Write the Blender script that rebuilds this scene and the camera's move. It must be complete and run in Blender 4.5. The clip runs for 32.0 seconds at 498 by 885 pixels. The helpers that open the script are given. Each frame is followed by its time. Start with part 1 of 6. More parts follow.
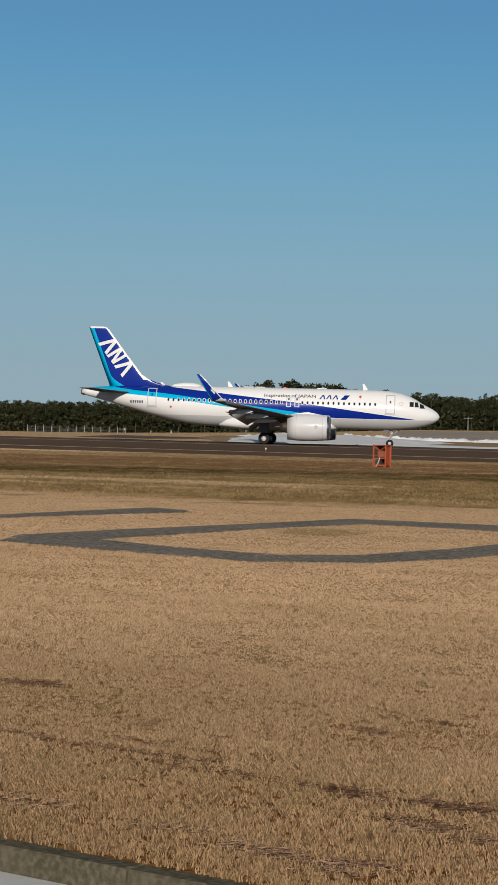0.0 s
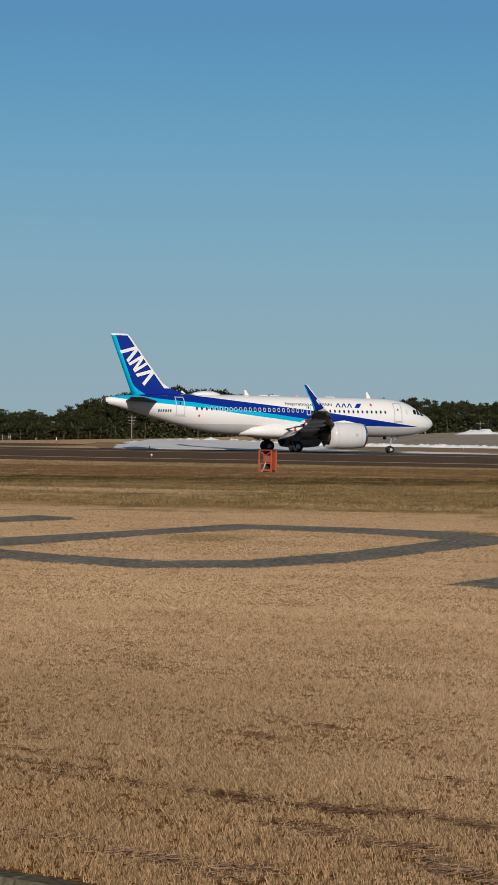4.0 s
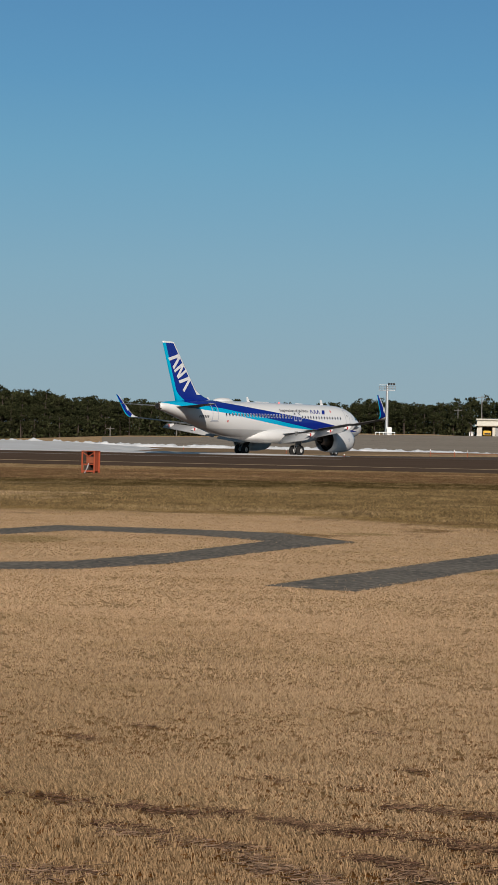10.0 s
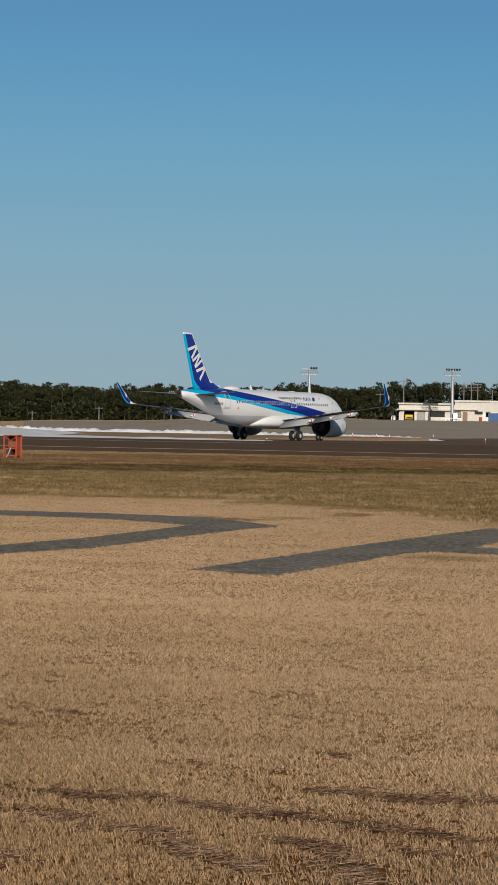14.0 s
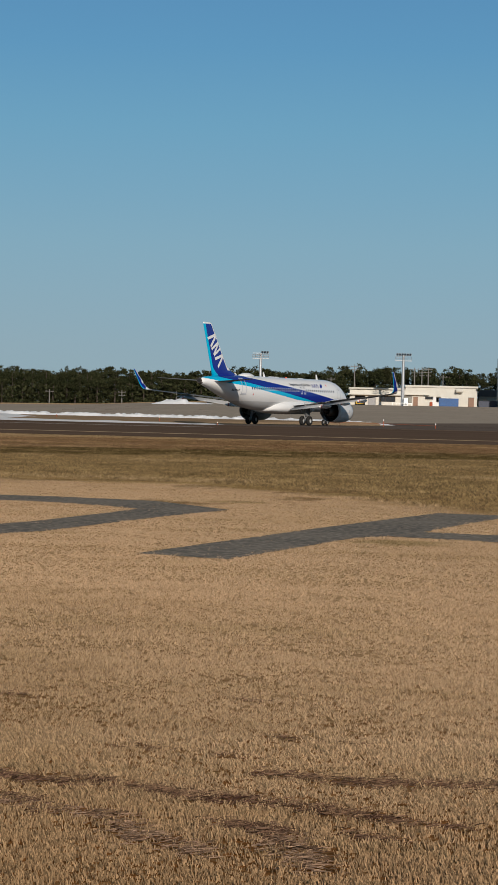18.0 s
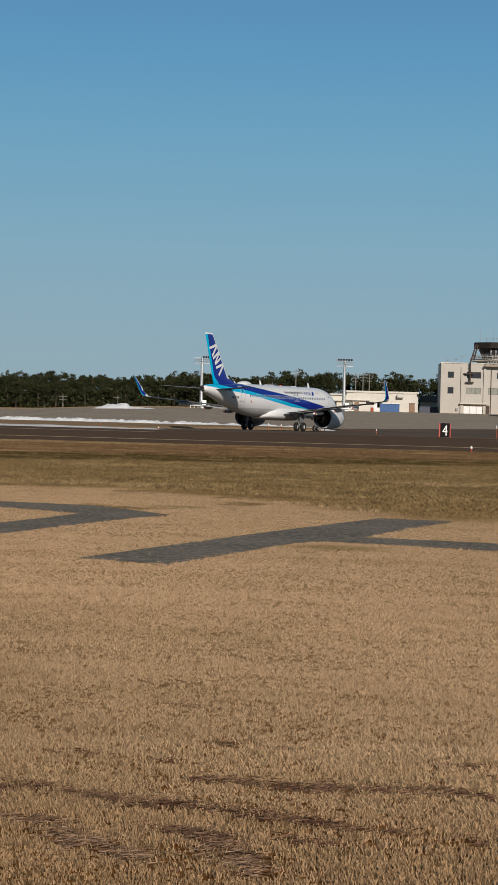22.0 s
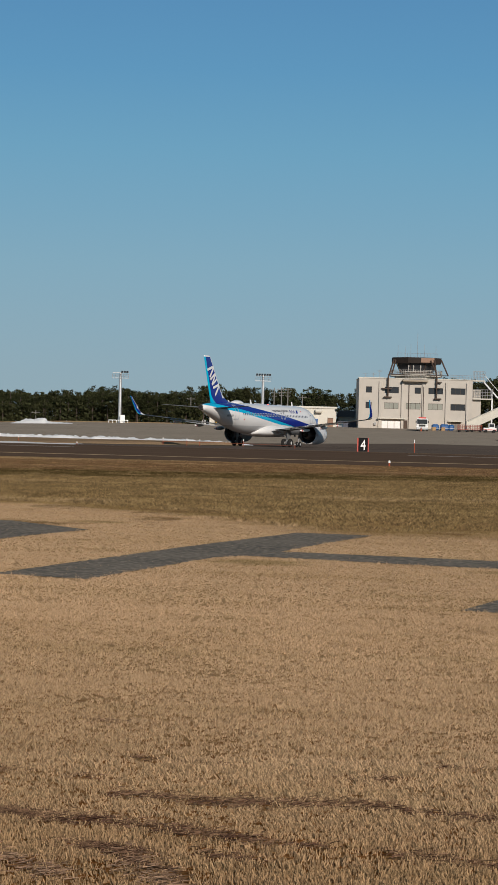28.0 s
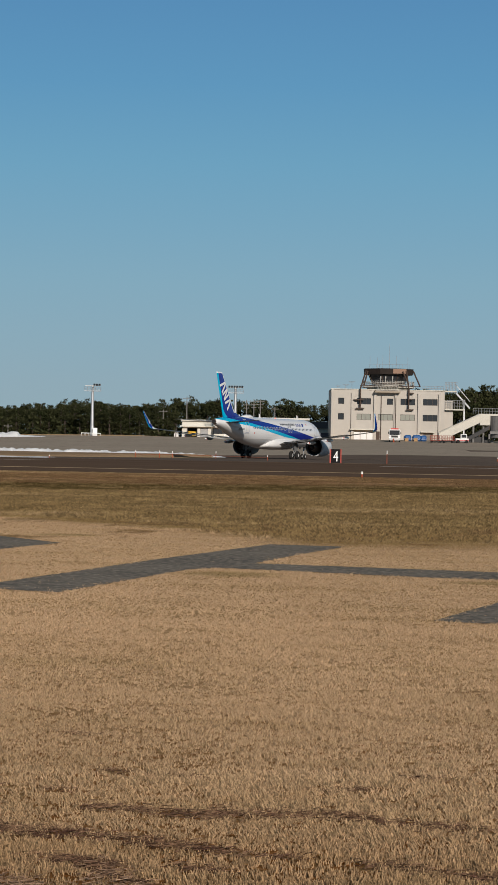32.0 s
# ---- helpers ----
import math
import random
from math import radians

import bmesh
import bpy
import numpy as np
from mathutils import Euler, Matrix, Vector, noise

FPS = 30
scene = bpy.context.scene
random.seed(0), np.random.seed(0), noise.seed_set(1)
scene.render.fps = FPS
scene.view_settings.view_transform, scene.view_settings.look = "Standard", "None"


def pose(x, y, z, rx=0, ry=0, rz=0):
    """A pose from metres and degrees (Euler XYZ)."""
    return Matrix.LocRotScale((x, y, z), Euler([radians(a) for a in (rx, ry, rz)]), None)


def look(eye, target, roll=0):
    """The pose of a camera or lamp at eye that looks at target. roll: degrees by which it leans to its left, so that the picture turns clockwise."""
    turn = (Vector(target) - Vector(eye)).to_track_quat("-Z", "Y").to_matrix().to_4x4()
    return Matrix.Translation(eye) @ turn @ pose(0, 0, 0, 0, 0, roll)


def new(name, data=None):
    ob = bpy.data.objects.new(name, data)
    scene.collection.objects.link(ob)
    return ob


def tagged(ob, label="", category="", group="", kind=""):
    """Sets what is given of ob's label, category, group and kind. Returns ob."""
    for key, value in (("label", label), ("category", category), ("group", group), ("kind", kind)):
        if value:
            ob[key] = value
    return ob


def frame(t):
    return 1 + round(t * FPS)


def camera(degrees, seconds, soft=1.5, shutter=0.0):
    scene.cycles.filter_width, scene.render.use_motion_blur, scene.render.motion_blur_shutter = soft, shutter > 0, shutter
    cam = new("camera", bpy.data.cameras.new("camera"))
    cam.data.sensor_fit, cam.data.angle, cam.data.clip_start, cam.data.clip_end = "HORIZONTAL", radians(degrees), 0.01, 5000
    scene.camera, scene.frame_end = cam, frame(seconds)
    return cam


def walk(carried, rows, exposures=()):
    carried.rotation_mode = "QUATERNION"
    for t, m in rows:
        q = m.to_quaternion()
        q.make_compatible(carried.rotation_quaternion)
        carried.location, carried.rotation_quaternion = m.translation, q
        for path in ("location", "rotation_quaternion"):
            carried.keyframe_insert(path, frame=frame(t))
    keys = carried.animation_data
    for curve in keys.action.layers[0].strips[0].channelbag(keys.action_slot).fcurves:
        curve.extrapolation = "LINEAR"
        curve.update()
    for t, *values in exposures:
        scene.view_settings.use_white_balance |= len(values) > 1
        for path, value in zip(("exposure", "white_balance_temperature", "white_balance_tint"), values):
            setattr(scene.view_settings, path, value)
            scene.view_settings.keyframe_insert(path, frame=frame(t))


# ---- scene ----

# ---- camera ----
LENS = 13.594
EYE_Z = 1.395


def aim(t, yaw, pitch, roll, dx, dz):
    # heading from +Y towards +X, tilt up, lean to the left; dx, dz: sway of the hand-held lens
    eye = Vector((dx, 0.0, EYE_Z + dz))
    a, b = radians(yaw), radians(pitch)
    return t, look(eye, eye + 100 * Vector((math.sin(a) * math.cos(b), math.cos(a) * math.cos(b), math.sin(b))), roll)


cam = camera(LENS, 32.0)
walk(cam, [
    aim(0, -15.734, -0.337, 1.47, -0.021, 0.002),
    aim(0.5, -15.312, -0.340, 1.33, -0.021, 0.003),
    aim(1, -14.948, -0.286, 1.24, -0.019, 0.001),
    aim(1.5, -14.542, -0.164, 1.22, -0.018, 0.002),
    aim(2, -14.107, -0.073, 1.05, -0.012, 0.001),
    aim(2.5, -13.816, -0.043, 0.95, -0.009, 0.002),
    aim(4.5, -12.187, -0.111, 0.95, -0.014, 0.003),
    aim(5, -11.782, -0.015, 1.03, -0.009, 0.003),
    aim(5.5, -11.251, 0.022, 0.98, -0.009, 0.002),
    aim(6, -10.723, 0.036, 1.07, -0.008, 0.002),
    aim(6.5, -10.165, 0.024, 1.09, -0.006, 0.001),
    aim(7, -9.574, -0.045, 1.13, -0.005, 0.002),
    aim(7.5, -9.138, -0.051, 1.11, -0.005, 0.001),
    aim(8, -8.822, -0.025, 1.03, -0.005, 0.002),
    aim(8.5, -8.551, 0.004, 1.04, -0.007, 0.002),
    aim(9, -8.355, 0.029, 1.03, -0.006, 0.002),
    aim(9.5, -8.022, 0.037, 1.10, -0.007, 0.001),
    aim(10, -7.773, -0.000, 1.11, -0.004, 0.001),
    aim(10.5, -7.559, -0.096, 1.09, -0.002, 0.000),
    aim(11, -7.298, -0.193, 1.12, -0.006, 0.002),
    aim(11.5, -7.185, -0.277, 1.10, -0.005, -0.000),
    aim(12, -6.994, -0.325, 1.05, -0.007, -0.001),
    aim(12.5, -6.626, -0.366, 1.02, -0.006, 0.000),
    aim(13, -6.287, -0.307, 1.05, -0.005, -0.001),
    aim(13.5, -5.932, -0.350, 1.02, -0.002, 0.001),
    aim(14, -5.644, -0.395, 1.05, -0.001, 0.000),
    aim(14.5, -5.454, -0.508, 0.99, -0.000, -0.001),
    aim(15, -5.206, -0.652, 1.24, -0.002, 0.002),
    aim(15.5, -4.988, -0.816, 1.33, -0.003, 0.001),
    aim(17.5, -4.391, -0.824, 1.35, -0.000, 0.002),
    aim(18, -4.283, -0.808, 1.34, -0.000, 0.000),
    aim(18.5, -4.094, -0.845, 1.32, 0.001, -0.001),
    aim(19, -3.952, -0.794, 1.35, 0.001, -0.001),
    aim(19.5, -3.758, -0.767, 1.39, 0.002, -0.000),
    aim(20, -3.527, -0.743, 1.50, 0.000, -0.000),
    aim(20.5, -3.292, -0.746, 1.47, 0.004, -0.002),
    aim(21, -3.133, -0.704, 1.51, 0.003, -0.001),
    aim(21.5, -2.949, -0.615, 1.53, 0.005, 0.001),
    aim(22, -2.676, -0.634, 1.52, 0.008, 0.001),
    aim(22.5, -2.488, -0.622, 1.66, 0.006, -0.003),
    aim(23, -2.170, -0.655, 1.72, 0.003, -0.001),
    aim(23.5, -1.812, -0.735, 1.82, 0.005, -0.002),
    aim(24, -1.526, -0.719, 1.89, 0.008, -0.003),
    aim(24.5, -1.332, -0.646, 1.98, 0.007, -0.004),
    aim(25, -1.185, -0.540, 1.92, 0.007, -0.002),
    aim(25.5, -1.066, -0.418, 1.86, 0.008, -0.001),
    aim(27.5, -0.621, -0.177, 1.52, 0.012, -0.002),
    aim(28, -0.456, -0.171, 1.47, 0.013, -0.002),
    aim(28.5, -0.313, -0.215, 1.48, 0.013, -0.002),
    aim(29, -0.127, -0.223, 1.36, 0.015, -0.002),
    aim(29.5, 0.066, -0.293, 1.31, 0.014, -0.002),
    aim(30, 0.247, -0.218, 1.19, 0.015, -0.003),
    aim(30.5, 0.378, -0.101, 0.97, 0.018, -0.002),
    aim(31, 0.375, -0.016, 1.09, 0.018, -0.002),
    aim(31.5, 0.384, 0.149, 1.11, 0.019, -0.003),
    aim(32, 0.285, 0.175, 1.09, 0.021, -0.004),
], exposures=[(0.0, 0.0), (32.0, 0.0)])

# ---- daylight: a low winter sun behind the lens, a little to its right ----
SUN_UP = 20.0
SUN_TO = Vector((0.255, -0.967, 0.0)).normalized() * math.cos(radians(SUN_UP)) + Vector((0, 0, math.sin(radians(SUN_UP))))
world = bpy.data.worlds.new("sky")
scene.world = world
world.use_nodes = True
wn, wl = world.node_tree.nodes, world.node_tree.links.new
sky = wn.new("ShaderNodeTexSky")
sky.sky_type, sky.sun_disc = "NISHITA", False
sky.sun_elevation, sky.sun_rotation = radians(SUN_UP), math.atan2(SUN_TO.x, SUN_TO.y)
sky.altitude, sky.air_density, sky.dust_density, sky.ozone_density = 800, 1.0, 0.0, 5.0
# clear winter blue: grey-blue haze at the horizon, deeper upwards
coord, part_z, blue = wn.new("ShaderNodeTexCoord"), wn.new("ShaderNodeSeparateXYZ"), wn.new("ShaderNodeValToRGB")
wl(coord.outputs["Generated"], part_z.inputs[0])
wl(part_z.outputs["Z"], blue.inputs[0])
SKY = ((0.0, (0.268, 0.380, 0.448)), (0.03, (0.262, 0.384, 0.462)), (0.055, (0.245, 0.391, 0.482)), (0.08, (0.222, 0.393, 0.500)), (0.105, (0.188, 0.378, 0.512)), (0.135, (0.152, 0.360, 0.520)), (0.172, (0.113, 0.310, 0.508)), (0.215, (0.092, 0.262, 0.472)), (0.45, (0.075, 0.130, 0.185)), (1.0, (0.050, 0.075, 0.100)))
while len(blue.color_ramp.elements) < len(SKY):
    blue.color_ramp.elements.new(0.5)
for k, (at, c) in zip(blue.color_ramp.elements, SKY):
    k.position, k.color = at, (*c, 1)
dim, both = wn.new("ShaderNodeVectorMath"), wn.new("ShaderNodeMix")
dim.operation = "SCALE"
dim.inputs["Scale"].default_value = 0.06
wl(sky.outputs[0], dim.inputs[0])
both.data_type = "RGBA"
both.inputs[0].default_value = 0.9
wl(dim.outputs[0], both.inputs[6])
wl(blue.outputs[0], both.inputs[7])
wl(both.outputs[2], wn["Background"].inputs["Color"])
wn["Background"].inputs["Strength"].default_value = 1.0
sun = new("sun", bpy.data.lights.new("sun", "SUN"))
sun.data.energy, sun.data.angle, sun.data.color = 4.1, radians(0.53), (1.0, 0.895, 0.785)
sun.matrix_world = look((0, 0, 200), Vector((0, 0, 200)) - SUN_TO)


# ---- materials ----
def material(name, color, rough=0.6, metal=0.0, other=None, scale=4.0, fine=None, mix=0.5, bump=0.0, bump_scale=None, coat=0.0, stretch=None, spec=0.5, island=0.0):
    """A surface with two scales of variation. other: second colour, spread by noise of that scale; fine: third colour in a finer grain."""
    m = bpy.data.materials.new(name)
    m.use_nodes = True
    nt = m.node_tree
    n, link = nt.nodes, nt.links.new
    b = n["Principled BSDF"]
    b.inputs["Roughness"].default_value, b.inputs["Metallic"].default_value = rough, metal
    b.inputs["Coat Weight"].default_value = coat
    b.inputs["Coat Roughness"].default_value = 0.08
    b.inputs["Specular IOR Level"].default_value = spec
    b.inputs["Base Color"].default_value = (*color, 1)
    tc = n.new("ShaderNodeTexCoord")
    src = tc.outputs["Object"]
    if stretch:
        mp = n.new("ShaderNodeMapping")
        mp.inputs["Scale"].default_value = stretch
        link(src, mp.inputs["Vector"])
        src = mp.outputs[0]
    out = None
    if other:
        a = n.new("ShaderNodeTexNoise")
        a.inputs["Scale"].default_value, a.inputs["Detail"].default_value, a.inputs["Roughness"].default_value = scale, 6, 0.62
        link(src, a.inputs["Vector"])
        r = n.new("ShaderNodeMapRange")
        r.inputs["From Min"].default_value, r.inputs["From Max"].default_value = 0.5 - 0.28 * (1 - mix) - 0.06, 0.5 + 0.28 * mix + 0.06
        link(a.outputs["Fac"], r.inputs["Value"])
        x = n.new("ShaderNodeMix")
        x.data_type = "RGBA"
        x.inputs[6].default_value, x.inputs[7].default_value = (*color, 1), (*other, 1)
        link(r.outputs[0], x.inputs[0])
        out = x.outputs[2]
    if fine:
        a = n.new("ShaderNodeTexNoise")
        a.inputs["Scale"].default_value, a.inputs["Detail"].default_value = scale * 13, 4
        link(src, a.inputs["Vector"])
        x = n.new("ShaderNodeMix")
        x.data_type = "RGBA"
        r = n.new("ShaderNodeMapRange")
        r.inputs["From Min"].default_value, r.inputs["From Max"].default_value, r.inputs["To Max"].default_value = 0.42, 0.68, 0.8
        link(a.outputs["Fac"], r.inputs["Value"])
        link(r.outputs[0], x.inputs[0])
        if out:
            link(out, x.inputs[6])
        else:
            x.inputs[6].default_value = (*color, 1)
        x.inputs[7].default_value = (*fine, 1)
        out = x.outputs[2]
    if island:
        g = n.new("ShaderNodeNewGeometry")
        h = n.new("ShaderNodeHueSaturation")
        r = n.new("ShaderNodeMapRange")
        r.inputs["To Min"].default_value, r.inputs["To Max"].default_value = 1 - island, 1 + island
        link(g.outputs["Random Per Island"], r.inputs["Value"])
        link(r.outputs[0], h.inputs["Value"])
        if out:
            link(out, h.inputs["Color"])
        else:
            h.inputs["Color"].default_value = (*color, 1)
        out = h.outputs[0]
    if out:
        link(out, b.inputs["Base Color"])
    if bump:
        a = n.new("ShaderNodeTexNoise")
        a.inputs["Scale"].default_value, a.inputs["Detail"].default_value = bump_scale or scale * 6, 5
        link(src, a.inputs["Vector"])
        u = n.new("ShaderNodeBump")
        u.inputs["Strength"].default_value, u.inputs["Distance"].default_value = 1.0, bump
        link(a.outputs["Fac"], u.inputs["Height"])
        link(u.outputs[0], b.inputs["Normal"])
    return m


ASPHALT = material("asphalt", (0.116, 0.078, 0.055), 0.9, other=(0.146, 0.100, 0.072), scale=0.05, fine=(0.096, 0.066, 0.048), bump=0.01, bump_scale=30, stretch=(0.3, 1.6, 1), spec=0.0)
OLD_ASPHALT = material("old_asphalt", (0.125, 0.098, 0.081), 0.9, other=(0.155, 0.123, 0.103), scale=0.06, fine=(0.105, 0.084, 0.070), bump=0.01, bump_scale=30, spec=0.0)
CONCRETE = material("concrete_apron", (0.310, 0.261, 0.207), 0.9, other=(0.360, 0.307, 0.246), scale=0.05, fine=(0.280, 0.239, 0.193), bump=0.005, bump_scale=20, spec=0.0)
LETTER = material("weathered_grey_strip", (0.110, 0.102, 0.093), 0.9, other=(0.20, 0.178, 0.15), scale=0.8, fine=(0.30, 0.26, 0.21), bump=0.02, bump_scale=12, stretch=(1.2, 0.7, 1), spec=0.0)
YELLOW = material("worn_yellow_paint", (0.46, 0.33, 0.18), 0.8, other=(0.32, 0.24, 0.15), scale=0.4, spec=0.1)
WHITE_LINE = material("worn_white_paint", (0.36, 0.33, 0.30), 0.8, other=(0.2, 0.18, 0.16), scale=0.3, spec=0.1)
SNOW = material("old_snow", (0.86, 0.87, 0.88), 0.7, other=(0.74, 0.74, 0.74), scale=0.25, fine=(0.80, 0.80, 0.80), bump=0.12, bump_scale=1.3, spec=0.2)
DIRTY_SNOW = material("thin_grey_snow", (0.74, 0.73, 0.72), 0.75, other=(0.60, 0.58, 0.55), scale=0.12, fine=(0.68, 0.67, 0.66), bump=0.06, bump_scale=0.9, spec=0.15)
VERGE = material("dry_verge", (0.330, 0.230, 0.145), 0.95, other=(0.220, 0.152, 0.095), scale=0.12, fine=(0.310, 0.214, 0.122), bump=0.05, bump_scale=3, spec=0.0)


def part(name, bm, mat, parent=None, label="", smooth=False):
    """Links a bmesh as one mesh object, under a thing or a part."""
    me = bpy.data.meshes.new(name)
    bm.to_mesh(me)
    bm.free()
    me.materials.append(mat)
    if smooth:
        for f in me.polygons:
            f.use_smooth = True
    ob = new(name, me)
    if parent:
        ob.parent = parent
    return tagged(ob, label)


def thing(name, m, label, category, group=""):
    ob = new(name)
    ob.empty_display_size = 0.3
    ob.matrix_world = m
    return tagged(ob, label, category, group)


def box(bm, x0, x1, y0, y1, z0, z1, bevel=0.0):
    r = bmesh.ops.create_cube(bm, size=1)["verts"]
    for v in r:
        v.co = Vector((x0 if v.co.x < 0 else x1, y0 if v.co.y < 0 else y1, z0 if v.co.z < 0 else z1))
    if bevel:
        bmesh.ops.bevel(bm, geom=list({e for v in r for e in v.link_edges}), offset=bevel, segments=1, affect="EDGES", profile=0.5)
    return bm


def boxes(*specs, bevel=0.0):
    bm = bmesh.new()
    for s in specs:
        box(bm, *s, bevel=bevel)
    return bm


def rod(bm, a, b, r0, r1=None, n=8):
    a, b = Vector(a), Vector(b)
    m = Matrix.Translation((a + b) / 2) @ (b - a).to_track_quat("Z", "Y").to_matrix().to_4x4()
    bmesh.ops.create_cone(bm, cap_ends=True, segments=n, radius1=r0, radius2=r0 if r1 is None else r1, depth=(b - a).length, matrix=m)
    return bm


def rods(*specs):
    bm = bmesh.new()
    for s in specs:
        rod(bm, *s)
    return bm


def grid_sheet(name, xs, ys, height, mat):
    """A sheet over the rectangle of the two lists, at height(x, y)."""
    nx = len(xs)
    vs = [(x, y, height(x, y)) for y in ys for x in xs]
    fs = [(j * nx + i, j * nx + i + 1, (j + 1) * nx + i + 1, (j + 1) * nx + i) for j in range(len(ys) - 1) for i in range(nx - 1)]
    me = bpy.data.meshes.new(name)
    me.from_pydata(vs, [], fs)
    me.materials.append(mat)
    for f in me.polygons:
        f.use_smooth = True
    return new(name, me)


def polygon(name, pts, z, mat, parent=None, label=""):
    bm = bmesh.new()
    vs = [bm.verts.new((x, y, z)) for x, y in pts]
    f = bm.faces.new(vs)
    f.normal_update()
    if f.normal.z < 0:
        f.normal_flip()
    bmesh.ops.triangulate(bm, faces=[f])
    return part(name, bm, mat, parent, label)


# ---- ground: flat as far as the taxiway, rising to the terminal side ----
RISE_FROM, RISE_TO = 330.0, 470.0


def rise(x):
    return float(np.interp(x, [-260, -182, -125, -97, -73, -52, -30, 60, 200], [-0.9, -0.7, 0.8, 2.1, 2.4, 3.5, 3.72, 4.1, 4.3]))


def ground_z(x, y):
    if y <= RISE_FROM:
        return 0.0
    bank = 0.38 * max(0.0, min(1.0, (y - 472) / 12)) * max(0.0, min(1.0, (-16 - x) / 6))
    return rise(x) * min(1.0, (y - RISE_FROM) / (RISE_TO - RISE_FROM)) + bank + max(0.0, y - 520) * 0.004


def field_material(name, blades=False):
    """Mown dead grass: brown and straw near the road, olive and brown bands towards the runway, blotched."""
    m = material(name, (0.40, 0.28, 0.16), 0.95, bump=0.0 if blades else 0.035, bump_scale=16, spec=0.0)
    nt = m.node_tree
    n, link = nt.nodes, nt.links.new
    tc, sep = n.new("ShaderNodeTexCoord"), n.new("ShaderNodeSeparateXYZ")
    link(tc.outputs["Object"], sep.inputs[0])

    def noise_of(scale, detail, stretch):
        mp, a = n.new("ShaderNodeMapping"), n.new("ShaderNodeTexNoise")
        mp.inputs["Scale"].default_value = stretch
        link(tc.outputs["Object"], mp.inputs["Vector"])
        link(mp.outputs[0], a.inputs["Vector"])
        a.inputs["Scale"].default_value, a.inputs["Detail"].default_value, a.inputs["Roughness"].default_value = scale, detail, 0.65
        return a.outputs["Fac"]

    def calc(op, a, b):
        x = n.new("ShaderNodeMath")
        x.operation = op
        for i, v in enumerate((a, b)):
            if isinstance(v, (int, float)):
                x.inputs[i].default_value = v
            else:
                link(v, x.inputs[i])
        return x.outputs[0]

    def span(v, lo, hi):
        mr = n.new("ShaderNodeMapRange")
        mr.inputs["From Min"].default_value, mr.inputs["From Max"].default_value = lo, hi
        link(v, mr.inputs["Value"])
        return mr.outputs[0]

    # the near border of the unmown strip bends at the letters, the far bands run beside the runway
    beyond = span(sep.outputs["Y"], 46.0, 60.0)
    wob = calc("MULTIPLY", calc("SUBTRACT", noise_of(0.16, 9, (0.5, 1, 1)), 0.5), calc("MULTIPLY", sep.outputs["Y"], calc("SUBTRACT", 0.34, calc("MULTIPLY", beyond, 0.22))))
    near_side = calc("MULTIPLY", calc("MULTIPLY", span(sep.outputs["X"], -4.0, 1.0), span(sep.outputs["Y"], 12.0, 26.0)), calc("MULTIPLY", calc("SUBTRACT", 1.0, beyond), 9.0))
    far_side = calc("MULTIPLY", calc("MULTIPLY", sep.outputs["X"], -0.5), beyond)
    far = calc("DIVIDE", calc("ADD", calc("ADD", sep.outputs["Y"], calc("ADD", near_side, far_side)), wob), 130.0)
    r = n.new("ShaderNodeValToRGB")
    stops = ((0.0, (0.262, 0.164, 0.089)), (0.048, (0.290, 0.188, 0.104)), (0.064, (0.392, 0.272, 0.163)), (0.12, (0.416, 0.288, 0.176)), (0.19, (0.365, 0.255, 0.158)), (0.298, (0.330, 0.232, 0.143)), (0.315, (0.168, 0.116, 0.055)), (0.40, (0.148, 0.105, 0.050)), (0.515, (0.150, 0.105, 0.050)), (0.53, (0.054, 0.040, 0.016)), (0.60, (0.048, 0.035, 0.014)), (0.625, (0.105, 0.062, 0.033)), (0.82, (0.120, 0.072, 0.038)), (0.842, (0.19, 0.132, 0.075)), (0.955, (0.19, 0.132, 0.075)), (0.975, (0.40, 0.285, 0.185)))
    e = r.color_ramp.elements
    while len(e) < len(stops):
        e.new(0.5)
    for k, (at, c) in zip(e, stops):
        k.position, k.color = at, (*c, 1)
    link(far, r.inputs[0])

    def over(col, fac, lo, hi, c, most):
        mr, x = n.new("ShaderNodeMapRange"), n.new("ShaderNodeMix")
        mr.inputs["From Min"].default_value, mr.inputs["From Max"].default_value, mr.inputs["To Max"].default_value = lo, hi, most
        link(fac, mr.inputs["Value"])
        x.data_type = "RGBA"
        link(mr.outputs[0], x.inputs[0])
        link(col, x.inputs[6])
        x.inputs[7].default_value = (*c, 1)
        return x.outputs[2]

    col = over(r.outputs[0], noise_of(0.45, 8, (0.45, 1, 1)), 0.53, 0.68, (0.22, 0.142, 0.070), 0.32)
    col = over(col, noise_of(0.16, 7, (0.6, 1, 1)), 0.55, 0.68, (0.44, 0.32, 0.20), 0.3)
    col = over(col, noise_of(2.2, 6, (0.6, 1, 1)), 0.55, 0.70, (0.20, 0.125, 0.060), 0.35)
    # matted dark and pale tussocks on the unmown strip
    rough = span(sep.outputs["Y"], 30.0, 38.0)
    col = over(col, calc("MULTIPLY", noise_of(0.95, 7, (0.8, 0.45, 1)), rough), 0.50, 0.60, (0.080, 0.056, 0.024), 0.55)
    col = over(col, calc("MULTIPLY", noise_of(1.25, 7, (0.8, 0.45, 1)), rough), 0.51, 0.62, (0.33, 0.235, 0.115), 0.30)
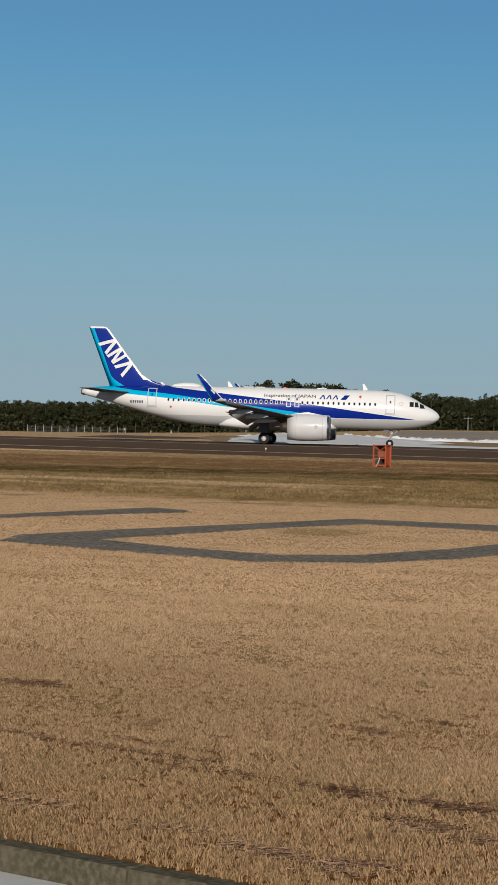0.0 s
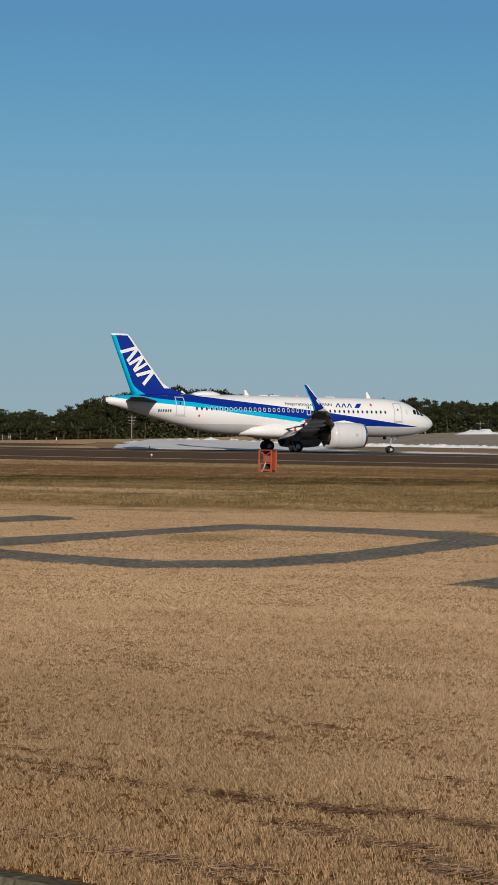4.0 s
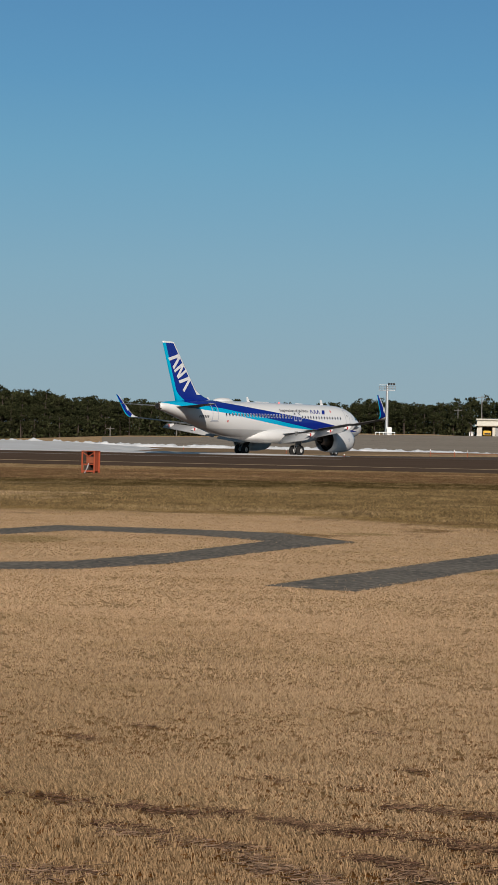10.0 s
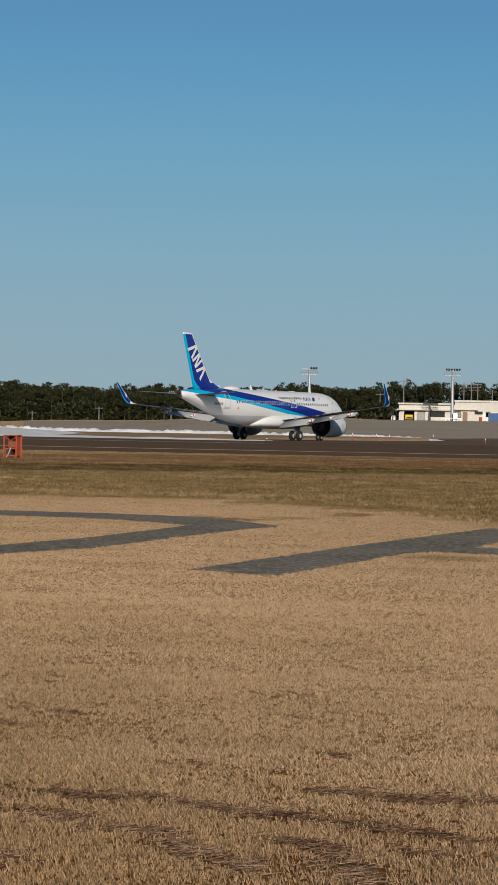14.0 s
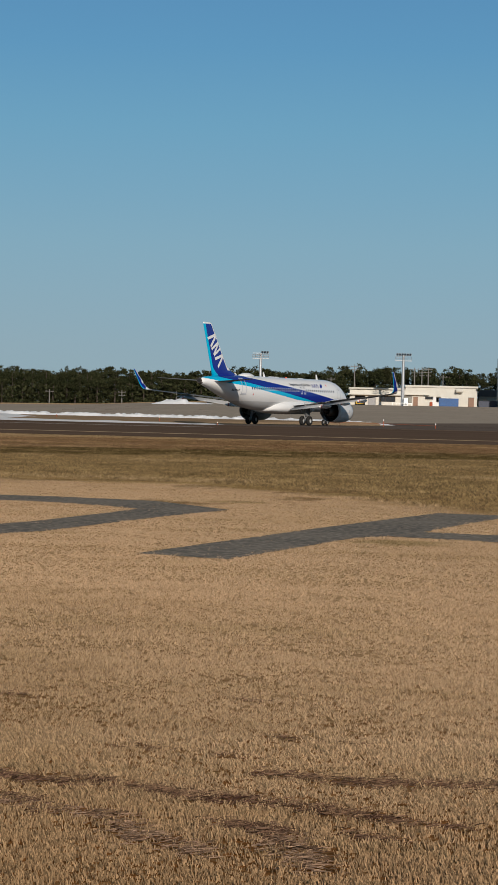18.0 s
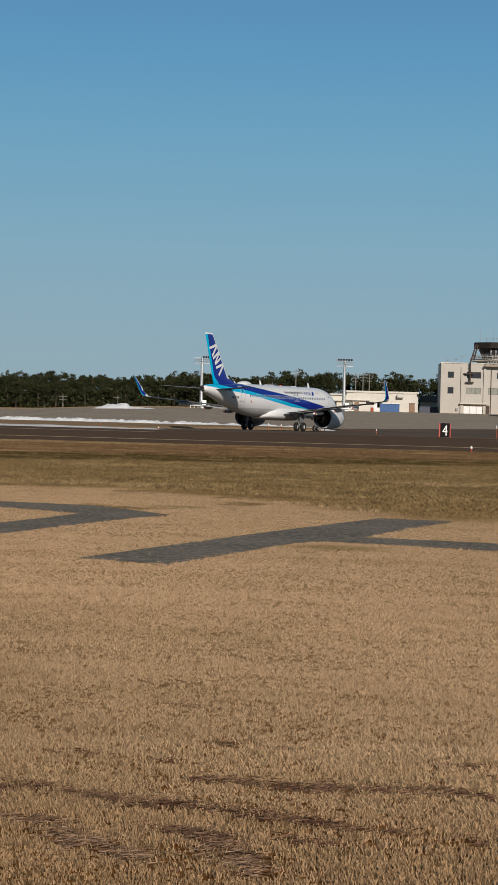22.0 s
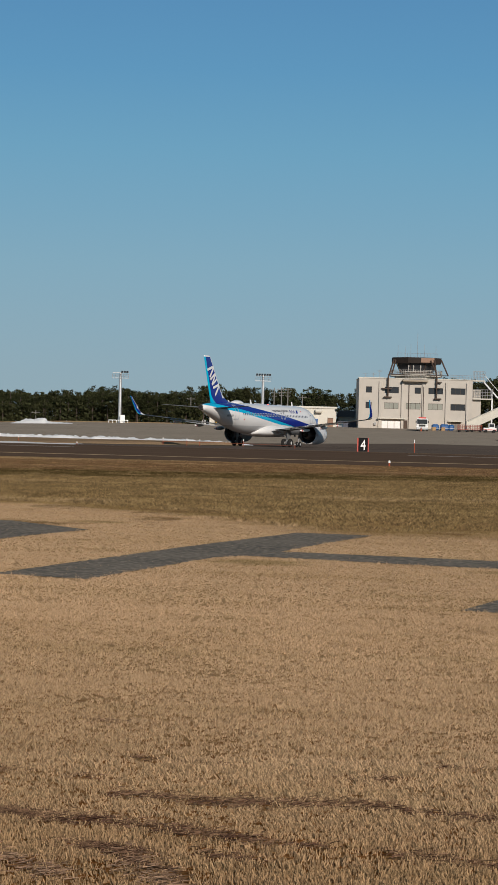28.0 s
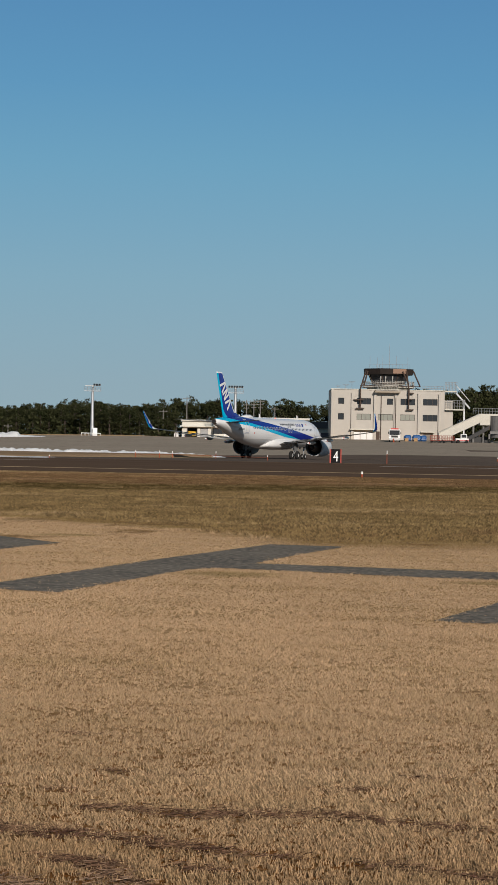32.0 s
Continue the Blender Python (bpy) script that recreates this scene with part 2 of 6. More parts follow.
    # pale mown swathes left in the unmown strip, away from the letters
    swathe = calc("MULTIPLY", calc("MULTIPLY", span(sep.outputs["Y"], 40.0, 43.0), span(sep.outputs["Y"], 60.0, 54.0)), span(sep.outputs["X"], -8.5, -11.0))
    col = over(col, calc("MULTIPLY", noise_of(0.20, 5, (0.22, 1.3, 1)), swathe), 0.50, 0.56, (0.31, 0.222, 0.135), 0.8)
    # bare dark scrapes between the letters and the unmown strip
    scrape = calc("MULTIPLY", calc("MULTIPLY", span(sep.outputs["Y"], 27.0, 31.0), span(sep.outputs["Y"], 45.0, 38.0)), span(sep.outputs["X"], -7.0, -4.0))
    col = over(col, calc("MULTIPLY", noise_of(0.85, 6, (0.9, 0.42, 1)), scrape), 0.55, 0.62, (0.125, 0.080, 0.040), 0.8)
    # browner, darker grass towards the road's corner
    corner = calc("MULTIPLY", span(sep.outputs["X"], 0.3, -2.2), span(sep.outputs["Y"], 17.0, 7.5))
    col = over(col, calc("ADD", corner, calc("SUBTRACT", noise_of(0.5, 6, (0.5, 1, 1)), 0.5)), 0.0, 1.0, (0.19, 0.128, 0.066), 0.6)
    # foxy dead stems near the road
    col = over(col, calc("MULTIPLY", noise_of(1.3, 6, (0.5, 1, 1)), span(sep.outputs["Y"], 12.5, 8.5)), 0.42, 0.66, (0.28, 0.178, 0.088), 0.35)
    # bare brown patches beside the strips
    for cx, cy, rx, ry in ((-6.95, 28.4, 1.0, 1.6), (0.0, 23.0, 0.9, 0.75), (2.9, 22.3, 1.2, 0.4), (-1.15, 36.9, 0.5, 0.5), (-2.6, 32.5, 0.7, 0.6)):
        u, v = calc("DIVIDE", calc("SUBTRACT", sep.outputs["X"], cx), rx), calc("DIVIDE", calc("SUBTRACT", sep.outputs["Y"], cy), ry)
        away = calc("POWER", calc("ADD", calc("MULTIPLY", u, u), calc("MULTIPLY", v, v)), 0.5)
        col = over(col, calc("ADD", calc("SUBTRACT", 0.45, away), calc("MULTIPLY", noise_of(1.6, 6, (0.6, 1, 1)), 1.5)), 0.35, 0.75, (0.185, 0.135, 0.066), 0.75)
    col = over(col, noise_of(0.9, 6, (0.35, 1.3, 1)), 0.52, 0.64, (0.235, 0.165, 0.082), 0.28)
    if blades:
        g, h, mr = n.new("ShaderNodeNewGeometry"), n.new("ShaderNodeHueSaturation"), n.new("ShaderNodeMapRange")
        mr.inputs["To Min"].default_value, mr.inputs["To Max"].default_value = 0.50, 1.74
        link(g.outputs["Random Per Island"], mr.inputs["Value"])
        link(mr.outputs[0], h.inputs["Value"])
        link(col, h.inputs["Color"])
        col = h.outputs[0]
    else:
        # brown soil and thatch, darkened to stand in for shade between the blades
        near = n.new("ShaderNodeMapRange")
        near.inputs["From Min"].default_value, near.inputs["From Max"].default_value, near.inputs["To Min"].default_value, near.inputs["To Max"].default_value = 7.5, 15.0, 0.22, -0.12
        link(sep.outputs["Y"], near.inputs["Value"])
        col = over(col, calc("ADD", noise_of(9.0, 5, (1, 1, 1)), near.outputs[0]), 0.48, 0.78, (0.17, 0.075, 0.034), 0.85)
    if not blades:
        # thatch brightened with distance, as if its rough facets caught the sun
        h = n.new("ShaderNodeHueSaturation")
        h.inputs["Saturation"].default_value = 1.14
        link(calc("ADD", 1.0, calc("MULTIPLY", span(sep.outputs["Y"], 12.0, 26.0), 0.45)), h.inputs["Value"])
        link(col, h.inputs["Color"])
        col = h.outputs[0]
    link(col, n["Principled BSDF"].inputs["Base Color"])
    if blades:
        # thin dry blades let some light through
        thru, both = n.new("ShaderNodeBsdfTranslucent"), n.new("ShaderNodeMixShader")
        link(col, thru.inputs["Color"])
        both.inputs[0].default_value = 0.12
        link(n["Principled BSDF"].outputs[0], both.inputs[1])
        link(thru.outputs[0], both.inputs[2])
        link(both.outputs[0], n["Material Output"].inputs["Surface"])
    return m


FIELD = field_material("dry_winter_grass")
BLADES = field_material("dead_grass_blades", True)


def kerb_y(x):
    return 6.55 - 0.385 * (max(-14.0, min(12.0, x)) + 2.7)


xs = [-3000, -1200, -600, -400] + list(range(-300, -15, 12)) + [-14 + i for i in range(27)] + list(range(24, 301, 12)) + [400, 600, 1200, 3000]
rows = [0.0, 0.12, 0.3, 0.55, 1.0]
ys_far = [20, 30, 45, 60, 80, 110] + list(range(130, 331, 20)) + list(range(340, 561, 10)) + [640, 900, 1500, 3500]
nx = len(xs)
verts = [(x, kerb_y(x) + (14 - kerb_y(x)) * s, 0.0) for s in rows for x in xs] + [(x, y, ground_z(x, y)) for y in ys_far for x in xs]
faces = [(j * nx + i, j * nx + i + 1, (j + 1) * nx + i + 1, (j + 1) * nx + i) for j in range(len(rows) + len(ys_far) - 1) for i in range(nx - 1)]
me = bpy.data.meshes.new("ground")
me.from_pydata(verts, [], faces)
me.materials.append(FIELD)
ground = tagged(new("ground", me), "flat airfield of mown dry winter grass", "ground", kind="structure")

# the road on which the lens stands, its kerb and painted line
ROAD = material("grey_road_asphalt", (0.085, 0.083, 0.08), 0.9, other=(0.12, 0.115, 0.11), scale=0.7, fine=(0.06, 0.06, 0.06), bump=0.006, bump_scale=120)
KERB = material("mossy_concrete_kerb", (0.105, 0.090, 0.062), 0.9, other=(0.066, 0.060, 0.036), scale=3.0, fine=(0.15, 0.13, 0.098), bump=0.006, bump_scale=40, spec=0.0)
me = bpy.data.meshes.new("road")
vs = [(x, y, -0.083) for x in xs for y in (-3000.0, kerb_y(x) - 0.02)]
me.from_pydata(vs, [], [(2 * i, 2 * i + 2, 2 * i + 3, 2 * i + 1) for i in range(nx - 1)])
me.materials.append(ROAD)
tagged(new("road", me), "grey asphalt road beside the airfield", "road", kind="structure")
kerb_dir = Vector((1, -0.385, 0)).normalized()
turn = math.atan2(-0.385, 1)
kerb = tagged(new("kerb"), "low mossy concrete kerb between road and grass", "kerb", kind="structure")
stone = bpy.data.meshes.new("kerb_stone")
bm = boxes((-0.297, 0.297, -0.10, 0.0, -0.16, 0.006), bevel=0.008)
bm.to_mesh(stone)
bm.free()
stone.materials.append(KERB)
for i in range(-14, 15):
    o = new("kerb_stone", stone)
    o.parent = kerb
    c = Vector((-2.67, 6.5386, 0)) + kerb_dir * (0.3 + 0.6 * i)
    o.matrix_basis = pose(c.x, c.y, 0, 0, 0, math.degrees(turn))
o = part("road_line", boxes((-9, 9, -0.27, -0.106, -0.10, -0.079)), material("white_road_paint", (0.62, 0.62, 0.60), 0.7, other=(0.45, 0.45, 0.43), scale=3))
o.matrix_world = pose(-2.67, 6.5386, 0, 0, 0, math.degrees(turn))
tagged(o, "white painted road edge line", "road line", kind="structure")

# ---- runway, taxiway, apron ----
runway = grid_sheet("runway", [-700, 700], [109.5, 224], lambda x, y: 0.02, ASPHALT)
tagged(runway, "wide dark asphalt runway with worn edge lines", "runway", kind="structure")
part("edge_line", boxes((-700, 700, 128.6, 129.9, 0.0, 0.026)), YELLOW, runway, "worn yellow line along the asphalt")
part("side_stripe", boxes((13, 700, 190, 192, 0.0, 0.026)), WHITE_LINE, runway, "faded white side stripe")
part("side_stripe", boxes((-700, -17.5, 190, 191.6, 0.0, 0.026)), WHITE_LINE, runway, "faded white side stripe")
apron_xs = [0.03 * i for i in range(24)] + [0.72 + 0.08 * i for i in range(14)]
apron_ys = list(range(330, 471, 5))
me = bpy.data.meshes.new("apron")
place = lambda u, y: -0.209 * y + 250 * u
me.from_pydata([(place(u, y), y, ground_z(place(u, y), y) + 0.03) for y in apron_ys for u in apron_xs], [], [(j * 38 + i, j * 38 + i + 1, (j + 1) * 38 + i + 1, (j + 1) * 38 + i) for j in range(len(apron_ys) - 1) for i in range(37)])
me.materials.append(CONCRETE)
apron = new("apron", me)
tagged(apron, "pale grey concrete apron rising to the terminal", "apron", kind="structure")
for i in range(9):
    y = 344 + 14 * i
    part("slab_joint", boxes(*[(x, x + 8, y, y + 0.35, ground_z(x + 4, y) + 0.0, ground_z(x + 4, y) + 0.036) for x in range(-64, 120, 8)]), OLD_ASPHALT, apron)
taxi = polygon("taxiway", [(-50, 223.9), (320, 223.9), (320, 345), (-2, 345), (-2, 315), (-6, 290), (-14, 270), (-26, 250)], 0.024, OLD_ASPHALT)
far_edge = lambda x: min(358.0, 337.0 + 0.7 * (x + 4))
me = bpy.data.meshes.new("taxiway_slope")
cols = [-4 + 4 * i for i in range(30)] + [140, 200, 320]
me.from_pydata([(x, y, ground_z(x, y) + 0.045) for x in cols for y in [329 + (far_edge(x) - 329) * k / 5 for k in range(6)]], [], [(6 * i + k, 6 * i + 6 + k, 6 * i + 7 + k, 6 * i + k + 1) for i in range(len(cols) - 1) for k in range(5)])
me.materials.append(OLD_ASPHALT)
tagged(new("taxiway_slope", me), "dark asphalt rising from the taxiway to the apron", "taxiway", kind="structure")
me = bpy.data.meshes.new("asphalt_patch")
me.from_pydata([(x, y, ground_z(x, y) + 0.042) for x in range(43, 84, 4) for y in (388 + 1.5 * math.sin(x), 393 + math.sin(2 * x), 397 + 2.0 * math.sin(x * 1.7))], [], [(3 * i + k, 3 * i + 3 + k, 3 * i + 4 + k, 3 * i + k + 1) for i in range(10) for k in range(2)])
me.materials.append(OLD_ASPHALT)
tagged(new("asphalt_patch", me), "darker asphalt patch in the apron concrete", "apron", kind="structure")
tagged(taxi, "dark asphalt taxiway joining the runway to the apron", "taxiway", kind="structure")
strip = polygon("verge_strip", [(-2, 222.7), (320, 221.5), (320, 227), (14, 226), (-2, 223.9)], 0.032, VERGE)
tagged(strip, "narrow strip of dry grass beside the asphalt", "verge", kind="structure")
side_road = polygon("side_road", [(-104, 286), (-93.6, 250), (-84, 250), (-90, 300), (-128, 420), (-150, 450)], 0.03, OLD_ASPHALT)
tagged(side_road, "narrow dark perimeter road leaving the runway", "road", kind="structure")

# ---- grey letters let into the grass, too large to be read from here ----
RING_OUT = [(-9.6, 23.1), (-9.95, 24.6), (-9.4, 26.8), (-8.35, 30.2), (-7.6, 33.0), (-5.5, 32.75), (-3.85, 32.1), (-2.48, 29.75), (-3.12, 27.6), (-4.08, 23.4), (-4.86, 21.9), (-6.0, 21.35), (-7.86, 22.2)]
RING_IN = [(-8.75, 24.3), (-8.6, 25.2), (-8.2, 26.7), (-7.75, 28.8), (-6.95, 31.3), (-5.18, 30.7), (-4.4, 30.1), (-3.75, 29.35), (-4.1, 27.5), (-4.5, 25.6), (-5.25, 23.3), (-6.1, 22.75), (-7.2, 23.25)]
STROKES = [[(-12.4, 29.8), (-11.55, 34.7), (-10.7, 34.1), (-10.35, 33.2), (-11.1, 31.4), (-11.95, 28.7), (-14, 27), (-14.6, 28)],
           [(-2.59, 20.2), (-1.65, 19.73), (-0.54, 23.78), (-0.18, 24.25), (0.25, 25.38), (0.74, 27.27), (1.6, 30.21), (0.5, 30.49), (-1.01, 25.72)],
           [(-0.175, 24.26), (0.255, 25.37), (2.46, 24.61), (4.2, 24.0), (4.0, 22.4), (2.31, 23.07)],
           [(1.65, 17.19), (2.1, 18.46), (3.4, 22.0), (4.3, 21.6), (2.6, 16.9), (1.94, 17.06)]]


def letter_prism(loop_out, loop_in=None):
    bm = bmesh.new()
    if loop_in:
        a, b = [[bm.verts.new((x, y, 0.005)) for x, y in lp] for lp in (loop_out, loop_in)]
        k = len(a)
        for i in range(k):
            bm.faces.new((a[i], a[(i + 1) % k], b[(i + 1) % k], b[i]))
    else:
        bm.faces.new([bm.verts.new((x, y, 0.005)) for x, y in loop_out])
    bmesh.ops.recalc_face_normals(bm, faces=bm.faces)
    for f in bm.faces:
        if f.normal.z < 0:
            f.normal_flip()
    bmesh.ops.triangulate(bm, faces=bm.faces)
    return bm


for k, (lo, li) in enumerate([(RING_OUT, RING_IN)] + [(s, None) for s in STROKES]):
    tagged(part("ground_letter", letter_prism(lo, li), LETTER), "weathered dark grey strip let into the dry grass", "ground letter", "letters in the grass", "structure")


# ---- snow left along the runway's far side ----
def snow_mesh(x0, x1, y0, y1, dx, dy, height):
    """Snow where height(x, y) is above zero."""
    nx, ny = int((x1 - x0) / dx) + 1, int((y1 - y0) / dy) + 1
    vs, ok = [], []
    for j in range(ny):
        for i in range(nx):
            x, y = x0 + i * dx, y0 + j * dy
            h = height(x, y)
            ok.append(h > 0)
            vs.append((x, y, ground_z(x, y) + max(h, -0.1)))
    fs = [(j * nx + i, j * nx + i + 1, (j + 1) * nx + i + 1, (j + 1) * nx + i) for j in range(ny - 1) for i in range(nx - 1) if ok[j * nx + i] or ok[j * nx + i + 1] or ok[(j + 1) * nx + i] or ok[(j + 1) * nx + i + 1]]
    me = bpy.data.meshes.new("snow")
    me.from_pydata(vs, [], fs)
    bm = bmesh.new()
    bm.from_mesh(me)
    bmesh.ops.delete(bm, geom=[v for v in bm.verts if not v.link_faces], context="VERTS")
    bpy.data.meshes.remove(me)
    return bm


def rough(x, y, s, seed=0.0):
    return noise.fractal(Vector((x * s, y * s, seed)), 0.9, 2.1, 4)


def verge_h(x, y):
    return 0.36 * max(0.0, min(1.0, (y - 258) / 60)) + 0.04


def thin(x, y):
    left = (x + 67 + 0.29 * (y - 228)) / 5
    edge = min(left, (-20 - x) / 14, (y - 226.5) / 3, (296 - y) / 14)
    hump = max(0.0, min(1.0, left)) * max(0.0, min(1.0, (-48 - x) / 12)) * (0.95 * max(0.0, min(1.0, (y - 228) / 30)) - 0.5 * max(0.0, (y - 262) / 40))
    if x > -52:
        edge = min(edge, (252 + 6 * rough(x, 0, 0.06, 9.0) - 0.12 * (x + 52) - y) / 8)
    bare = rough(x, y, 0.05, 5.0)
    return verge_h(x, y) + min(edge, 0.5) * 0.30 - 0.03 + max(hump - verge_h(x, y), 0.0) + 0.08 * rough(x, y, 0.12) - (0.35 * max(0.0, bare - 0.05) if x > -54 else 0.0) - (0.0 if edge > 0 else 0.4)


def ridge(x, y):
    mid = 324 + 2.0 * rough(x, 0, 0.03, 2.0)
    top = float(np.interp(x, [-96, -88, -79, -70, -60, -40, -20, -6, -1], [0.2, 0.9, 1.2, 0.9, 0.82, 0.80, 0.70, 0.5, 0.0]))
    return top * (1 + 0.38 * rough(x, y, 0.45, 1.0) + 0.42 * rough(x, y, 1.2)) * (1 - ((y - mid) / 3.2) ** 2) - 0.06


tagged(part("snow_patch", snow_mesh(-96, -16, 225, 302, 1.0, 1.0, lambda x, y: thin(x, y) if thin(x, y) > verge_h(x, y) - 0.02 else -0.2), DIRTY_SNOW, smooth=True), "thin smooth grey sheet of old snow on the verge", "snow", kind="structure")
tagged(part("snow_bank", snow_mesh(-98, 0, 318, 332, 0.4, 0.4, ridge), SNOW, smooth=True), "ploughed white snow bank along the apron", "snow bank", kind="structure")
for cx, cy, w, d, h, ph in ((-48.6, 452, 7.5, 4, 0.95, 0.0), (-60, 336, 9, 3, 0.35, 3.0)):
    tagged(part("snow_heap", snow_mesh(cx - w, cx + w, cy - d, cy + d, 0.4, 0.4, lambda x, y: h * (1.1 - ((x - cx) / w) ** 2 * (1.2 if x < cx else 1) - ((y - cy) / d) ** 2) * (0.75 + 0.8 * abs(rough(x, y, 0.35, ph))) * (1.0 if x < cx + 1 else 0.45) - 0.06), SNOW, smooth=True),
           "shovelled heap of old snow", "snow heap", kind="structure")
verge = snow_mesh(-104, -1, 224.5, 326, 1.6, 1.6, lambda x, y: verge_h(x, y) + 0.04 * rough(x, y, 0.1, 7.0) - 4 * max(0.0, (x + 46) - 0.42 * max(0, y - 224)) - 0.15 * max(0.0, -0.3 * y - x))
tagged(part("verge", verge, VERGE), "brown dry grass verge between runway and apron", "verge", kind="structure")


# ---- the airliner; nose at the origin, +X forwards, wheels on z = 0 ----
WHITE = material("white_gloss_paint", (0.73, 0.73, 0.725), 0.2, other=(0.68, 0.68, 0.675), scale=0.35, spec=0.2)
GREY = material("light_grey_wing_paint", (0.17, 0.174, 0.178), 0.5, other=(0.135, 0.138, 0.142), scale=0.5, stretch=(1, 0.3, 1), spec=0.06)
NACELLE = material("pale_cowling_paint", (0.58, 0.585, 0.59), 0.28, other=(0.52, 0.525, 0.53), scale=0.7, spec=0.15)
FLAP_GREY = material("pale_grey_flap_paint", (0.38, 0.385, 0.39), 0.5, other=(0.33, 0.335, 0.34), scale=0.8, spec=0.06)
BLUE = material("cobalt_blue_paint", (0.005, 0.024, 0.25), 0.18, other=(0.004, 0.020, 0.21), scale=0.4, spec=0.3)
CYAN = material("light_blue_paint", (0.0, 0.34, 0.60), 0.18, spec=0.3)
GLASS_DARK = material("dark_cabin_glass", (0.015, 0.018, 0.022), 0.12)
PANE_RIM = material("cabin_window_rim", (0.50, 0.53, 0.60), 0.4)
RIM_GREY = material("window_rim", (0.42, 0.45, 0.52), 0.4)
LINE_GREY = material("door_line_grey", (0.38, 0.40, 0.44), 0.5)
LETTERING = material("dark_grey_lettering", (0.06, 0.065, 0.08), 0.5)
METAL = material("bare_metal", (0.62, 0.62, 0.62), 0.28, 1.0, other=(0.5, 0.5, 0.5), scale=2)
DARK_METAL = material("dark_burnt_metal", (0.07, 0.058, 0.05), 0.5, 0.6, other=(0.12, 0.09, 0.07), scale=3)
BLACK = material("black_duct", (0.012, 0.012, 0.013), 0.6)
RUBBER = material("tyre_rubber", (0.018, 0.018, 0.019), 0.9, other=(0.03, 0.029, 0.028), scale=6, spec=0.1)
STEEL = material("painted_steel", (0.32, 0.32, 0.32), 0.5, other=(0.22, 0.22, 0.23), scale=4)
RIM_DARK = material("dull_wheel_alloy", (0.52, 0.52, 0.52), 0.45, other=(0.40, 0.40, 0.40), scale=5)
RED = material("red_paint", (0.55, 0.03, 0.025), 0.4)
RED_LENS = bpy.data.materials.new("red_beacon_lens")
RED_LENS.use_nodes = True
RED_LENS.node_tree.nodes["Principled BSDF"].inputs["Base Color"].default_value = (0.8, 0.05, 0.03, 1)
RED_LENS.node_tree.nodes["Principled BSDF"].inputs["Emission Color"].default_value = (1.0, 0.08, 0.04, 1)
RED_LENS.node_tree.nodes["Principled BSDF"].inputs["Emission Strength"].default_value = 2.0

# hull stations: x, keel, crown, half width
HULL = [(-0.02, 3.17, 3.25, 0.04), (-0.12, 2.95, 3.45, 0.27), (-0.35, 2.72, 3.72, 0.55), (-0.7, 2.50, 3.96, 0.85), (-1.2, 2.29, 4.22, 1.13),
        (-1.8, 2.11, 4.52, 1.38), (-2.4, 1.97, 4.90, 1.56), (-3.1, 1.87, 5.28, 1.71), (-4.0, 1.78, 5.58, 1.85), (-5.2, 1.72, 5.77, 1.94),
        (-6.6, 1.70, 5.84, 1.975), (-10, 1.70, 5.84, 1.975), (-14, 1.70, 5.84, 1.975), (-18, 1.70, 5.84, 1.975), (-22, 1.70, 5.84, 1.975),
        (-24, 1.72, 5.84, 1.975), (-26, 1.90, 5.84, 1.96), (-28, 2.26, 5.83, 1.88), (-30, 2.76, 5.80, 1.72), (-32, 3.30, 5.74, 1.47),
        (-34, 3.86, 5.64, 1.13), (-35.5, 4.26, 5.53, 0.82), (-36.5, 4.52, 5.43, 0.56), (-37.2, 4.70, 5.31, 0.36)]
HX = [-s[0] for s in HULL]


def hull(x):
    return [float(np.interp(-x, HX, [s[k] for s in HULL])) for k in (1, 2, 3)]


def skin(x, z, side, off=0.006):
    """A point on the hull's side at station x and height z, a little proud of it."""
    lo, hi, w = hull(x)
    c, h = (lo + hi) / 2, (hi - lo) / 2
    k = max(-0.98, min(0.98, (z - c) / h))
    y = w * math.sqrt(1 - k * k)
    n = Vector((0, y / (w * w), (z - c) / (h * h))).normalized()
    return Vector((x, side * (y + n.y * off), z + n.z * off))


def ring_loft(rings, close=True, cap0=False, cap1=False):
    bm = bmesh.new()
    vs = [[bm.verts.new(p) for p in r] for r in rings]
    n = len(rings[0])
    for a, b in zip(vs, vs[1:]):
        for i in range(n if close else n - 1):
            bm.faces.new((a[i], a[(i + 1) % n], b[(i + 1) % n], b[i]))
    if cap0:
        bm.faces.new(vs[0][::-1])
    if cap1:
        bm.faces.new(vs[-1])
    bmesh.ops.recalc_face_normals(bm, faces=bm.faces)
    return bm


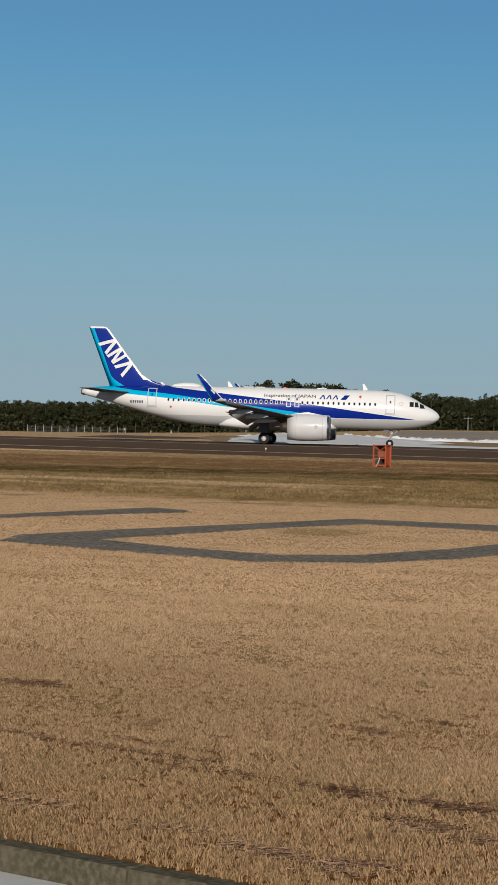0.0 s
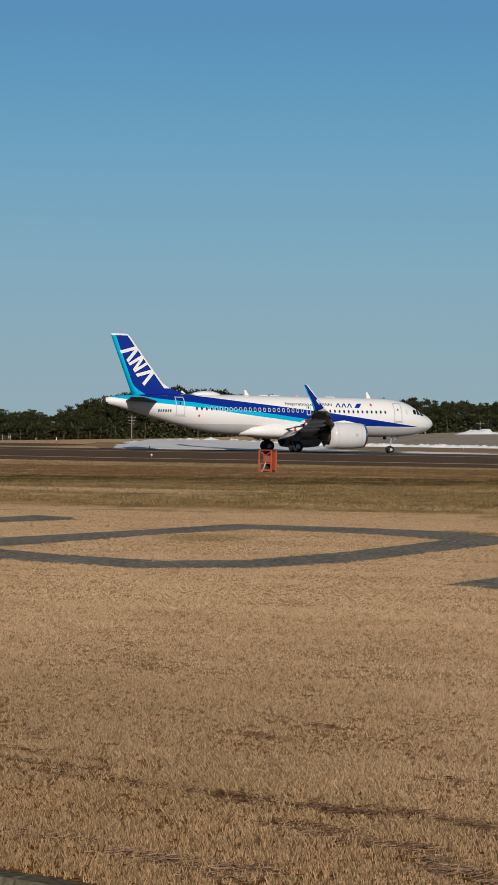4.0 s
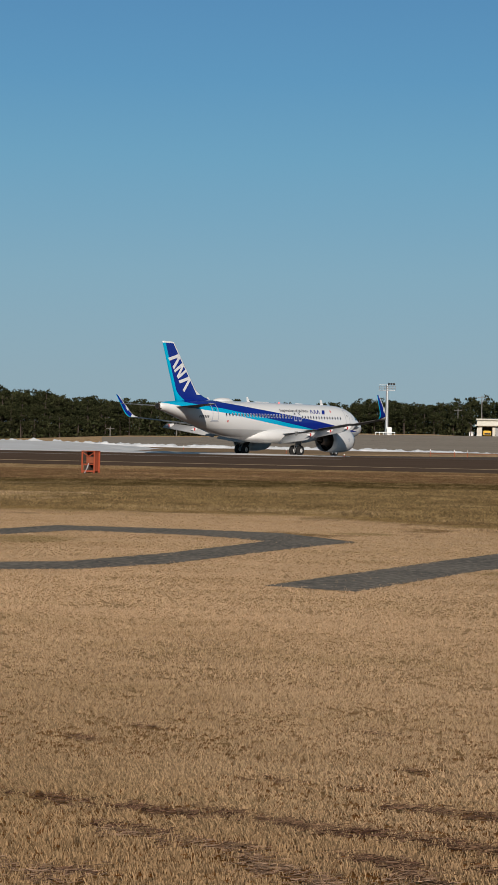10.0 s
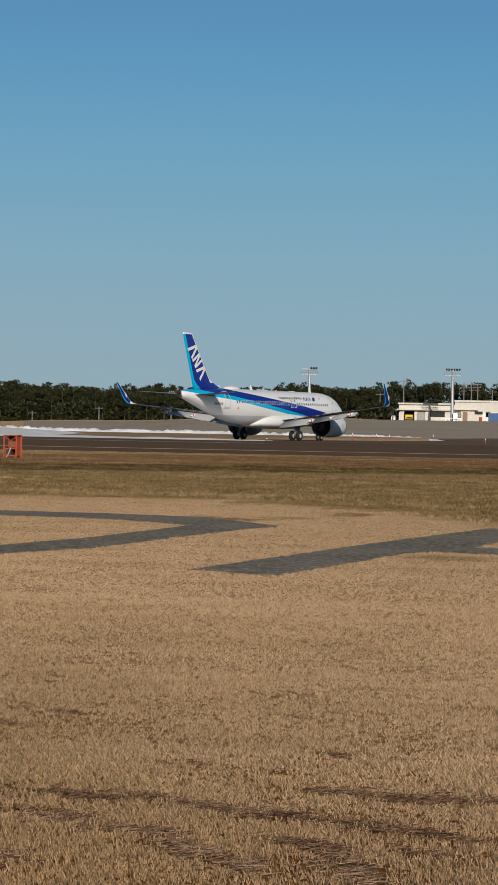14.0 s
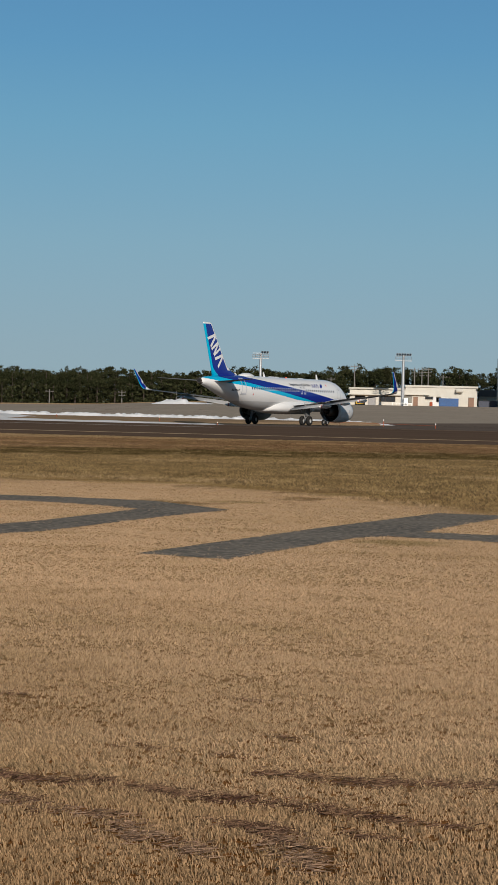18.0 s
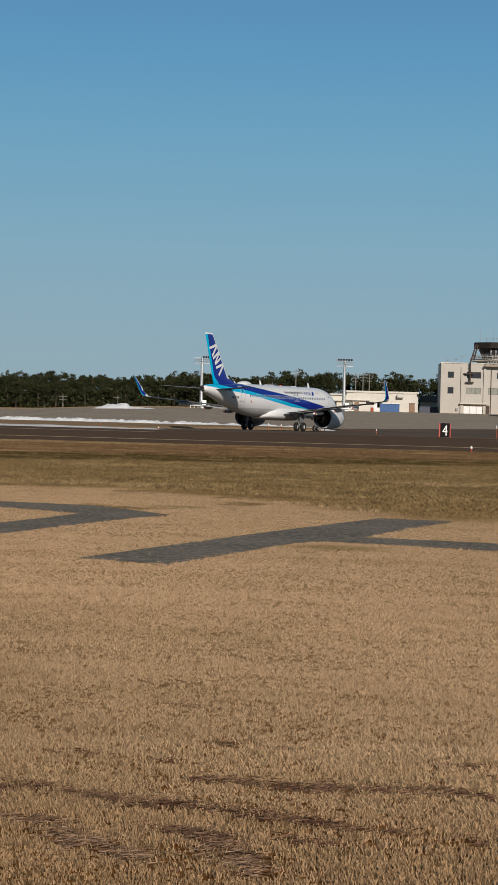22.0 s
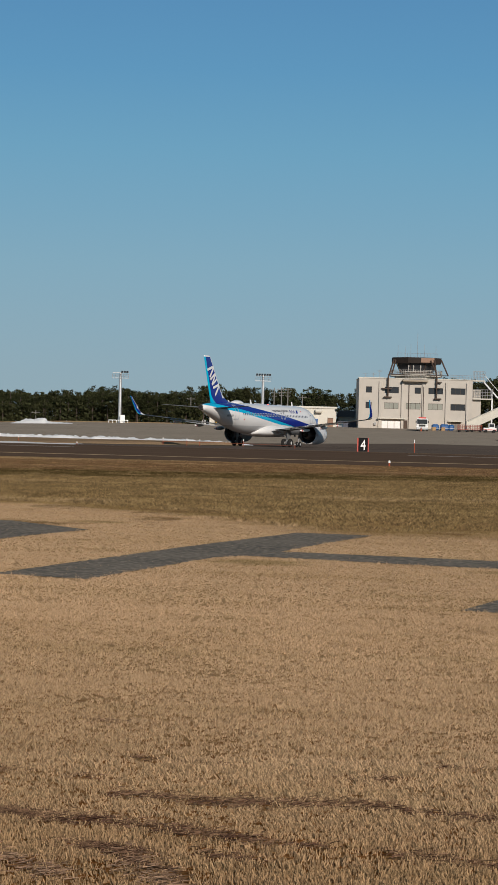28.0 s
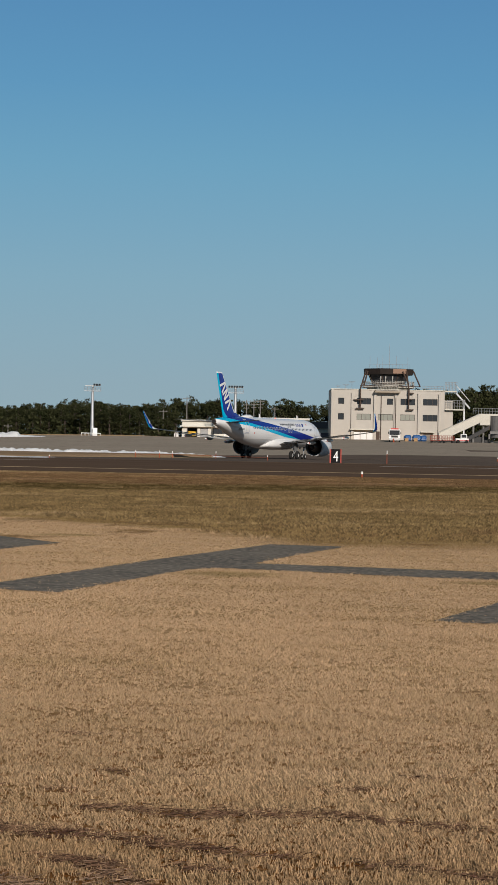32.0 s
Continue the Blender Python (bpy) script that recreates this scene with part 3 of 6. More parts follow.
def livery(name, curves, fin=False):
    """White paint with a dark blue band over a light blue one, whose borders are heights along the hull; or the fin's colours."""
    m = material(name, (0.72, 0.72, 0.71), 0.18, spec=0.35)
    nt = m.node_tree
    n, link = nt.nodes, nt.links.new
    tc, sep = n.new("ShaderNodeTexCoord"), n.new("ShaderNodeSeparateXYZ")
    link(tc.outputs["Object"], sep.inputs[0])

    def math_node(op, a, b):
        x = n.new("ShaderNodeMath")
        x.operation = op
        for i, v in enumerate((a, b)):
            if isinstance(v, (int, float)):
                x.inputs[i].default_value = v
            else:
                link(v, x.inputs[i])
        return x.outputs[0]

    def mixed(fac, a, b):
        x = n.new("ShaderNodeMix")
        x.data_type = "RGBA"
        link(fac, x.inputs[0])
        for i, v in ((6, a), (7, b)):
            if isinstance(v, tuple):
                x.inputs[i].default_value = (*v, 1)
            else:
                link(v, x.inputs[i])
        return x.outputs[2]

    white, dark, light = (0.71, 0.71, 0.705), (0.004, 0.021, 0.225), (0.0, 0.37, 0.60)
    x, z = sep.outputs["X"], sep.outputs["Z"]
    if fin:
        te = math_node("ADD", math_node("MULTIPLY", math_node("SUBTRACT", z, 5.5), -0.3825), -34.3)
        le = math_node("ADD", math_node("MULTIPLY", math_node("SUBTRACT", z, 6.8), -0.765), -30.95)
        flare = math_node("MULTIPLY", math_node("MAXIMUM", math_node("SUBTRACT", 6.9, z), 0.0), math_node("MAXIMUM", math_node("SUBTRACT", 6.9, z), 0.0))
        strip = math_node("LESS_THAN", math_node("SUBTRACT", x, te), math_node("ADD", math_node("MULTIPLY", flare, 0.7), 0.50))
        edge = math_node("MULTIPLY", math_node("LESS_THAN", math_node("SUBTRACT", le, x), 0.26), math_node("GREATER_THAN", z, 6.35))
        cap = math_node("GREATER_THAN", z, 11.62)
        col = mixed(math_node("MAXIMUM", edge, cap), mixed(strip, dark, light), white)
    else:
        u = math_node("MULTIPLY", x, -1 / 38.0)
        hs = []
        for pts in curves:
            c = n.new("ShaderNodeFloatCurve")
            cv = c.mapping.curves[0]
            while len(cv.points) < len(pts):
                cv.points.new(0.5, 0.5)
            for p, (px, pz) in zip(cv.points, pts):
                p.location = (-px / 38.0, pz / 8.0)
                p.handle_type = "VECTOR"
            c.mapping.update()
            link(u, c.inputs["Value"])
            hs.append(math_node("MULTIPLY", c.outputs[0], 8.0))
        top, mid, low = hs
        blue = math_node("MULTIPLY", math_node("LESS_THAN", z, top), math_node("GREATER_THAN", z, mid))
        pale = math_node("MULTIPLY", math_node("LESS_THAN", z, mid), math_node("GREATER_THAN", z, low))
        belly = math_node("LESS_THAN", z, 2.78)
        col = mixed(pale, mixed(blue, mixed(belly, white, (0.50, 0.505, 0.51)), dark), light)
    link(col, n["Principled BSDF"].inputs["Base Color"])
    return m


PAINT = livery("striped_hull_paint", (
    [(0, 2.84), (-2.3, 2.84), (-6, 3.28), (-13.6, 4.22), (-22.1, 5.07), (-27.5, 5.62), (-29.5, 6.2), (-38, 7.5)],
    [(0, 2.83), (-2.4, 2.83), (-10.6, 2.83), (-13.6, 3.22), (-22.1, 4.22), (-28.3, 4.96), (-31.5, 5.22), (-33.6, 5.50), (-34.5, 6.3), (-38, 6.5)],
    [(0, 2.83), (-10.6, 2.83), (-16.3, 3.12), (-22.1, 3.76), (-28.3, 4.50), (-31, 4.72), (-33.6, 4.92), (-35.5, 5.18), (-38, 5.5)]))
FIN_PAINT = livery("blue_fin_paint", (), fin=True)


def winglet_paint():
    """Blue wing tip: light blue behind, white at its foot."""
    m = material("wing_tip_paint", (0.72, 0.72, 0.71), 0.18, spec=0.3)
    n, link = m.node_tree.nodes, m.node_tree.links.new
    tc, sep = n.new("ShaderNodeTexCoord"), n.new("ShaderNodeSeparateXYZ")
    link(tc.outputs["Object"], sep.inputs[0])

    def calc(op, a, b):
        x = n.new("ShaderNodeMath")
        x.operation = op
        for i, v in enumerate((a, b)):
            if isinstance(v, (int, float)):
                x.inputs[i].default_value = v
            else:
                link(v, x.inputs[i])
        return x.outputs[0]

    behind = calc("LESS_THAN", calc("ADD", sep.outputs["X"], calc("MULTIPLY", calc("SUBTRACT", sep.outputs["Z"], 4.85), 0.62)), -22.02)
    front = calc("GREATER_THAN", calc("ADD", sep.outputs["X"], calc("MULTIPLY", calc("SUBTRACT", sep.outputs["Z"], 4.85), 0.95)), -21.24)
    foot = calc("LESS_THAN", calc("ADD", sep.outputs["Z"], calc("MULTIPLY", calc("ADD", sep.outputs["X"], 21.0), -0.5)), 4.28)
    col = None
    for fac, c in ((behind, (0.0, 0.37, 0.60)), (front, (0.62, 0.62, 0.62)), (foot, (0.72, 0.72, 0.71))):
        x = n.new("ShaderNodeMix")
        x.data_type = "RGBA"
        link(fac, x.inputs[0])
        x.inputs[6].default_value, x.inputs[7].default_value = (0.004, 0.021, 0.225, 1), (*c, 1)
        if col:
            link(col, x.inputs[6])
        col = x.outputs[2]
    link(col, n["Principled BSDF"].inputs["Base Color"])
    return m


TIP_PAINT = winglet_paint()

airliner = thing("airliner", pose(0, 0, 0), "white twin-engine airliner with blue tail and blue stripes, taxiing", "airplane")
rings = []
for x, lo, hi, w in HULL:
    c, h = (lo + hi) / 2, (hi - lo) / 2
    rings.append([(x, w * math.sin(a), c + h * math.cos(a)) for a in (2 * math.pi * i / 56 for i in range(56))])
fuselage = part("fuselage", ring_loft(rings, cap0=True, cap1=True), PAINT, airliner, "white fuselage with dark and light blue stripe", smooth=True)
part("exhaust_pipe", rods(((-36.95, 0, 4.98), (-37.31, 0, 5.0), 0.40, 0.31, 20)), DARK_METAL, airliner, "dark tail exhaust")
part("exhaust_opening", rods(((-37.30, 0, 5.0), (-37.325, 0, 5.0), 0.22, 0.22, 16)), BLACK, airliner)


def fairing_ring(x, w, z0, z1, n=28):
    c, h = (z0 + z1) / 2, (z1 - z0) / 2
    return [(x, w * math.copysign(abs(math.sin(a)) ** 0.75, math.sin(a)), c + h * math.copysign(abs(math.cos(a)) ** 0.75, math.cos(a))) for a in (2 * math.pi * i / n for i in range(n))]


part("belly_fairing", ring_loft([fairing_ring(*s) for s in ((-10.4, 0.5, 1.7, 2.3), (-11.2, 1.55, 1.52, 2.7), (-12.5, 2.1, 1.38, 3.0), (-15, 2.26, 1.32, 3.1), (-18.6, 2.26, 1.32, 3.1),
     (-20.4, 2.12, 1.4, 2.95), (-21.7, 1.7, 1.55, 2.7), (-22.7, 0.9, 1.68, 2.3))], cap0=True, cap1=True), WHITE, airliner, smooth=True)


def foil(le, chord, thick, at, n=9):
    """A closed wing section: offsets along the chord and across it. at(a, t) gives the point."""
    up = [(s, thick * 2.6 * (0.2969 * math.sqrt(s) - 0.126 * s - 0.3516 * s * s + 0.2843 * s ** 3 - 0.1015 * s ** 4)) for s in [(i / n) ** 1.6 for i in range(n + 1)]]
    loop = [(s, t) for s, t in up] + [(s, -0.75 * t) for s, t in reversed(up[1:-1])]
    return [at(le - s * chord, t) for s, t in loop]


def wing_sections(side, rows):
    return [foil(le, ch, th, lambda x, t, y=y, z=z, tw=tw: (x, side * (y - t * math.sin(tw)), z + t * math.cos(tw))) for y, le, ch, z, th, tw in rows]


FLAPS, SPOILERS = [], []
for side in (-1, 1):
    part("wing", ring_loft(wing_sections(side, [(1.0, -11.3, 7.1, 2.28, 0.80, 0), (1.95, -12.0, 6.35, 2.36, 0.72, 0), (4.2, -13.3, 4.75, 2.60, 0.54, 0), (6.4, -14.5, 3.65, 2.85, 0.40, 0),
         (11.5, -17.2, 2.45, 3.42, 0.26, 0), (16.9, -20.0, 1.60, 4.02, 0.17, 0.05)]), cap0=True, cap1=True), GREY, airliner, smooth=True)
    part("winglet", ring_loft(wing_sections(side, [(16.9, -20.0, 1.60, 4.02, 0.17, 0.1), (17.25, -20.34, 1.42, 4.12, 0.16, 0.6), (17.5, -20.72, 1.20, 4.4, 0.13, 1.1), (17.65, -21.12, 1.02, 4.85, 0.11, 1.35),
         (17.8, -22.0, 0.70, 5.8, 0.08, 1.4), (17.92, -22.75, 0.40, 6.58, 0.045, 1.4)]), cap0=True, cap1=True), TIP_PAINT, airliner, "upturned blue wing tip", smooth=True)
    for k, x in ((0, 0.02), (1, -0.02)):
        bm = bmesh.new()
        for u0, z0, z1 in ((0.36, 4.98, 5.36), (0.50, 4.86, 5.24), (0.64, 4.74, 5.12)):
            xa = -21.05 - u0 - (z0 - 4.85) * 0.95 + 0.25
            vs = [bm.verts.new((xx, side * (17.66 + (zz - 4.85) * 0.158 + (0.09 if k else -0.085)), zz)) for xx, zz in ((xa, z0), (xa - 0.10, z0), (xa - 0.10 - 0.34, z1), (xa - 0.34, z1))]
            bm.faces.new(vs)
        part("logo_mark", bm, WHITE, airliner)
    # flaps: slabs hinged along the wing's rear edge, let down for landing
    for y0, y1, le0, le1, ch0, ch1, z0, z1 in ((2.3, 6.2, -17.75, -17.75, 1.85, 1.65, 2.28, 2.70), (6.6, 13.0, -17.85, -19.6, 1.6, 1.05, 2.76, 3.48)):
        foot, tip = Vector((le0 - 0.05, side * y0, z0 - 0.02)), Vector((le1 - 0.05, side * y1, z1 - 0.02))
        hinge_y = (tip - foot).normalized() * side
        hinge_x = hinge_y.cross(Vector((0, 0, 1))).normalized()
        hinge = Matrix((hinge_x, hinge_y, hinge_x.cross(hinge_y))).transposed().to_4x4()
        hinge.translation = foot
        secs = [foil(0.0, ch, 0.14, lambda x, t, at=at: hinge.inverted() @ (at + Vector((x, 0, t)))) for ch, at in ((ch0, foot), (ch1, tip))]
        f = part("flap", ring_loft(secs, cap0=True, cap1=True), FLAP_GREY, airliner, "pale grey trailing-edge flap", smooth=True)
        f.matrix_basis = hinge @ Matrix.Rotation(radians(-30), 4, "Y")
        FLAPS.append((f, hinge))
    # spoilers on the upper side, hinged along their front edge
    for y0, y1 in ((4.4, 6.1), (6.8, 8.15), (8.25, 9.6), (9.7, 11.0), (11.1, 12.4)):
        at = [Vector((float(np.interp(y, [4.2, 6.4, 11.5, 16.9], [-16.72, -17.13, -18.96, -21.15])), side * y, float(np.interp(y, [4.2, 6.4, 11.5, 16.9], [2.715, 2.925, 3.475, 4.06])))) for y in (y0, y1)]
        hinge_y = (at[1] - at[0]).normalized() * side
        hinge_x = hinge_y.cross(Vector((0, 0, 1))).normalized()
        hinge = Matrix((hinge_x, hinge_y, hinge_x.cross(hinge_y))).transposed().to_4x4()
        hinge.translation = (at[0] + at[1]) / 2
        half = (at[1] - at[0]).length / 2
        f = part("spoiler", boxes((-0.68 + 0.02 * y0, 0.0, -half, half, 0.0, 0.03), bevel=0.008), GREY, airliner, "grey spoiler panel on the wing")
        f.matrix_basis = hinge
        SPOILERS.append((f, hinge))
    for y, x0, x1, z in ((6.5, -16.2, -19.6, 2.42), (9.4, -16.9, -19.9, 2.82), (12.3, -18.2, -20.9, 3.2)):
        part("flap_fairing", ring_loft([[(x0 + (x1 - x0) * s, side * y + r * math.sin(a), z - 0.10 * s + 1.3 * r * math.cos(a)) for a in (2 * math.pi * i / 12 for i in range(12))]
             for s, r in ((0, 0.03), (0.12, 0.13), (0.4, 0.2), (0.75, 0.16), (1, 0.03))], cap0=True, cap1=True), WHITE, airliner, smooth=True)
        part("fairing_band", ring_loft([[(x0 + (x1 - x0) * s, side * y + r * math.sin(a), z - 0.10 * s + 1.3 * r * math.cos(a)) for a in (2 * math.pi * i / 12 for i in range(12))]
             for s, r in ((0.80, 0.142), (0.86, 0.112))]), RED, airliner, "red warning band on the fairing", smooth=True)
    part("tailplane", ring_loft(wing_sections(side, [(0.5, -31.3, 3.9, 4.96, 0.40, 0), (1.2, -31.9, 3.45, 4.99, 0.34, 0), (6.05, -35.1, 1.42, 5.27, 0.13, 0), (6.2, -35.4, 1.15, 5.28, 0.06, 0)]), cap0=True, cap1=True), GREY, airliner, smooth=True)
    # engine
    ey, ez = side * 5.75, 1.80
    ring = lambda x, r: [(x, ey + r * math.sin(a), ez + r * math.cos(a)) for a in (2 * math.pi * i / 40 for i in range(40))]
    eng = part("engine_nacelle", ring_loft([ring(x, r) for x, r in ((-11.9, 0.98), (-11.35, 0.97), (-11.05, 1.03), (-10.95, 1.11), (-11.02, 1.19), (-11.4, 1.27), (-12.3, 1.35), (-13.3, 1.37), (-14.3, 1.35), (-15.2, 1.27), (-15.18, 1.245), (-13.6, 1.22))]),
               NACELLE, airliner, "white rounded engine cowling", smooth=True)
    part("inlet_lip", ring_loft([ring(x, r) for x, r in ((-11.35, 0.962), (-11.04, 1.022), (-10.935, 1.11), (-11.01, 1.198), (-11.22, 1.243))]), METAL, eng, "polished inlet lip", smooth=True)
    part("fan", rods(((-11.88, ey, ez), (-11.95, ey, ez), 0.99, 0.99, 36), ((-11.4, ey, ez), (-11.9, ey, ez), 0.03, 0.28, 20)), BLACK, eng)
    part("duct_lining", ring_loft([ring(x, r) for x, r in ((-13.7, 1.212), (-14.35, 1.222))]), BLACK, eng, smooth=True)
    part("duct_rim", ring_loft([ring(x, r) for x, r in ((-14.352, 1.222), (-15.16, 1.238))]), LINE_GREY, eng, "grey inner rim of the duct", smooth=True)
    part("cowl_joint", ring_loft([ring(x, r) for x, r in ((-14.28, 1.353), (-14.32, 1.3525))]), LINE_GREY, eng)
    part("cowl_joint", ring_loft([ring(x, r) for x, r in ((-11.62, 1.297), (-11.66, 1.302))]), LINE_GREY, eng)
    part("fan_duct", rods(((-13.75, ey, ez), (-13.65, ey, ez), 1.215, 1.215, 36)), BLACK, eng)
    part("core_nozzle", ring_loft([ring(x, r) for x, r in ((-13.7, 0.80), (-14.6, 0.74), (-15.6, 0.52), (-16.0, 0.44), (-15.98, 0.40), (-15.3, 0.38))]), DARK_METAL, eng, "dark metal exhaust nozzle", smooth=True)
    part("exhaust_plug", rods(((-15.3, ey, ez), (-16.75, ey, ez), 0.30, 0.03, 20)), DARK_METAL, eng)
    pl = bmesh.new()
    sec = lambda y: [pl.verts.new((x, y, z)) for x, z in ((-11.9, 3.1), (-13.2, 3.35), (-15.2, 3.05), (-17.4, 2.80), (-17.2, 2.62), (-15.6, 2.78), (-13.6, 2.98))]
    a, b = sec(ey - 0.2), sec(ey + 0.2)
    pl.faces.new(a), pl.faces.new(b[::-1])
    for i in range(7):
        pl.faces.new((a[i], b[i], b[(i + 1) % 7], a[(i + 1) % 7]))
    bmesh.ops.recalc_face_normals(pl, faces=pl.faces)
    part("engine_pylon", pl, WHITE, airliner)
    part("engine_badge", rods(((-12.3, ey + side * 1.335, ez + 0.05), (-12.3, ey + side * 1.35, ez + 0.05), 0.20, 0.20, 20)), LINE_GREY, eng)

fin_rows = [(5.3, -26.2, -34.22, 0.30), (5.7, -27.6, -34.4, 0.36), (5.85, -28.5, -34.45, 0.38), (6.1, -29.45, -34.53, 0.40), (6.45, -30.3, -34.66, 0.41), (6.9, -30.98, -34.84, 0.40), (9.2, -32.79, -35.72, 0.32), (11.4, -34.47, -36.56, 0.22), (11.72, -34.78, -36.68, 0.20), (11.8, -35.1, -36.7, 0.08)]
fin = part("fin", ring_loft([foil(le, le - te, th, lambda x, t, z=z: (x, t, z)) for z, le, te, th in fin_rows], cap1=True), FIN_PAINT, airliner, "dark blue fin with light blue trailing edge", smooth=True)
# three white marks down the fin, plain slanted bars on both faces
for side in (-1, 1):
    for k in range(3):
        ox, oz = -35.72 + 1.45 * k * 0.60, 10.05 - 1.45 * k * 0.80
        ax, az = Vector((0.62, 0, -0.785)), Vector((0.785, 0, 0.62))
        bars = (((0.0, 0.0), (0.36, 0.0), (1.05, 1.45), (0.70, 1.45)), ((0.78, 1.45), (1.12, 1.45), (1.52, 0.0), (1.17, 0.0))) if k != 1 else (((0.12, 0.0), (0.42, 0.0), (0.62, 1.45), (0.32, 1.45)), ((0.40, 1.45), (0.70, 1.45), (1.20, 0.0), (0.90, 0.0)), ((1.0, 0.0), (1.28, 0.0), (1.48, 1.45), (1.20, 1.45)))
        bm = bmesh.new()
        for bar in bars:
            rows_of = []
            for (ua, va), (ub, vb) in (((bar[0][0] + (bar[3][0] - bar[0][0]) * i / 7, bar[0][1] + (bar[3][1] - bar[0][1]) * i / 7), (bar[1][0] + (bar[2][0] - bar[1][0]) * i / 7, bar[1][1] + (bar[2][1] - bar[1][1]) * i / 7)) for i in range(8)):
              rows_of.append([])
              for u, v in ((ua, va), ((ua + ub) / 2, (va + vb) / 2), (ub, vb)):
                q = Vector((ox, 0, oz)) + ax * u + az * v * 1.19
                le, te, th = [float(np.interp(q.z, [r[0] for r in fin_rows], [r[j] for r in fin_rows])) for j in (1, 2, 3)]
                s = min(1.0, max(0.0, (le - q.x) / (le - te)))
                y = th * 2.6 * (0.2969 * math.sqrt(s) - 0.126 * s - 0.3516 * s * s + 0.2843 * s ** 3 - 0.1015 * s ** 4)
                rows_of[-1].append(bm.verts.new((q.x, side * (y + 0.02), q.z)))
            for ra, rb in zip(rows_of, rows_of[1:]):
                for i in range(2):
                    bm.faces.new((ra[i], ra[i + 1], rb[i + 1], rb[i]))
        part("logo_mark", bm, WHITE, fin, "white slanted bars on the fin")

part("satellite_dome", ring_loft([[(x, w * math.sin(a), 5.78 + h * max(0.0, math.cos(a)) - 0.03) for a in (2 * math.pi * i / 24 for i in range(24))]
     for x, w, h in ((-24.6, 0.1, 0.03), (-24.9, 0.45, 0.25), (-25.6, 0.62, 0.42), (-26.6, 0.62, 0.42), (-27.5, 0.45, 0.26), (-28.0, 0.1, 0.04))], cap0=True, cap1=True), WHITE, airliner, "white dome on the crown", smooth=True)
for x, z, h in ((-7.6, 5.82, 0.62), (-21.6, 5.82, 0.55), (-28.6, 5.78, 0.35)):
    bm = bmesh.new()
    vs = [[bm.verts.new((x + dx, y, z + dz)) for dx, dz in ((0.2, -0.05), (-0.3, -0.05), (-0.42, h), (-0.22, h))] for y in (-0.03, 0.03)]
    bm.faces.new(vs[0]), bm.faces.new(vs[1][::-1])
    for i in range(4):
        bm.faces.new((vs[0][i], vs[0][(i + 1) % 4], vs[1][(i + 1) % 4], vs[1][i]))
    bmesh.ops.recalc_face_normals(bm, faces=bm.faces)
    part("antenna", bm, WHITE, airliner)
part("beacon", ring_loft([[(-16.0 + x, r * math.sin(a), 5.83 + r * 0.9 * math.cos(a)) for a in (2 * math.pi * i / 12 for i in range(12))] for x, r in ((0.12, 0.02), (0.08, 0.09), (-0.08, 0.09), (-0.12, 0.02))], cap0=True, cap1=True), RED_LENS, airliner)
for x in (-12.2, -18.6, -19.8):
    part("crown_antenna", boxes((x - 0.5, x + 0.5, -0.16, 0.16, 5.82, 5.90), bevel=0.03), WHITE, airliner)


def patch(x0, x1, z0, z1, side, off, nz=12):
    """A piece of skin, proud of the hull."""
    bm = bmesh.new()
    cols = [[bm.verts.new(skin(x, z0 + (z1 - z0) * i / nz, side, off)) for i in range(nz + 1)] for x in (x0, x1)]
    for i in range(nz):
        bm.faces.new((cols[0][i], cols[1][i], cols[1][i + 1], cols[0][i + 1]))
    bmesh.ops.recalc_face_normals(bm, faces=bm.faces)
    return bm


def frame_patch(x0, x1, z0, z1, w, side, off):
    bm = bmesh.new()
    for s in ((x0, x1, z0, z0 + w), (x0, x1, z1 - w, z1), (x0, x0 + w, z0, z1), (x1 - w, x1, z0, z1)):
        b2 = patch(*s, side, off, 12)
        me = bpy.data.meshes.new("tmp")
        b2.to_mesh(me)
        b2.free()
        bm.from_mesh(me)
        bpy.data.meshes.remove(me)
    return bm


def window_piece(side, r, mat, off, name):
    """One oval cabin window at station -10, as a mesh to be shared."""
    bm = bmesh.new()
    vs = []
    for i in range(10):
        a = 2 * math.pi * i / 10
        q = skin(-10, 4.33 + 1.5 * r * math.copysign(abs(math.sin(a)) ** 0.8, math.sin(a)), side, off)
        vs.append(bm.verts.new((r * math.copysign(abs(math.cos(a)) ** 0.8, math.cos(a)), q.y, q.z)))
    bm.faces.new(vs)
    me = bpy.data.meshes.new(name)
    bm.to_mesh(me)
    bm.free()
    me.materials.append(mat)
    return me


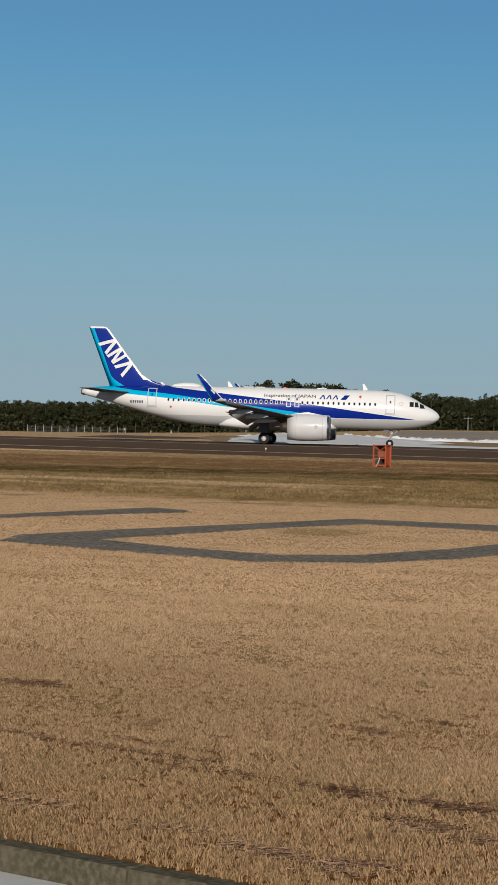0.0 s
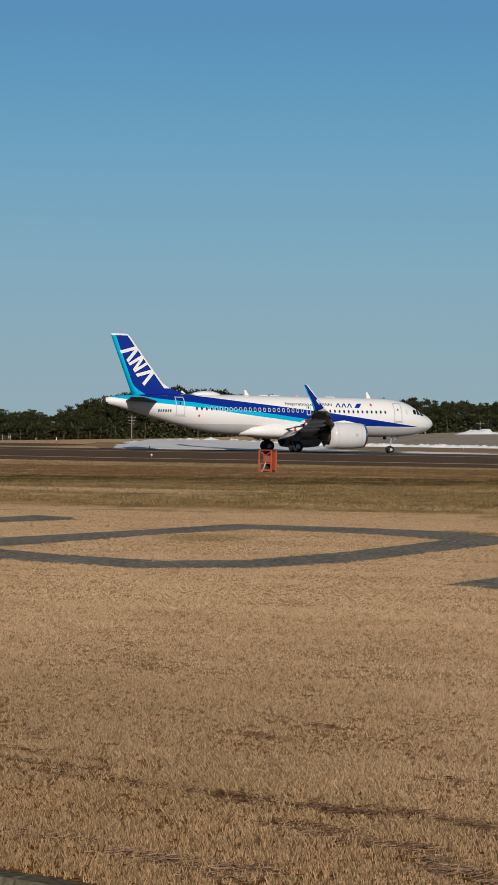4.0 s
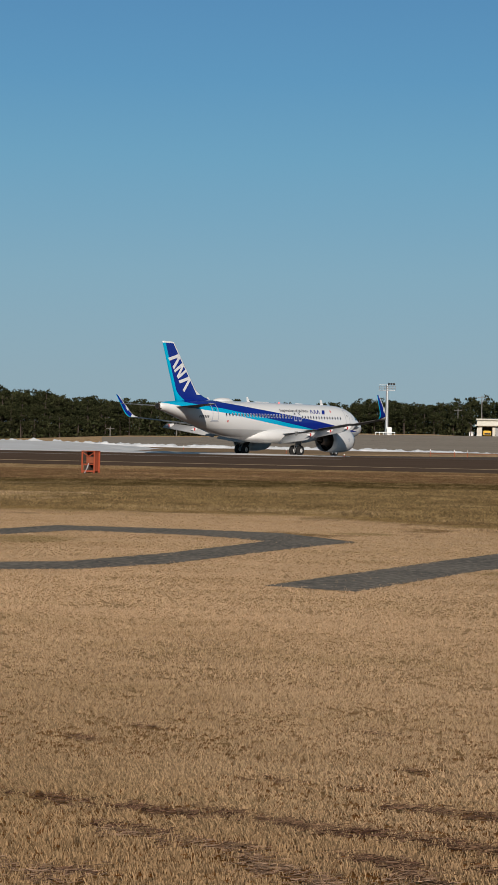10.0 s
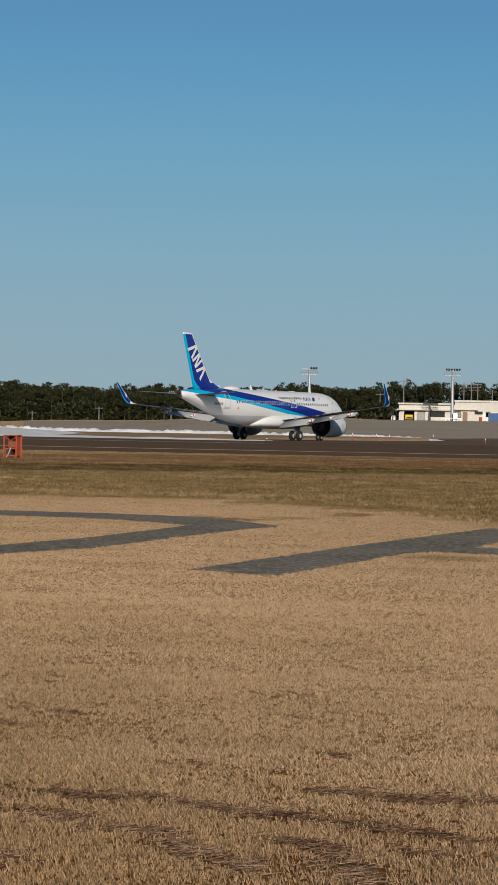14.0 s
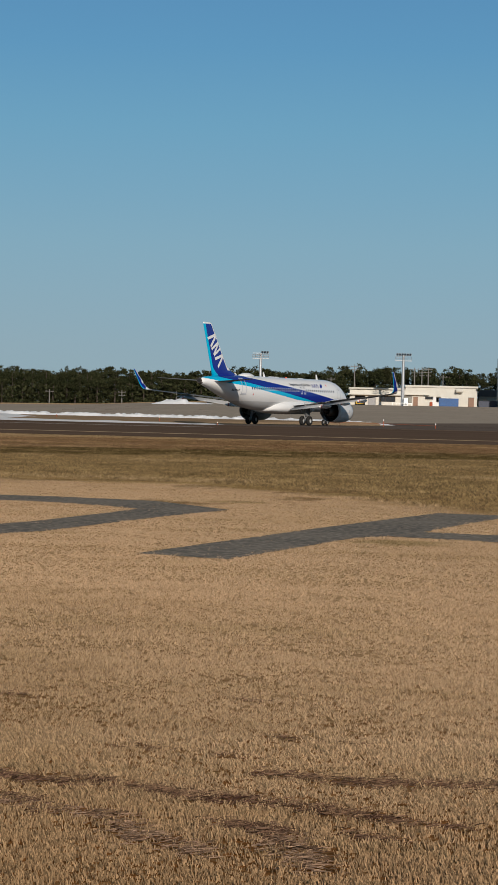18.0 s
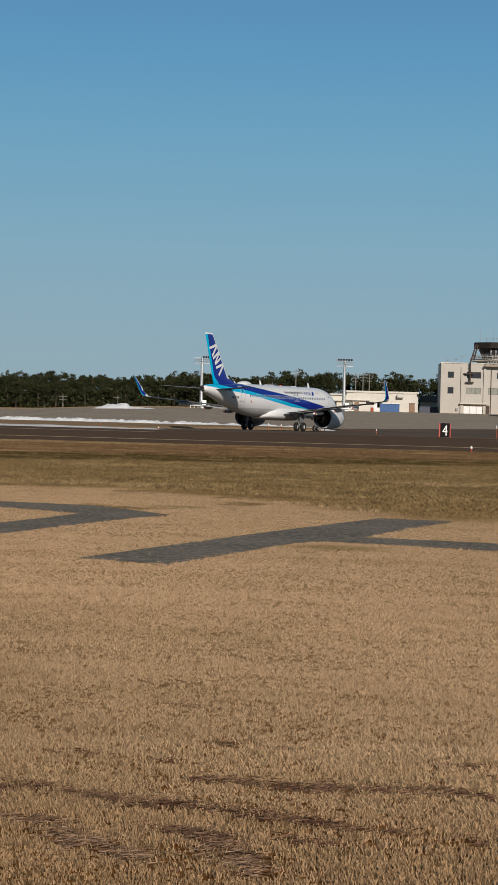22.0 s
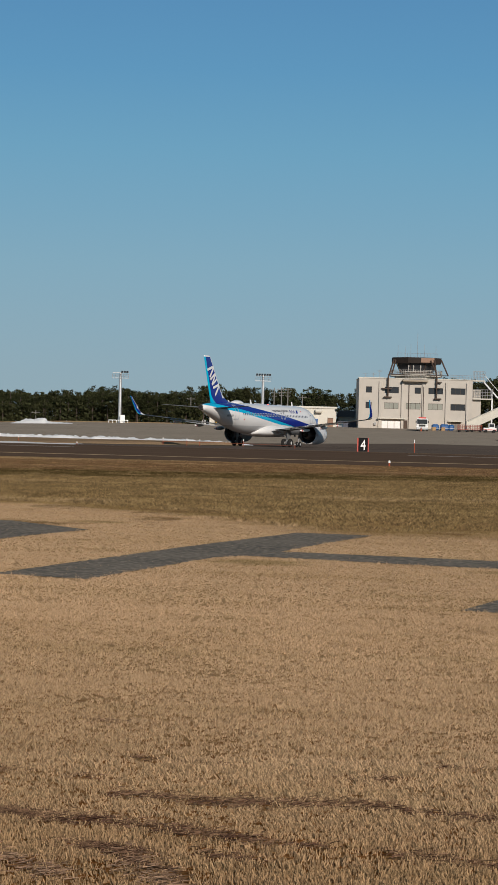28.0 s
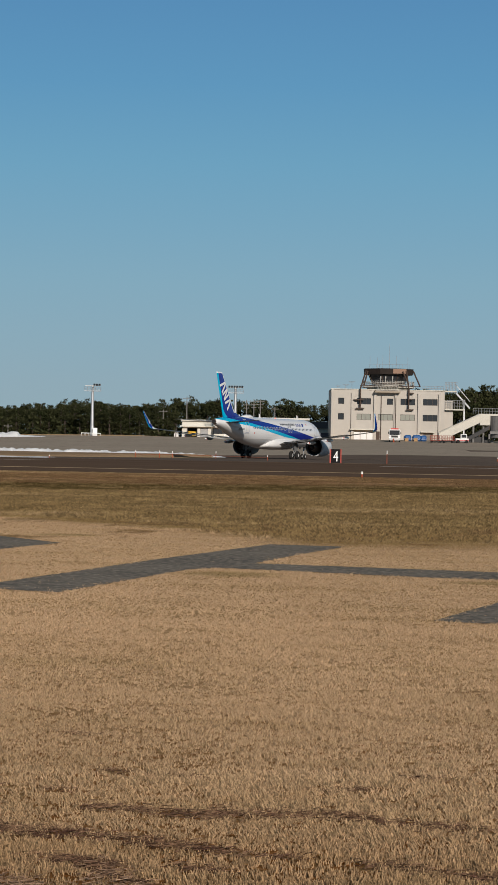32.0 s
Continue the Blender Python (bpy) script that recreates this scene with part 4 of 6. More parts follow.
for side in (-1, 1):
    rim, pane = window_piece(side, 0.15, PANE_RIM, 0.008, "window"), window_piece(side, 0.10, GLASS_DARK, 0.014, "window_pane")
    for i in range(41):
        x = -6.6 - 0.533 * i
        if abs(x + 14.6) < 0.45 or abs(x + 15.45) < 0.42:
            continue
        w = new("window", rim)
        w.parent = airliner
        dy = side * (skin(x, 4.33, 1).y - skin(-10, 4.33, 1).y)
        w.matrix_basis = pose(x, dy, 0)
        p = new("pane", pane)
        p.parent = w
    for x, z0, z1, w in ((-5.05, 3.38, 5.32, 0.96), (-29.65, 3.60, 5.48, 0.96), (-14.62, 3.86, 4.92, 0.50), (-15.46, 3.86, 4.92, 0.50)):
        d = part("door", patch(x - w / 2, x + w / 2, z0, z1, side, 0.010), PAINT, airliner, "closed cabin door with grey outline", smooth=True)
        part("outline", frame_patch(x - w / 2, x + w / 2, z0, z1, 0.085, side, 0.022), LINE_GREY if z0 < 3.6 else RIM_GREY, d)
        if w > 0.6:
            part("sill_plate", patch(x - w / 2 - 0.12, x + w / 2 + 0.12, z0 - 0.10, z0 - 0.04, side, 0.02, 2), LINE_GREY, d, "grey metal sill under the door")
        part("porthole", patch(x - 0.07, x + 0.07, (z0 + z1) / 2 + 0.15, (z0 + z1) / 2 + 0.38, side, 0.024, 2), GLASS_DARK, d)
    # cockpit panes
    for x0, x1, z0, z1, cut in ((-1.50, -2.06, 4.02, 4.50, 0.22), (-2.14, -2.58, 4.14, 4.64, 0.14), (-2.68, -3.10, 4.18, 4.66, 0.0)):
        bm = bmesh.new()
        grid = [[bm.verts.new(skin(x0 + (x1 - x0) * i / 4 - (cut * j / 4 if i == 0 else 0), z0 + (min(z1, hull(x0 + (x1 - x0) * i / 4)[1] - 0.12) - z0) * j / 4, side, 0.022)) for j in range(5)] for i in range(5)]
        for i in range(4):
            for j in range(4):
                bm.faces.new((grid[i][j], grid[i + 1][j], grid[i + 1][j + 1], grid[i][j + 1]))
        bmesh.ops.recalc_face_normals(bm, faces=bm.faces)
        part("cockpit_window", bm, GLASS_DARK, airliner)
    # small grey ring of marks behind the cockpit
    for k in range(5):
        a = 2 * math.pi * k / 5 + 0.3
        cx, cz = -3.95 + 0.17 * math.cos(a), 4.42 + 0.17 * math.sin(a)
        part("ring_mark", patch(cx - 0.05, cx + 0.05, cz - 0.05, cz + 0.05, side, 0.016, 2), LINE_GREY, airliner)
    # flag
    flag = part("flag", patch(-8.55, -7.75, 4.86, 5.30, side, 0.008), WHITE, airliner)
    bm = bmesh.new()
    bm.faces.new([bm.verts.new(skin(-8.15 + 0.13 * math.cos(2 * math.pi * i / 14), 5.08 + 0.13 * math.sin(2 * math.pi * i / 14), side, 0.014)) for i in range(14)])
    part("disc", bm, RED, flag, "red disc")
    # plain blue marks where a brand stands, and the slanted block beside them
    for k in range(3):
        bm = bmesh.new()
        x = -12.05 + 0.66 * k
        bm.faces.new([bm.verts.new(skin(x + u, z, side, 0.030)) for u, z in ((-0.28, 4.74), (-0.14, 4.74), (0.16, 5.16), (0.02, 5.16))])
        bm.faces.new([bm.verts.new(skin(x + u, z, side, 0.030)) for u, z in ((0.06, 5.16), (0.20, 5.16), (0.32, 4.74), (0.18, 4.74))])
        part("logo_mark", bm, BLUE, airliner)
    bm = bmesh.new()
    bm.faces.new([bm.verts.new(skin(x, z, side, 0.030)) for x, z in ((-10.15, 4.72), (-9.6, 4.72), (-9.2, 5.18), (-9.75, 5.18))])
    part("logo_mark", bm, BLUE, airliner)
    # registration, as plain bars
    for k in range(6):
        part("registration_bar", patch(-31.95 + 0.24 * k, -31.8 + 0.24 * k, 3.92, 4.18, side, 0.008, 2), LETTERING, airliner)
    part("access_mark", patch(-27.76, -27.56, 3.50, 3.70, side, 0.010, 2), RED, airliner)

# the words along the cabin, bent round the skin
for side in (-1, 1):
    for word, f0, f1 in (("Inspiration", 0.0, 0.505), ("of", 0.53, 0.63), ("JAPAN", 0.66, 1.0)):
        cu = bpy.data.curves.new("words", "FONT")
        cu.body, cu.size, cu.offset = word, 0.60, 0.008
        tmp = new("words", cu)
        bpy.context.view_layer.update()
        me = bpy.data.meshes.new_from_object(tmp.evaluated_get(bpy.context.evaluated_depsgraph_get()))
        bpy.data.objects.remove(tmp)
        wide = max(v.co.x for v in me.vertices)
        for v in me.vertices:
            s = 5.35 * (f0 + (f1 - f0) * v.co.x / wide)
            v.co = skin((-18.05 + s) if side < 0 else (-12.7 - s), 4.86 + v.co.y * 0.72, side, 0.028)
        me.materials.append(LETTERING)
        w = new("lettering", me)
        w.parent = airliner
        tagged(w, "dark grey painted word " + word)

WHEELS = []


def wheel(x, y, r, w):
    hub = new("wheel")
    hub.parent = airliner
    prof = [(0.42 * r, 0.40 * w), (0.50 * r, 0.5 * w), (0.86 * r, 0.5 * w), (0.97 * r, 0.34 * w), (r, 0.12 * w)]
    prof = prof + [(a, -b) for a, b in reversed(prof)]
    part("tyre", ring_loft([[(a * math.sin(t), b, a * math.cos(t)) for t in (2 * math.pi * i / 28 for i in range(28))] for a, b in prof + prof[:1]]), RUBBER, hub, smooth=True)
    part("rim", ring_loft([[(a * math.sin(t), b, a * math.cos(t)) for t in (2 * math.pi * i / 20 for i in range(20))] for a, b in ((0.05 * r, 0.42 * w), (0.22 * r, 0.40 * w), (0.32 * r, 0.25 * w), (0.44 * r, 0.42 * w), (0.44 * r, -0.42 * w), (0.32 * r, -0.25 * w), (0.22 * r, -0.40 * w), (0.05 * r, -0.42 * w))], cap0=True, cap1=True), RIM_DARK, hub, "grey wheel rim")
    bm = bmesh.new()
    for i in range(6):
        t = 2 * math.pi * i / 6
        for s in (-1, 1):
            rod(bm, (0.32 * r * math.sin(t), s * 0.22 * w, 0.32 * r * math.cos(t)), (0.32 * r * math.sin(t), s * 0.30 * w, 0.32 * r * math.cos(t)), 0.05 * r, None, 6)
    part("wheel_nuts", bm, BLACK, hub)
    hub.matrix_basis = pose(x, y, r)
    WHEELS.append((hub, x, y, r))


for side in (-1, 1):
    y = side * 3.795
    leg = part("main_gear_leg", rods(((-17.71, y, 0.45), (-17.71, y, 1.3), 0.11, 0.11, 14), ((-17.71, y, 1.2), (-17.71, y - side * 0.1, 2.7), 0.16, 0.16, 14), ((-17.71, y - 0.4, 0.58), (-17.71, y + 0.4, 0.58), 0.09, 0.09, 10)), STEEL, airliner)
    part("side_brace", rods(((-17.65, y - side * 0.02, 1.3), (-17.4, y - side * 1.7, 2.3), 0.07, 0.07, 8)), STEEL, leg)
    part("torque_link", rods(((-17.9, y, 0.7), (-18.12, y, 1.02), 0.04, 0.04, 6), ((-18.12, y, 1.02), (-17.9, y, 1.35), 0.04, 0.04, 6)), STEEL, leg)
    part("gear_door", boxes((-18.25, -17.25, y + side * 0.24, y + side * 0.29, 1.15, 2.55), bevel=0.02), GREY, airliner)
    wheel(-17.71, y - 0.465, 0.585, 0.42)
    wheel(-17.71, y + 0.465, 0.585, 0.42)
leg = part("nose_gear_leg", rods(((-5.07, 0, 0.3), (-5.0, 0, 1.1), 0.07, 0.07, 12), ((-5.0, 0, 1.0), (-4.9, 0, 1.9), 0.10, 0.10, 12), ((-5.07, -0.3, 0.38), (-5.07, 0.3, 0.38), 0.06, 0.06, 8)), STEEL, airliner)
part("drag_strut", rods(((-5.0, 0, 1.1), (-4.0, 0, 1.85), 0.05, 0.05, 8)), STEEL, leg)
part("taxi_light", rods(((-4.88, 0.12, 1.42), (-4.82, 0.12, 1.42), 0.1, 0.1, 12), ((-4.88, -0.12, 1.42), (-4.82, -0.12, 1.42), 0.1, 0.1, 12)), METAL, leg)
for side in (-1, 1):
    part("gear_door", boxes((-5.7, -5.2, side * 0.42 - 0.02, side * 0.42 + 0.02, 1.46, 1.75), bevel=0.01), GREY, airliner)
    wheel(-5.07, side * 0.25, 0.385, 0.22)


# ---- small things along the runway ----
ORANGE = material("faded_orange_paint", (0.42, 0.085, 0.035), 0.7, other=(0.30, 0.07, 0.035), scale=3, spec=0.2)
ORANGE_DARK = material("rusty_orange_panel", (0.32, 0.085, 0.04), 0.7, other=(0.20, 0.07, 0.04), scale=4, spec=0.2)
# dark colour stands in for the shadow inside the orange frame
BOX_INSIDE = material("dark_inner_shade", (0.045, 0.028, 0.022), 0.8, other=(0.07, 0.045, 0.035), scale=5)
SIGN_BLACK = material("black_sign_face", (0.010, 0.010, 0.011), 0.7, spec=0.1)
SIGN_WHITE = material("white_sign_paint", (0.85, 0.85, 0.83), 0.5)
SIGN_RED = material("red_sign_frame", (0.42, 0.06, 0.04), 0.5)
WOOD_POLE = material("grey_concrete_pole", (0.20, 0.19, 0.175), 0.85, other=(0.14, 0.135, 0.125), scale=1.5)
GALV = material("galvanised_steel", (0.48, 0.49, 0.50), 0.45, 0.6, other=(0.38, 0.39, 0.40), scale=2)

marker = thing("equipment_box", pose(-18.0, 84.0, 0, 0, 0, -12), "faded orange steel equipment frame standing on the grass", "equipment box")
for x in (-0.27, 0.27):
    for y in (-0.25, 0.25):
        part("post", boxes((x - 0.03, x + 0.03, y - 0.03, y + 0.03, -0.02, 0.92), bevel=0.006), ORANGE, marker)
part("top_panel", boxes((-0.30, 0.30, -0.29, 0.29, 0.90, 0.935), bevel=0.01), ORANGE, marker)
part("base_rail", boxes((-0.24, 0.24, -0.28, -0.22, 0.06, 0.13), (-0.24, 0.24, 0.22, 0.28, 0.06, 0.13), bevel=0.006), ORANGE, marker)
part("side_panel", boxes((0.235, 0.25, -0.22, 0.22, 0.10, 0.90)), ORANGE, marker)
part("back_panel", boxes((-0.24, 0.23, 0.20, 0.22, 0.10, 0.90)), BOX_INSIDE, marker, "back panel coloured dark for the shade inside the frame")
part("battery_case", boxes((-0.22, 0.0, -0.18, 0.15, 0.12, 0.34), bevel=0.015), BOX_INSIDE, marker)
part("cabinet", boxes((-0.12, 0.24, -0.20, 0.18, 0.42, 0.68), bevel=0.015), ORANGE_DARK, marker, "rusty orange inner cabinet")
part("shelf", boxes((-0.24, 0.23, -0.22, 0.2, 0.36, 0.40)), ORANGE, marker)
part("brace", rods(((-0.28, -0.25, 0.88), (0.02, -0.25, 0.70), 0.02, None, 6), ((0.28, -0.25, 0.88), (0.02, -0.25, 0.70), 0.02, None, 6)), ORANGE, marker)
part("cable", rods(((0.0, -0.2, 0.42), (-0.06, -0.24, 0.2), 0.025, None, 8), ((-0.06, -0.24, 0.2), (-0.16, -0.28, 0.0), 0.025, None, 8)), GALV, marker, "pale cable conduit")

sign = thing("distance_sign", pose(10.55, 226.0, 0.02), "black distance sign with a white 4 and red side panels", "sign")
part("face", boxes((-0.50, 0.50, -0.10, 0.10, 0.05, 1.52), bevel=0.02), SIGN_BLACK, sign)
part("side_panel", boxes((-0.66, -0.505, -0.12, 0.12, 0.0, 1.50), bevel=0.02), SIGN_RED, sign, "dark red side panel")
part("side_panel", boxes((0.505, 0.62, -0.12, 0.12, 0.0, 1.52), bevel=0.02), SIGN_RED, sign, "dark red side panel")
cu = bpy.data.curves.new("numeral", "FONT")
cu.body, cu.size, cu.extrude, cu.offset = "4", 1.62, 0.01, 0.0
tmp = new("numeral", cu)
bpy.context.view_layer.update()
me = bpy.data.meshes.new_from_object(tmp.evaluated_get(bpy.context.evaluated_depsgraph_get()))
bpy.data.objects.remove(tmp)
x0, x1 = min(v.co.x for v in me.vertices), max(v.co.x for v in me.vertices)
for v in me.vertices:
    v.co = Vector(((v.co.x - (x0 + x1) / 2) * 0.72, -0.115 - v.co.z, 0.20 + v.co.y))
me.materials.append(SIGN_WHITE)
numeral = new("numeral", me)
numeral.parent = sign


def edge_light(x, y, h, kind):
    """A stake light: white post with a lamp head, or an orange stake."""
    if kind == "stake":
        t = thing("marker_stake", pose(x, y, 0.0), "thin orange and white marker stake on the verge", "marker stake", "stakes along the verge")
        part("stake", rods(((0, 0, -0.05), (0, 0, h), 0.04, 0.035, 8)), ORANGE, t)
        part("cap", rods(((0, 0, h), (0, 0, h * 1.3 + 0.05), 0.045, 0.04, 8)), SIGN_WHITE, t, "white cap")
    else:
        t = thing("edge_light", pose(x, y, 0.0), "small white runway edge light on a short post", "edge light", "lights along the runway")
        part("post", rods(((0, 0, -0.02), (0, 0, h * 0.62), 0.045, 0.04, 8)), ORANGE, t)
        part("head", rods(((0, 0, h * 0.6), (0, 0, h * 0.82), 0.055, 0.065, 12)), SIGN_WHITE, t)
        part("lens", rods(((0, 0, h * 0.82), (0, 0, h), 0.055, 0.03, 12)), material("lamp_glass", (0.75, 0.72, 0.62), 0.15) if "lamp_glass" not in bpy.data.materials else bpy.data.materials["lamp_glass"], t)
    return t


for x, y, h in ((-36.6, 134.0, 0.26), (6.4, 107.5, 0.34), (-80, 134, 0.26)):
    edge_light(x, y, h, "light")
for x, y, h in ((-94.2, 292, 1.1), (-62, 226, 0.4), (-20.5, 227, 0.35)):
    edge_light(x, y, h, "light")
for x, y, h in ((-13.6, 277, 0.72), (-9.9, 263, 0.7), (-8.4, 267, 0.65), (-2.9, 272, 0.72), (-48, 285, 0.6), (-31, 262, 0.5), (3.6, 255, 0.45), (16.6, 233, 1.1), (41, 330, 0.55), (58, 335, 0.6), (-100, 300, 0.7), (-106, 305, 0.9)):
    edge_light(x, y, h, "stake")
rope = thing("marker_tape", pose(0, 0, 0), "orange tape strung low between stakes", "marker tape")
part("tape", rods(((-13.6, 277, 0.42), (-2.9, 272, 0.42), 0.025, None, 5), ((-2.9, 272, 0.42), (3.6, 266, 0.30), 0.025, None, 5)), ORANGE_DARK, rope)

# ---- perimeter fence at the foot of the wood ----
fence = thing("fence", pose(-180, 450, ground_z(-168, 450)), "grey chain-link perimeter fence with angled posts", "fence")
for i in range(13):
    part("post", rods(((2.0 * i, 0, -0.2), (2.0 * i, 0, 1.45), 0.06, None, 6), ((2.0 * i, 0, 1.45), (2.0 * i + 0.1, -0.3, 1.75), 0.05, None, 6)), GALV, fence)
for i in range(12):
    bm = bmesh.new()
    for k in range(5):
        rod(bm, (2.0 * i, 0, 0.1 + 0.33 * k), (2.0 * i + 2, 0, 0.1 + 0.33 * k), 0.009, None, 4)
    for k in range(8):
        rod(bm, (2.0 * i + 0.25 * k, 0, 0.05), (2.0 * i + 0.25 * k + 0.25, 0, 1.42), 0.008, None, 4)
    part("mesh_panel", bm, WOOD_POLE, fence)


def utility_pole(x, y, h, arms=2):
    t = thing("utility_pole", pose(x, y, ground_z(x, y)), "grey concrete utility pole with short crossarms", "utility pole", "poles before the wood")
    part("pole", rods(((0, 0, -0.3), (0, 0, h), 0.16, 0.10, 10)), WOOD_POLE, t)
    for k in range(arms):
        z = h - 0.5 - 0.75 * k
        part("crossarm", boxes((-1.0 + 0.2 * k, 1.0 - 0.2 * k, -0.06, 0.06, z - 0.06, z + 0.06)), WOOD_POLE, t)
        for dx in (-0.8, 0, 0.8):
            part("insulator", rods(((dx * (1 - 0.2 * k), 0, z + 0.05), (dx * (1 - 0.2 * k), 0, z + 0.22), 0.05, 0.04, 6)), WOOD_POLE, t)
    return t


for x, y, h, a in ((-129, 455, 5.6, 3), (-84, 488, 3.3, 1), (-66.8, 488, 3.0, 2), (-54, 489, 2.4, 1), (-100, 488, 2.2, 1), (-12.5, 499, 9.8, 2), (1.75, 496, 9.2, 3), (3.5, 497, 9.4, 3), (5.0, 496, 9.3, 3), (8.5, 497, 7.6, 1), (-18, 496, 6.5, 1)):
    utility_pole(x, y, h, a)

# ---- apron floodlight masts ----
for x in (-33.0, -0.9):
    g = ground_z(x, 470)
    t = thing("floodlight_mast", pose(x, 470, g), "tall grey apron mast carrying a row of floodlights", "floodlight mast", "masts on the apron")
    part("mast", rods(((0, 0, -0.2), (0, 0, 11.3), 0.42, 0.26, 14)), GALV, t)
    part("platform", boxes((-1.8, 1.8, -0.5, 0.5, 10.0, 10.12)), GALV, t)
    rail = bmesh.new()
    for z in (10.5, 10.95):
        for y in (-0.5, 0.5):
            rod(rail, (-1.8, y, z), (1.8, y, z), 0.035, None, 5)
    for i in range(7):
        for y in (-0.5, 0.5):
            rod(rail, (-1.8 + 0.6 * i, y, 10.1), (-1.8 + 0.6 * i, y, 10.95), 0.03, None, 5)
    part("railing", rail, GALV, t)
    part("lamp_bar", boxes((-1.75, 1.75, -0.1, 0.1, 11.2, 11.32)), GALV, t)
    for i in ((3, 4, 5) if x < -20 else range(6)):
        bm = boxes((-1.6 + 0.58 * i, -1.12 + 0.58 * i, -0.42, 0.08, 11.30, 11.72), bevel=0.05)
        part("floodlight", bm, STEEL, t)
        part("lamp_glass", boxes((-1.56 + 0.58 * i, -1.16 + 0.58 * i, -0.44, -0.425, 11.34, 11.68)), GLASS_DARK, t)
    c = thing("switch_cabinet", pose(x + 0.75, 469, g), "pale steel switch cabinet at a mast's foot", "cabinet")
    part("body", boxes((-0.5, 0.5, -0.4, 0.4, -0.1, 1.75), bevel=0.03), SIGN_WHITE, c)
    part("door", boxes((-0.44, 0.44, -0.43, -0.405, 0.1, 1.65)), SIGN_WHITE, c)
    b = thing("guard_rail", pose(x - 0.6, 468, ground_z(x, 468)), "low white guard rail round a mast's foot", "guard rail")
    for i in range(6):
        part("post", boxes((-1.7 + 0.85 * i, -1.6 + 0.85 * i, -0.05, 0.05, -0.1, 0.62)), SIGN_WHITE, b)
    part("rail", boxes((-1.75, 2.7, -0.06, 0.06, 0.55, 0.68)), SIGN_WHITE, b)

# ---- low service shed ----
CREAM = material("cream_render_wall", (0.56, 0.535, 0.47), 0.85, other=(0.48, 0.455, 0.40), scale=0.5, fine=(0.60, 0.57, 0.50), bump=0.01, bump_scale=20)
WALL = material("pale_beige_tile_wall", (0.47, 0.435, 0.39), 0.85, other=(0.40, 0.37, 0.33), scale=0.35, fine=(0.43, 0.40, 0.36), bump=0.006, bump_scale=12)
ROOF_DARK = material("dark_brown_roof", (0.045, 0.032, 0.028), 0.6, other=(0.07, 0.05, 0.04), scale=1.0)
BROWN = material("brown_steel", (0.05, 0.034, 0.027), 0.6, other=(0.075, 0.05, 0.038), scale=1.0, spec=0.2)
CAB_DARK = material("dark_cab_fascia", (0.022, 0.017, 0.015), 0.7, other=(0.034, 0.026, 0.022), scale=1.0, spec=0.1)
TAN = material("tan_fascia", (0.22, 0.12, 0.075), 0.6, other=(0.24, 0.14, 0.09), scale=1.0)
STEEL_PALE = material("weathered_white_steel", (0.46, 0.44, 0.41), 0.6, other=(0.36, 0.34, 0.31), scale=2)
WINDOW = material("dark_window_glass", (0.03, 0.032, 0.036), 0.08)
WINDOW_PALE = material("pale_window_glass", (0.30, 0.30, 0.26), 0.15, other=(0.24, 0.25, 0.22), scale=1.0)
TARP = material("blue_tarpaulin", (0.015, 0.10, 0.30), 0.5, other=(0.02, 0.07, 0.20), scale=2)
YELLOW_PAINT = material("yellow_vehicle_paint", (0.70, 0.42, 0.03), 0.4)
STEEL_WHITE = material("white_vehicle_paint", (0.74, 0.74, 0.73), 0.35, other=(0.66, 0.66, 0.66), scale=1)
SHED_WHITE = material("whitewashed_wall", (0.64, 0.62, 0.56), 0.85, other=(0.54, 0.52, 0.46), scale=0.6, fine=(0.58, 0.56, 0.50))
CRATE = material("tan_crate_board", (0.42, 0.26, 0.10), 0.8, other=(0.34, 0.2, 0.08), scale=3)
CART_RED = material("dull_red_cart_paint", (0.26, 0.05, 0.035), 0.7, other=(0.18, 0.045, 0.035), scale=3, spec=0.2)
INSIDE = material("dim_garage_wall", (0.12, 0.11, 0.10), 0.9)


def pane_row(t, name, x0, x1, y, z0, z1, n, mat, frame_mat=None):
    """A recessed window: pane, frame, mullions."""
    w = part(name, boxes((x0, x1, y - 0.03, y + 0.02, z0, z1)), mat, t)
    fr = [(x0 - 0.08, x1 + 0.08, y - 0.09, y - 0.032, z0 - 0.08, z0), (x0 - 0.08, x1 + 0.08, y - 0.09, y - 0.032, z1, z1 + 0.08), (x0 - 0.08, x0, y - 0.09, y - 0.032, z0, z1), (x1, x1 + 0.08, y - 0.09, y - 0.032, z0, z1)]
    part("frame", boxes(*fr), frame_mat or BROWN, w)
    for i in range(1, n):
        x = x0 + (x1 - x0) * i / n
        part("mullion", boxes((x - 0.035, x + 0.035, y - 0.08, y - 0.032, z0, z1)), frame_mat or BROWN, w)
    return w


g = 3.75
shed = thing("service_shed", pose(0, 0, g), "long low cream service shed with an open vehicle bay", "building")
part("floor", boxes((-13.3, 16.4, 490, 500, -0.5, 0.05)), CONCRETE, shed)
part("wall", boxes((-13.3, 16.4, 499.7, 500, 0, 4.2)), SHED_WHITE, shed)
part("wall", boxes((-13.3, -13.0, 490, 499.7, 0, 4.2)), SHED_WHITE, shed)
part("wall", boxes((16.1, 16.4, 490, 499.7, 0, 4.6)), SHED_WHITE, shed)
for x0, x1 in ((-13.0, -12.1), (-9.7, -9.0), (-7.2, -6.1), (-2.6, 1.55), (2.65, 16.1)):
    part("wall", boxes((x0, x1, 490, 490.3, 0, 2.35)), SHED_WHITE, shed)
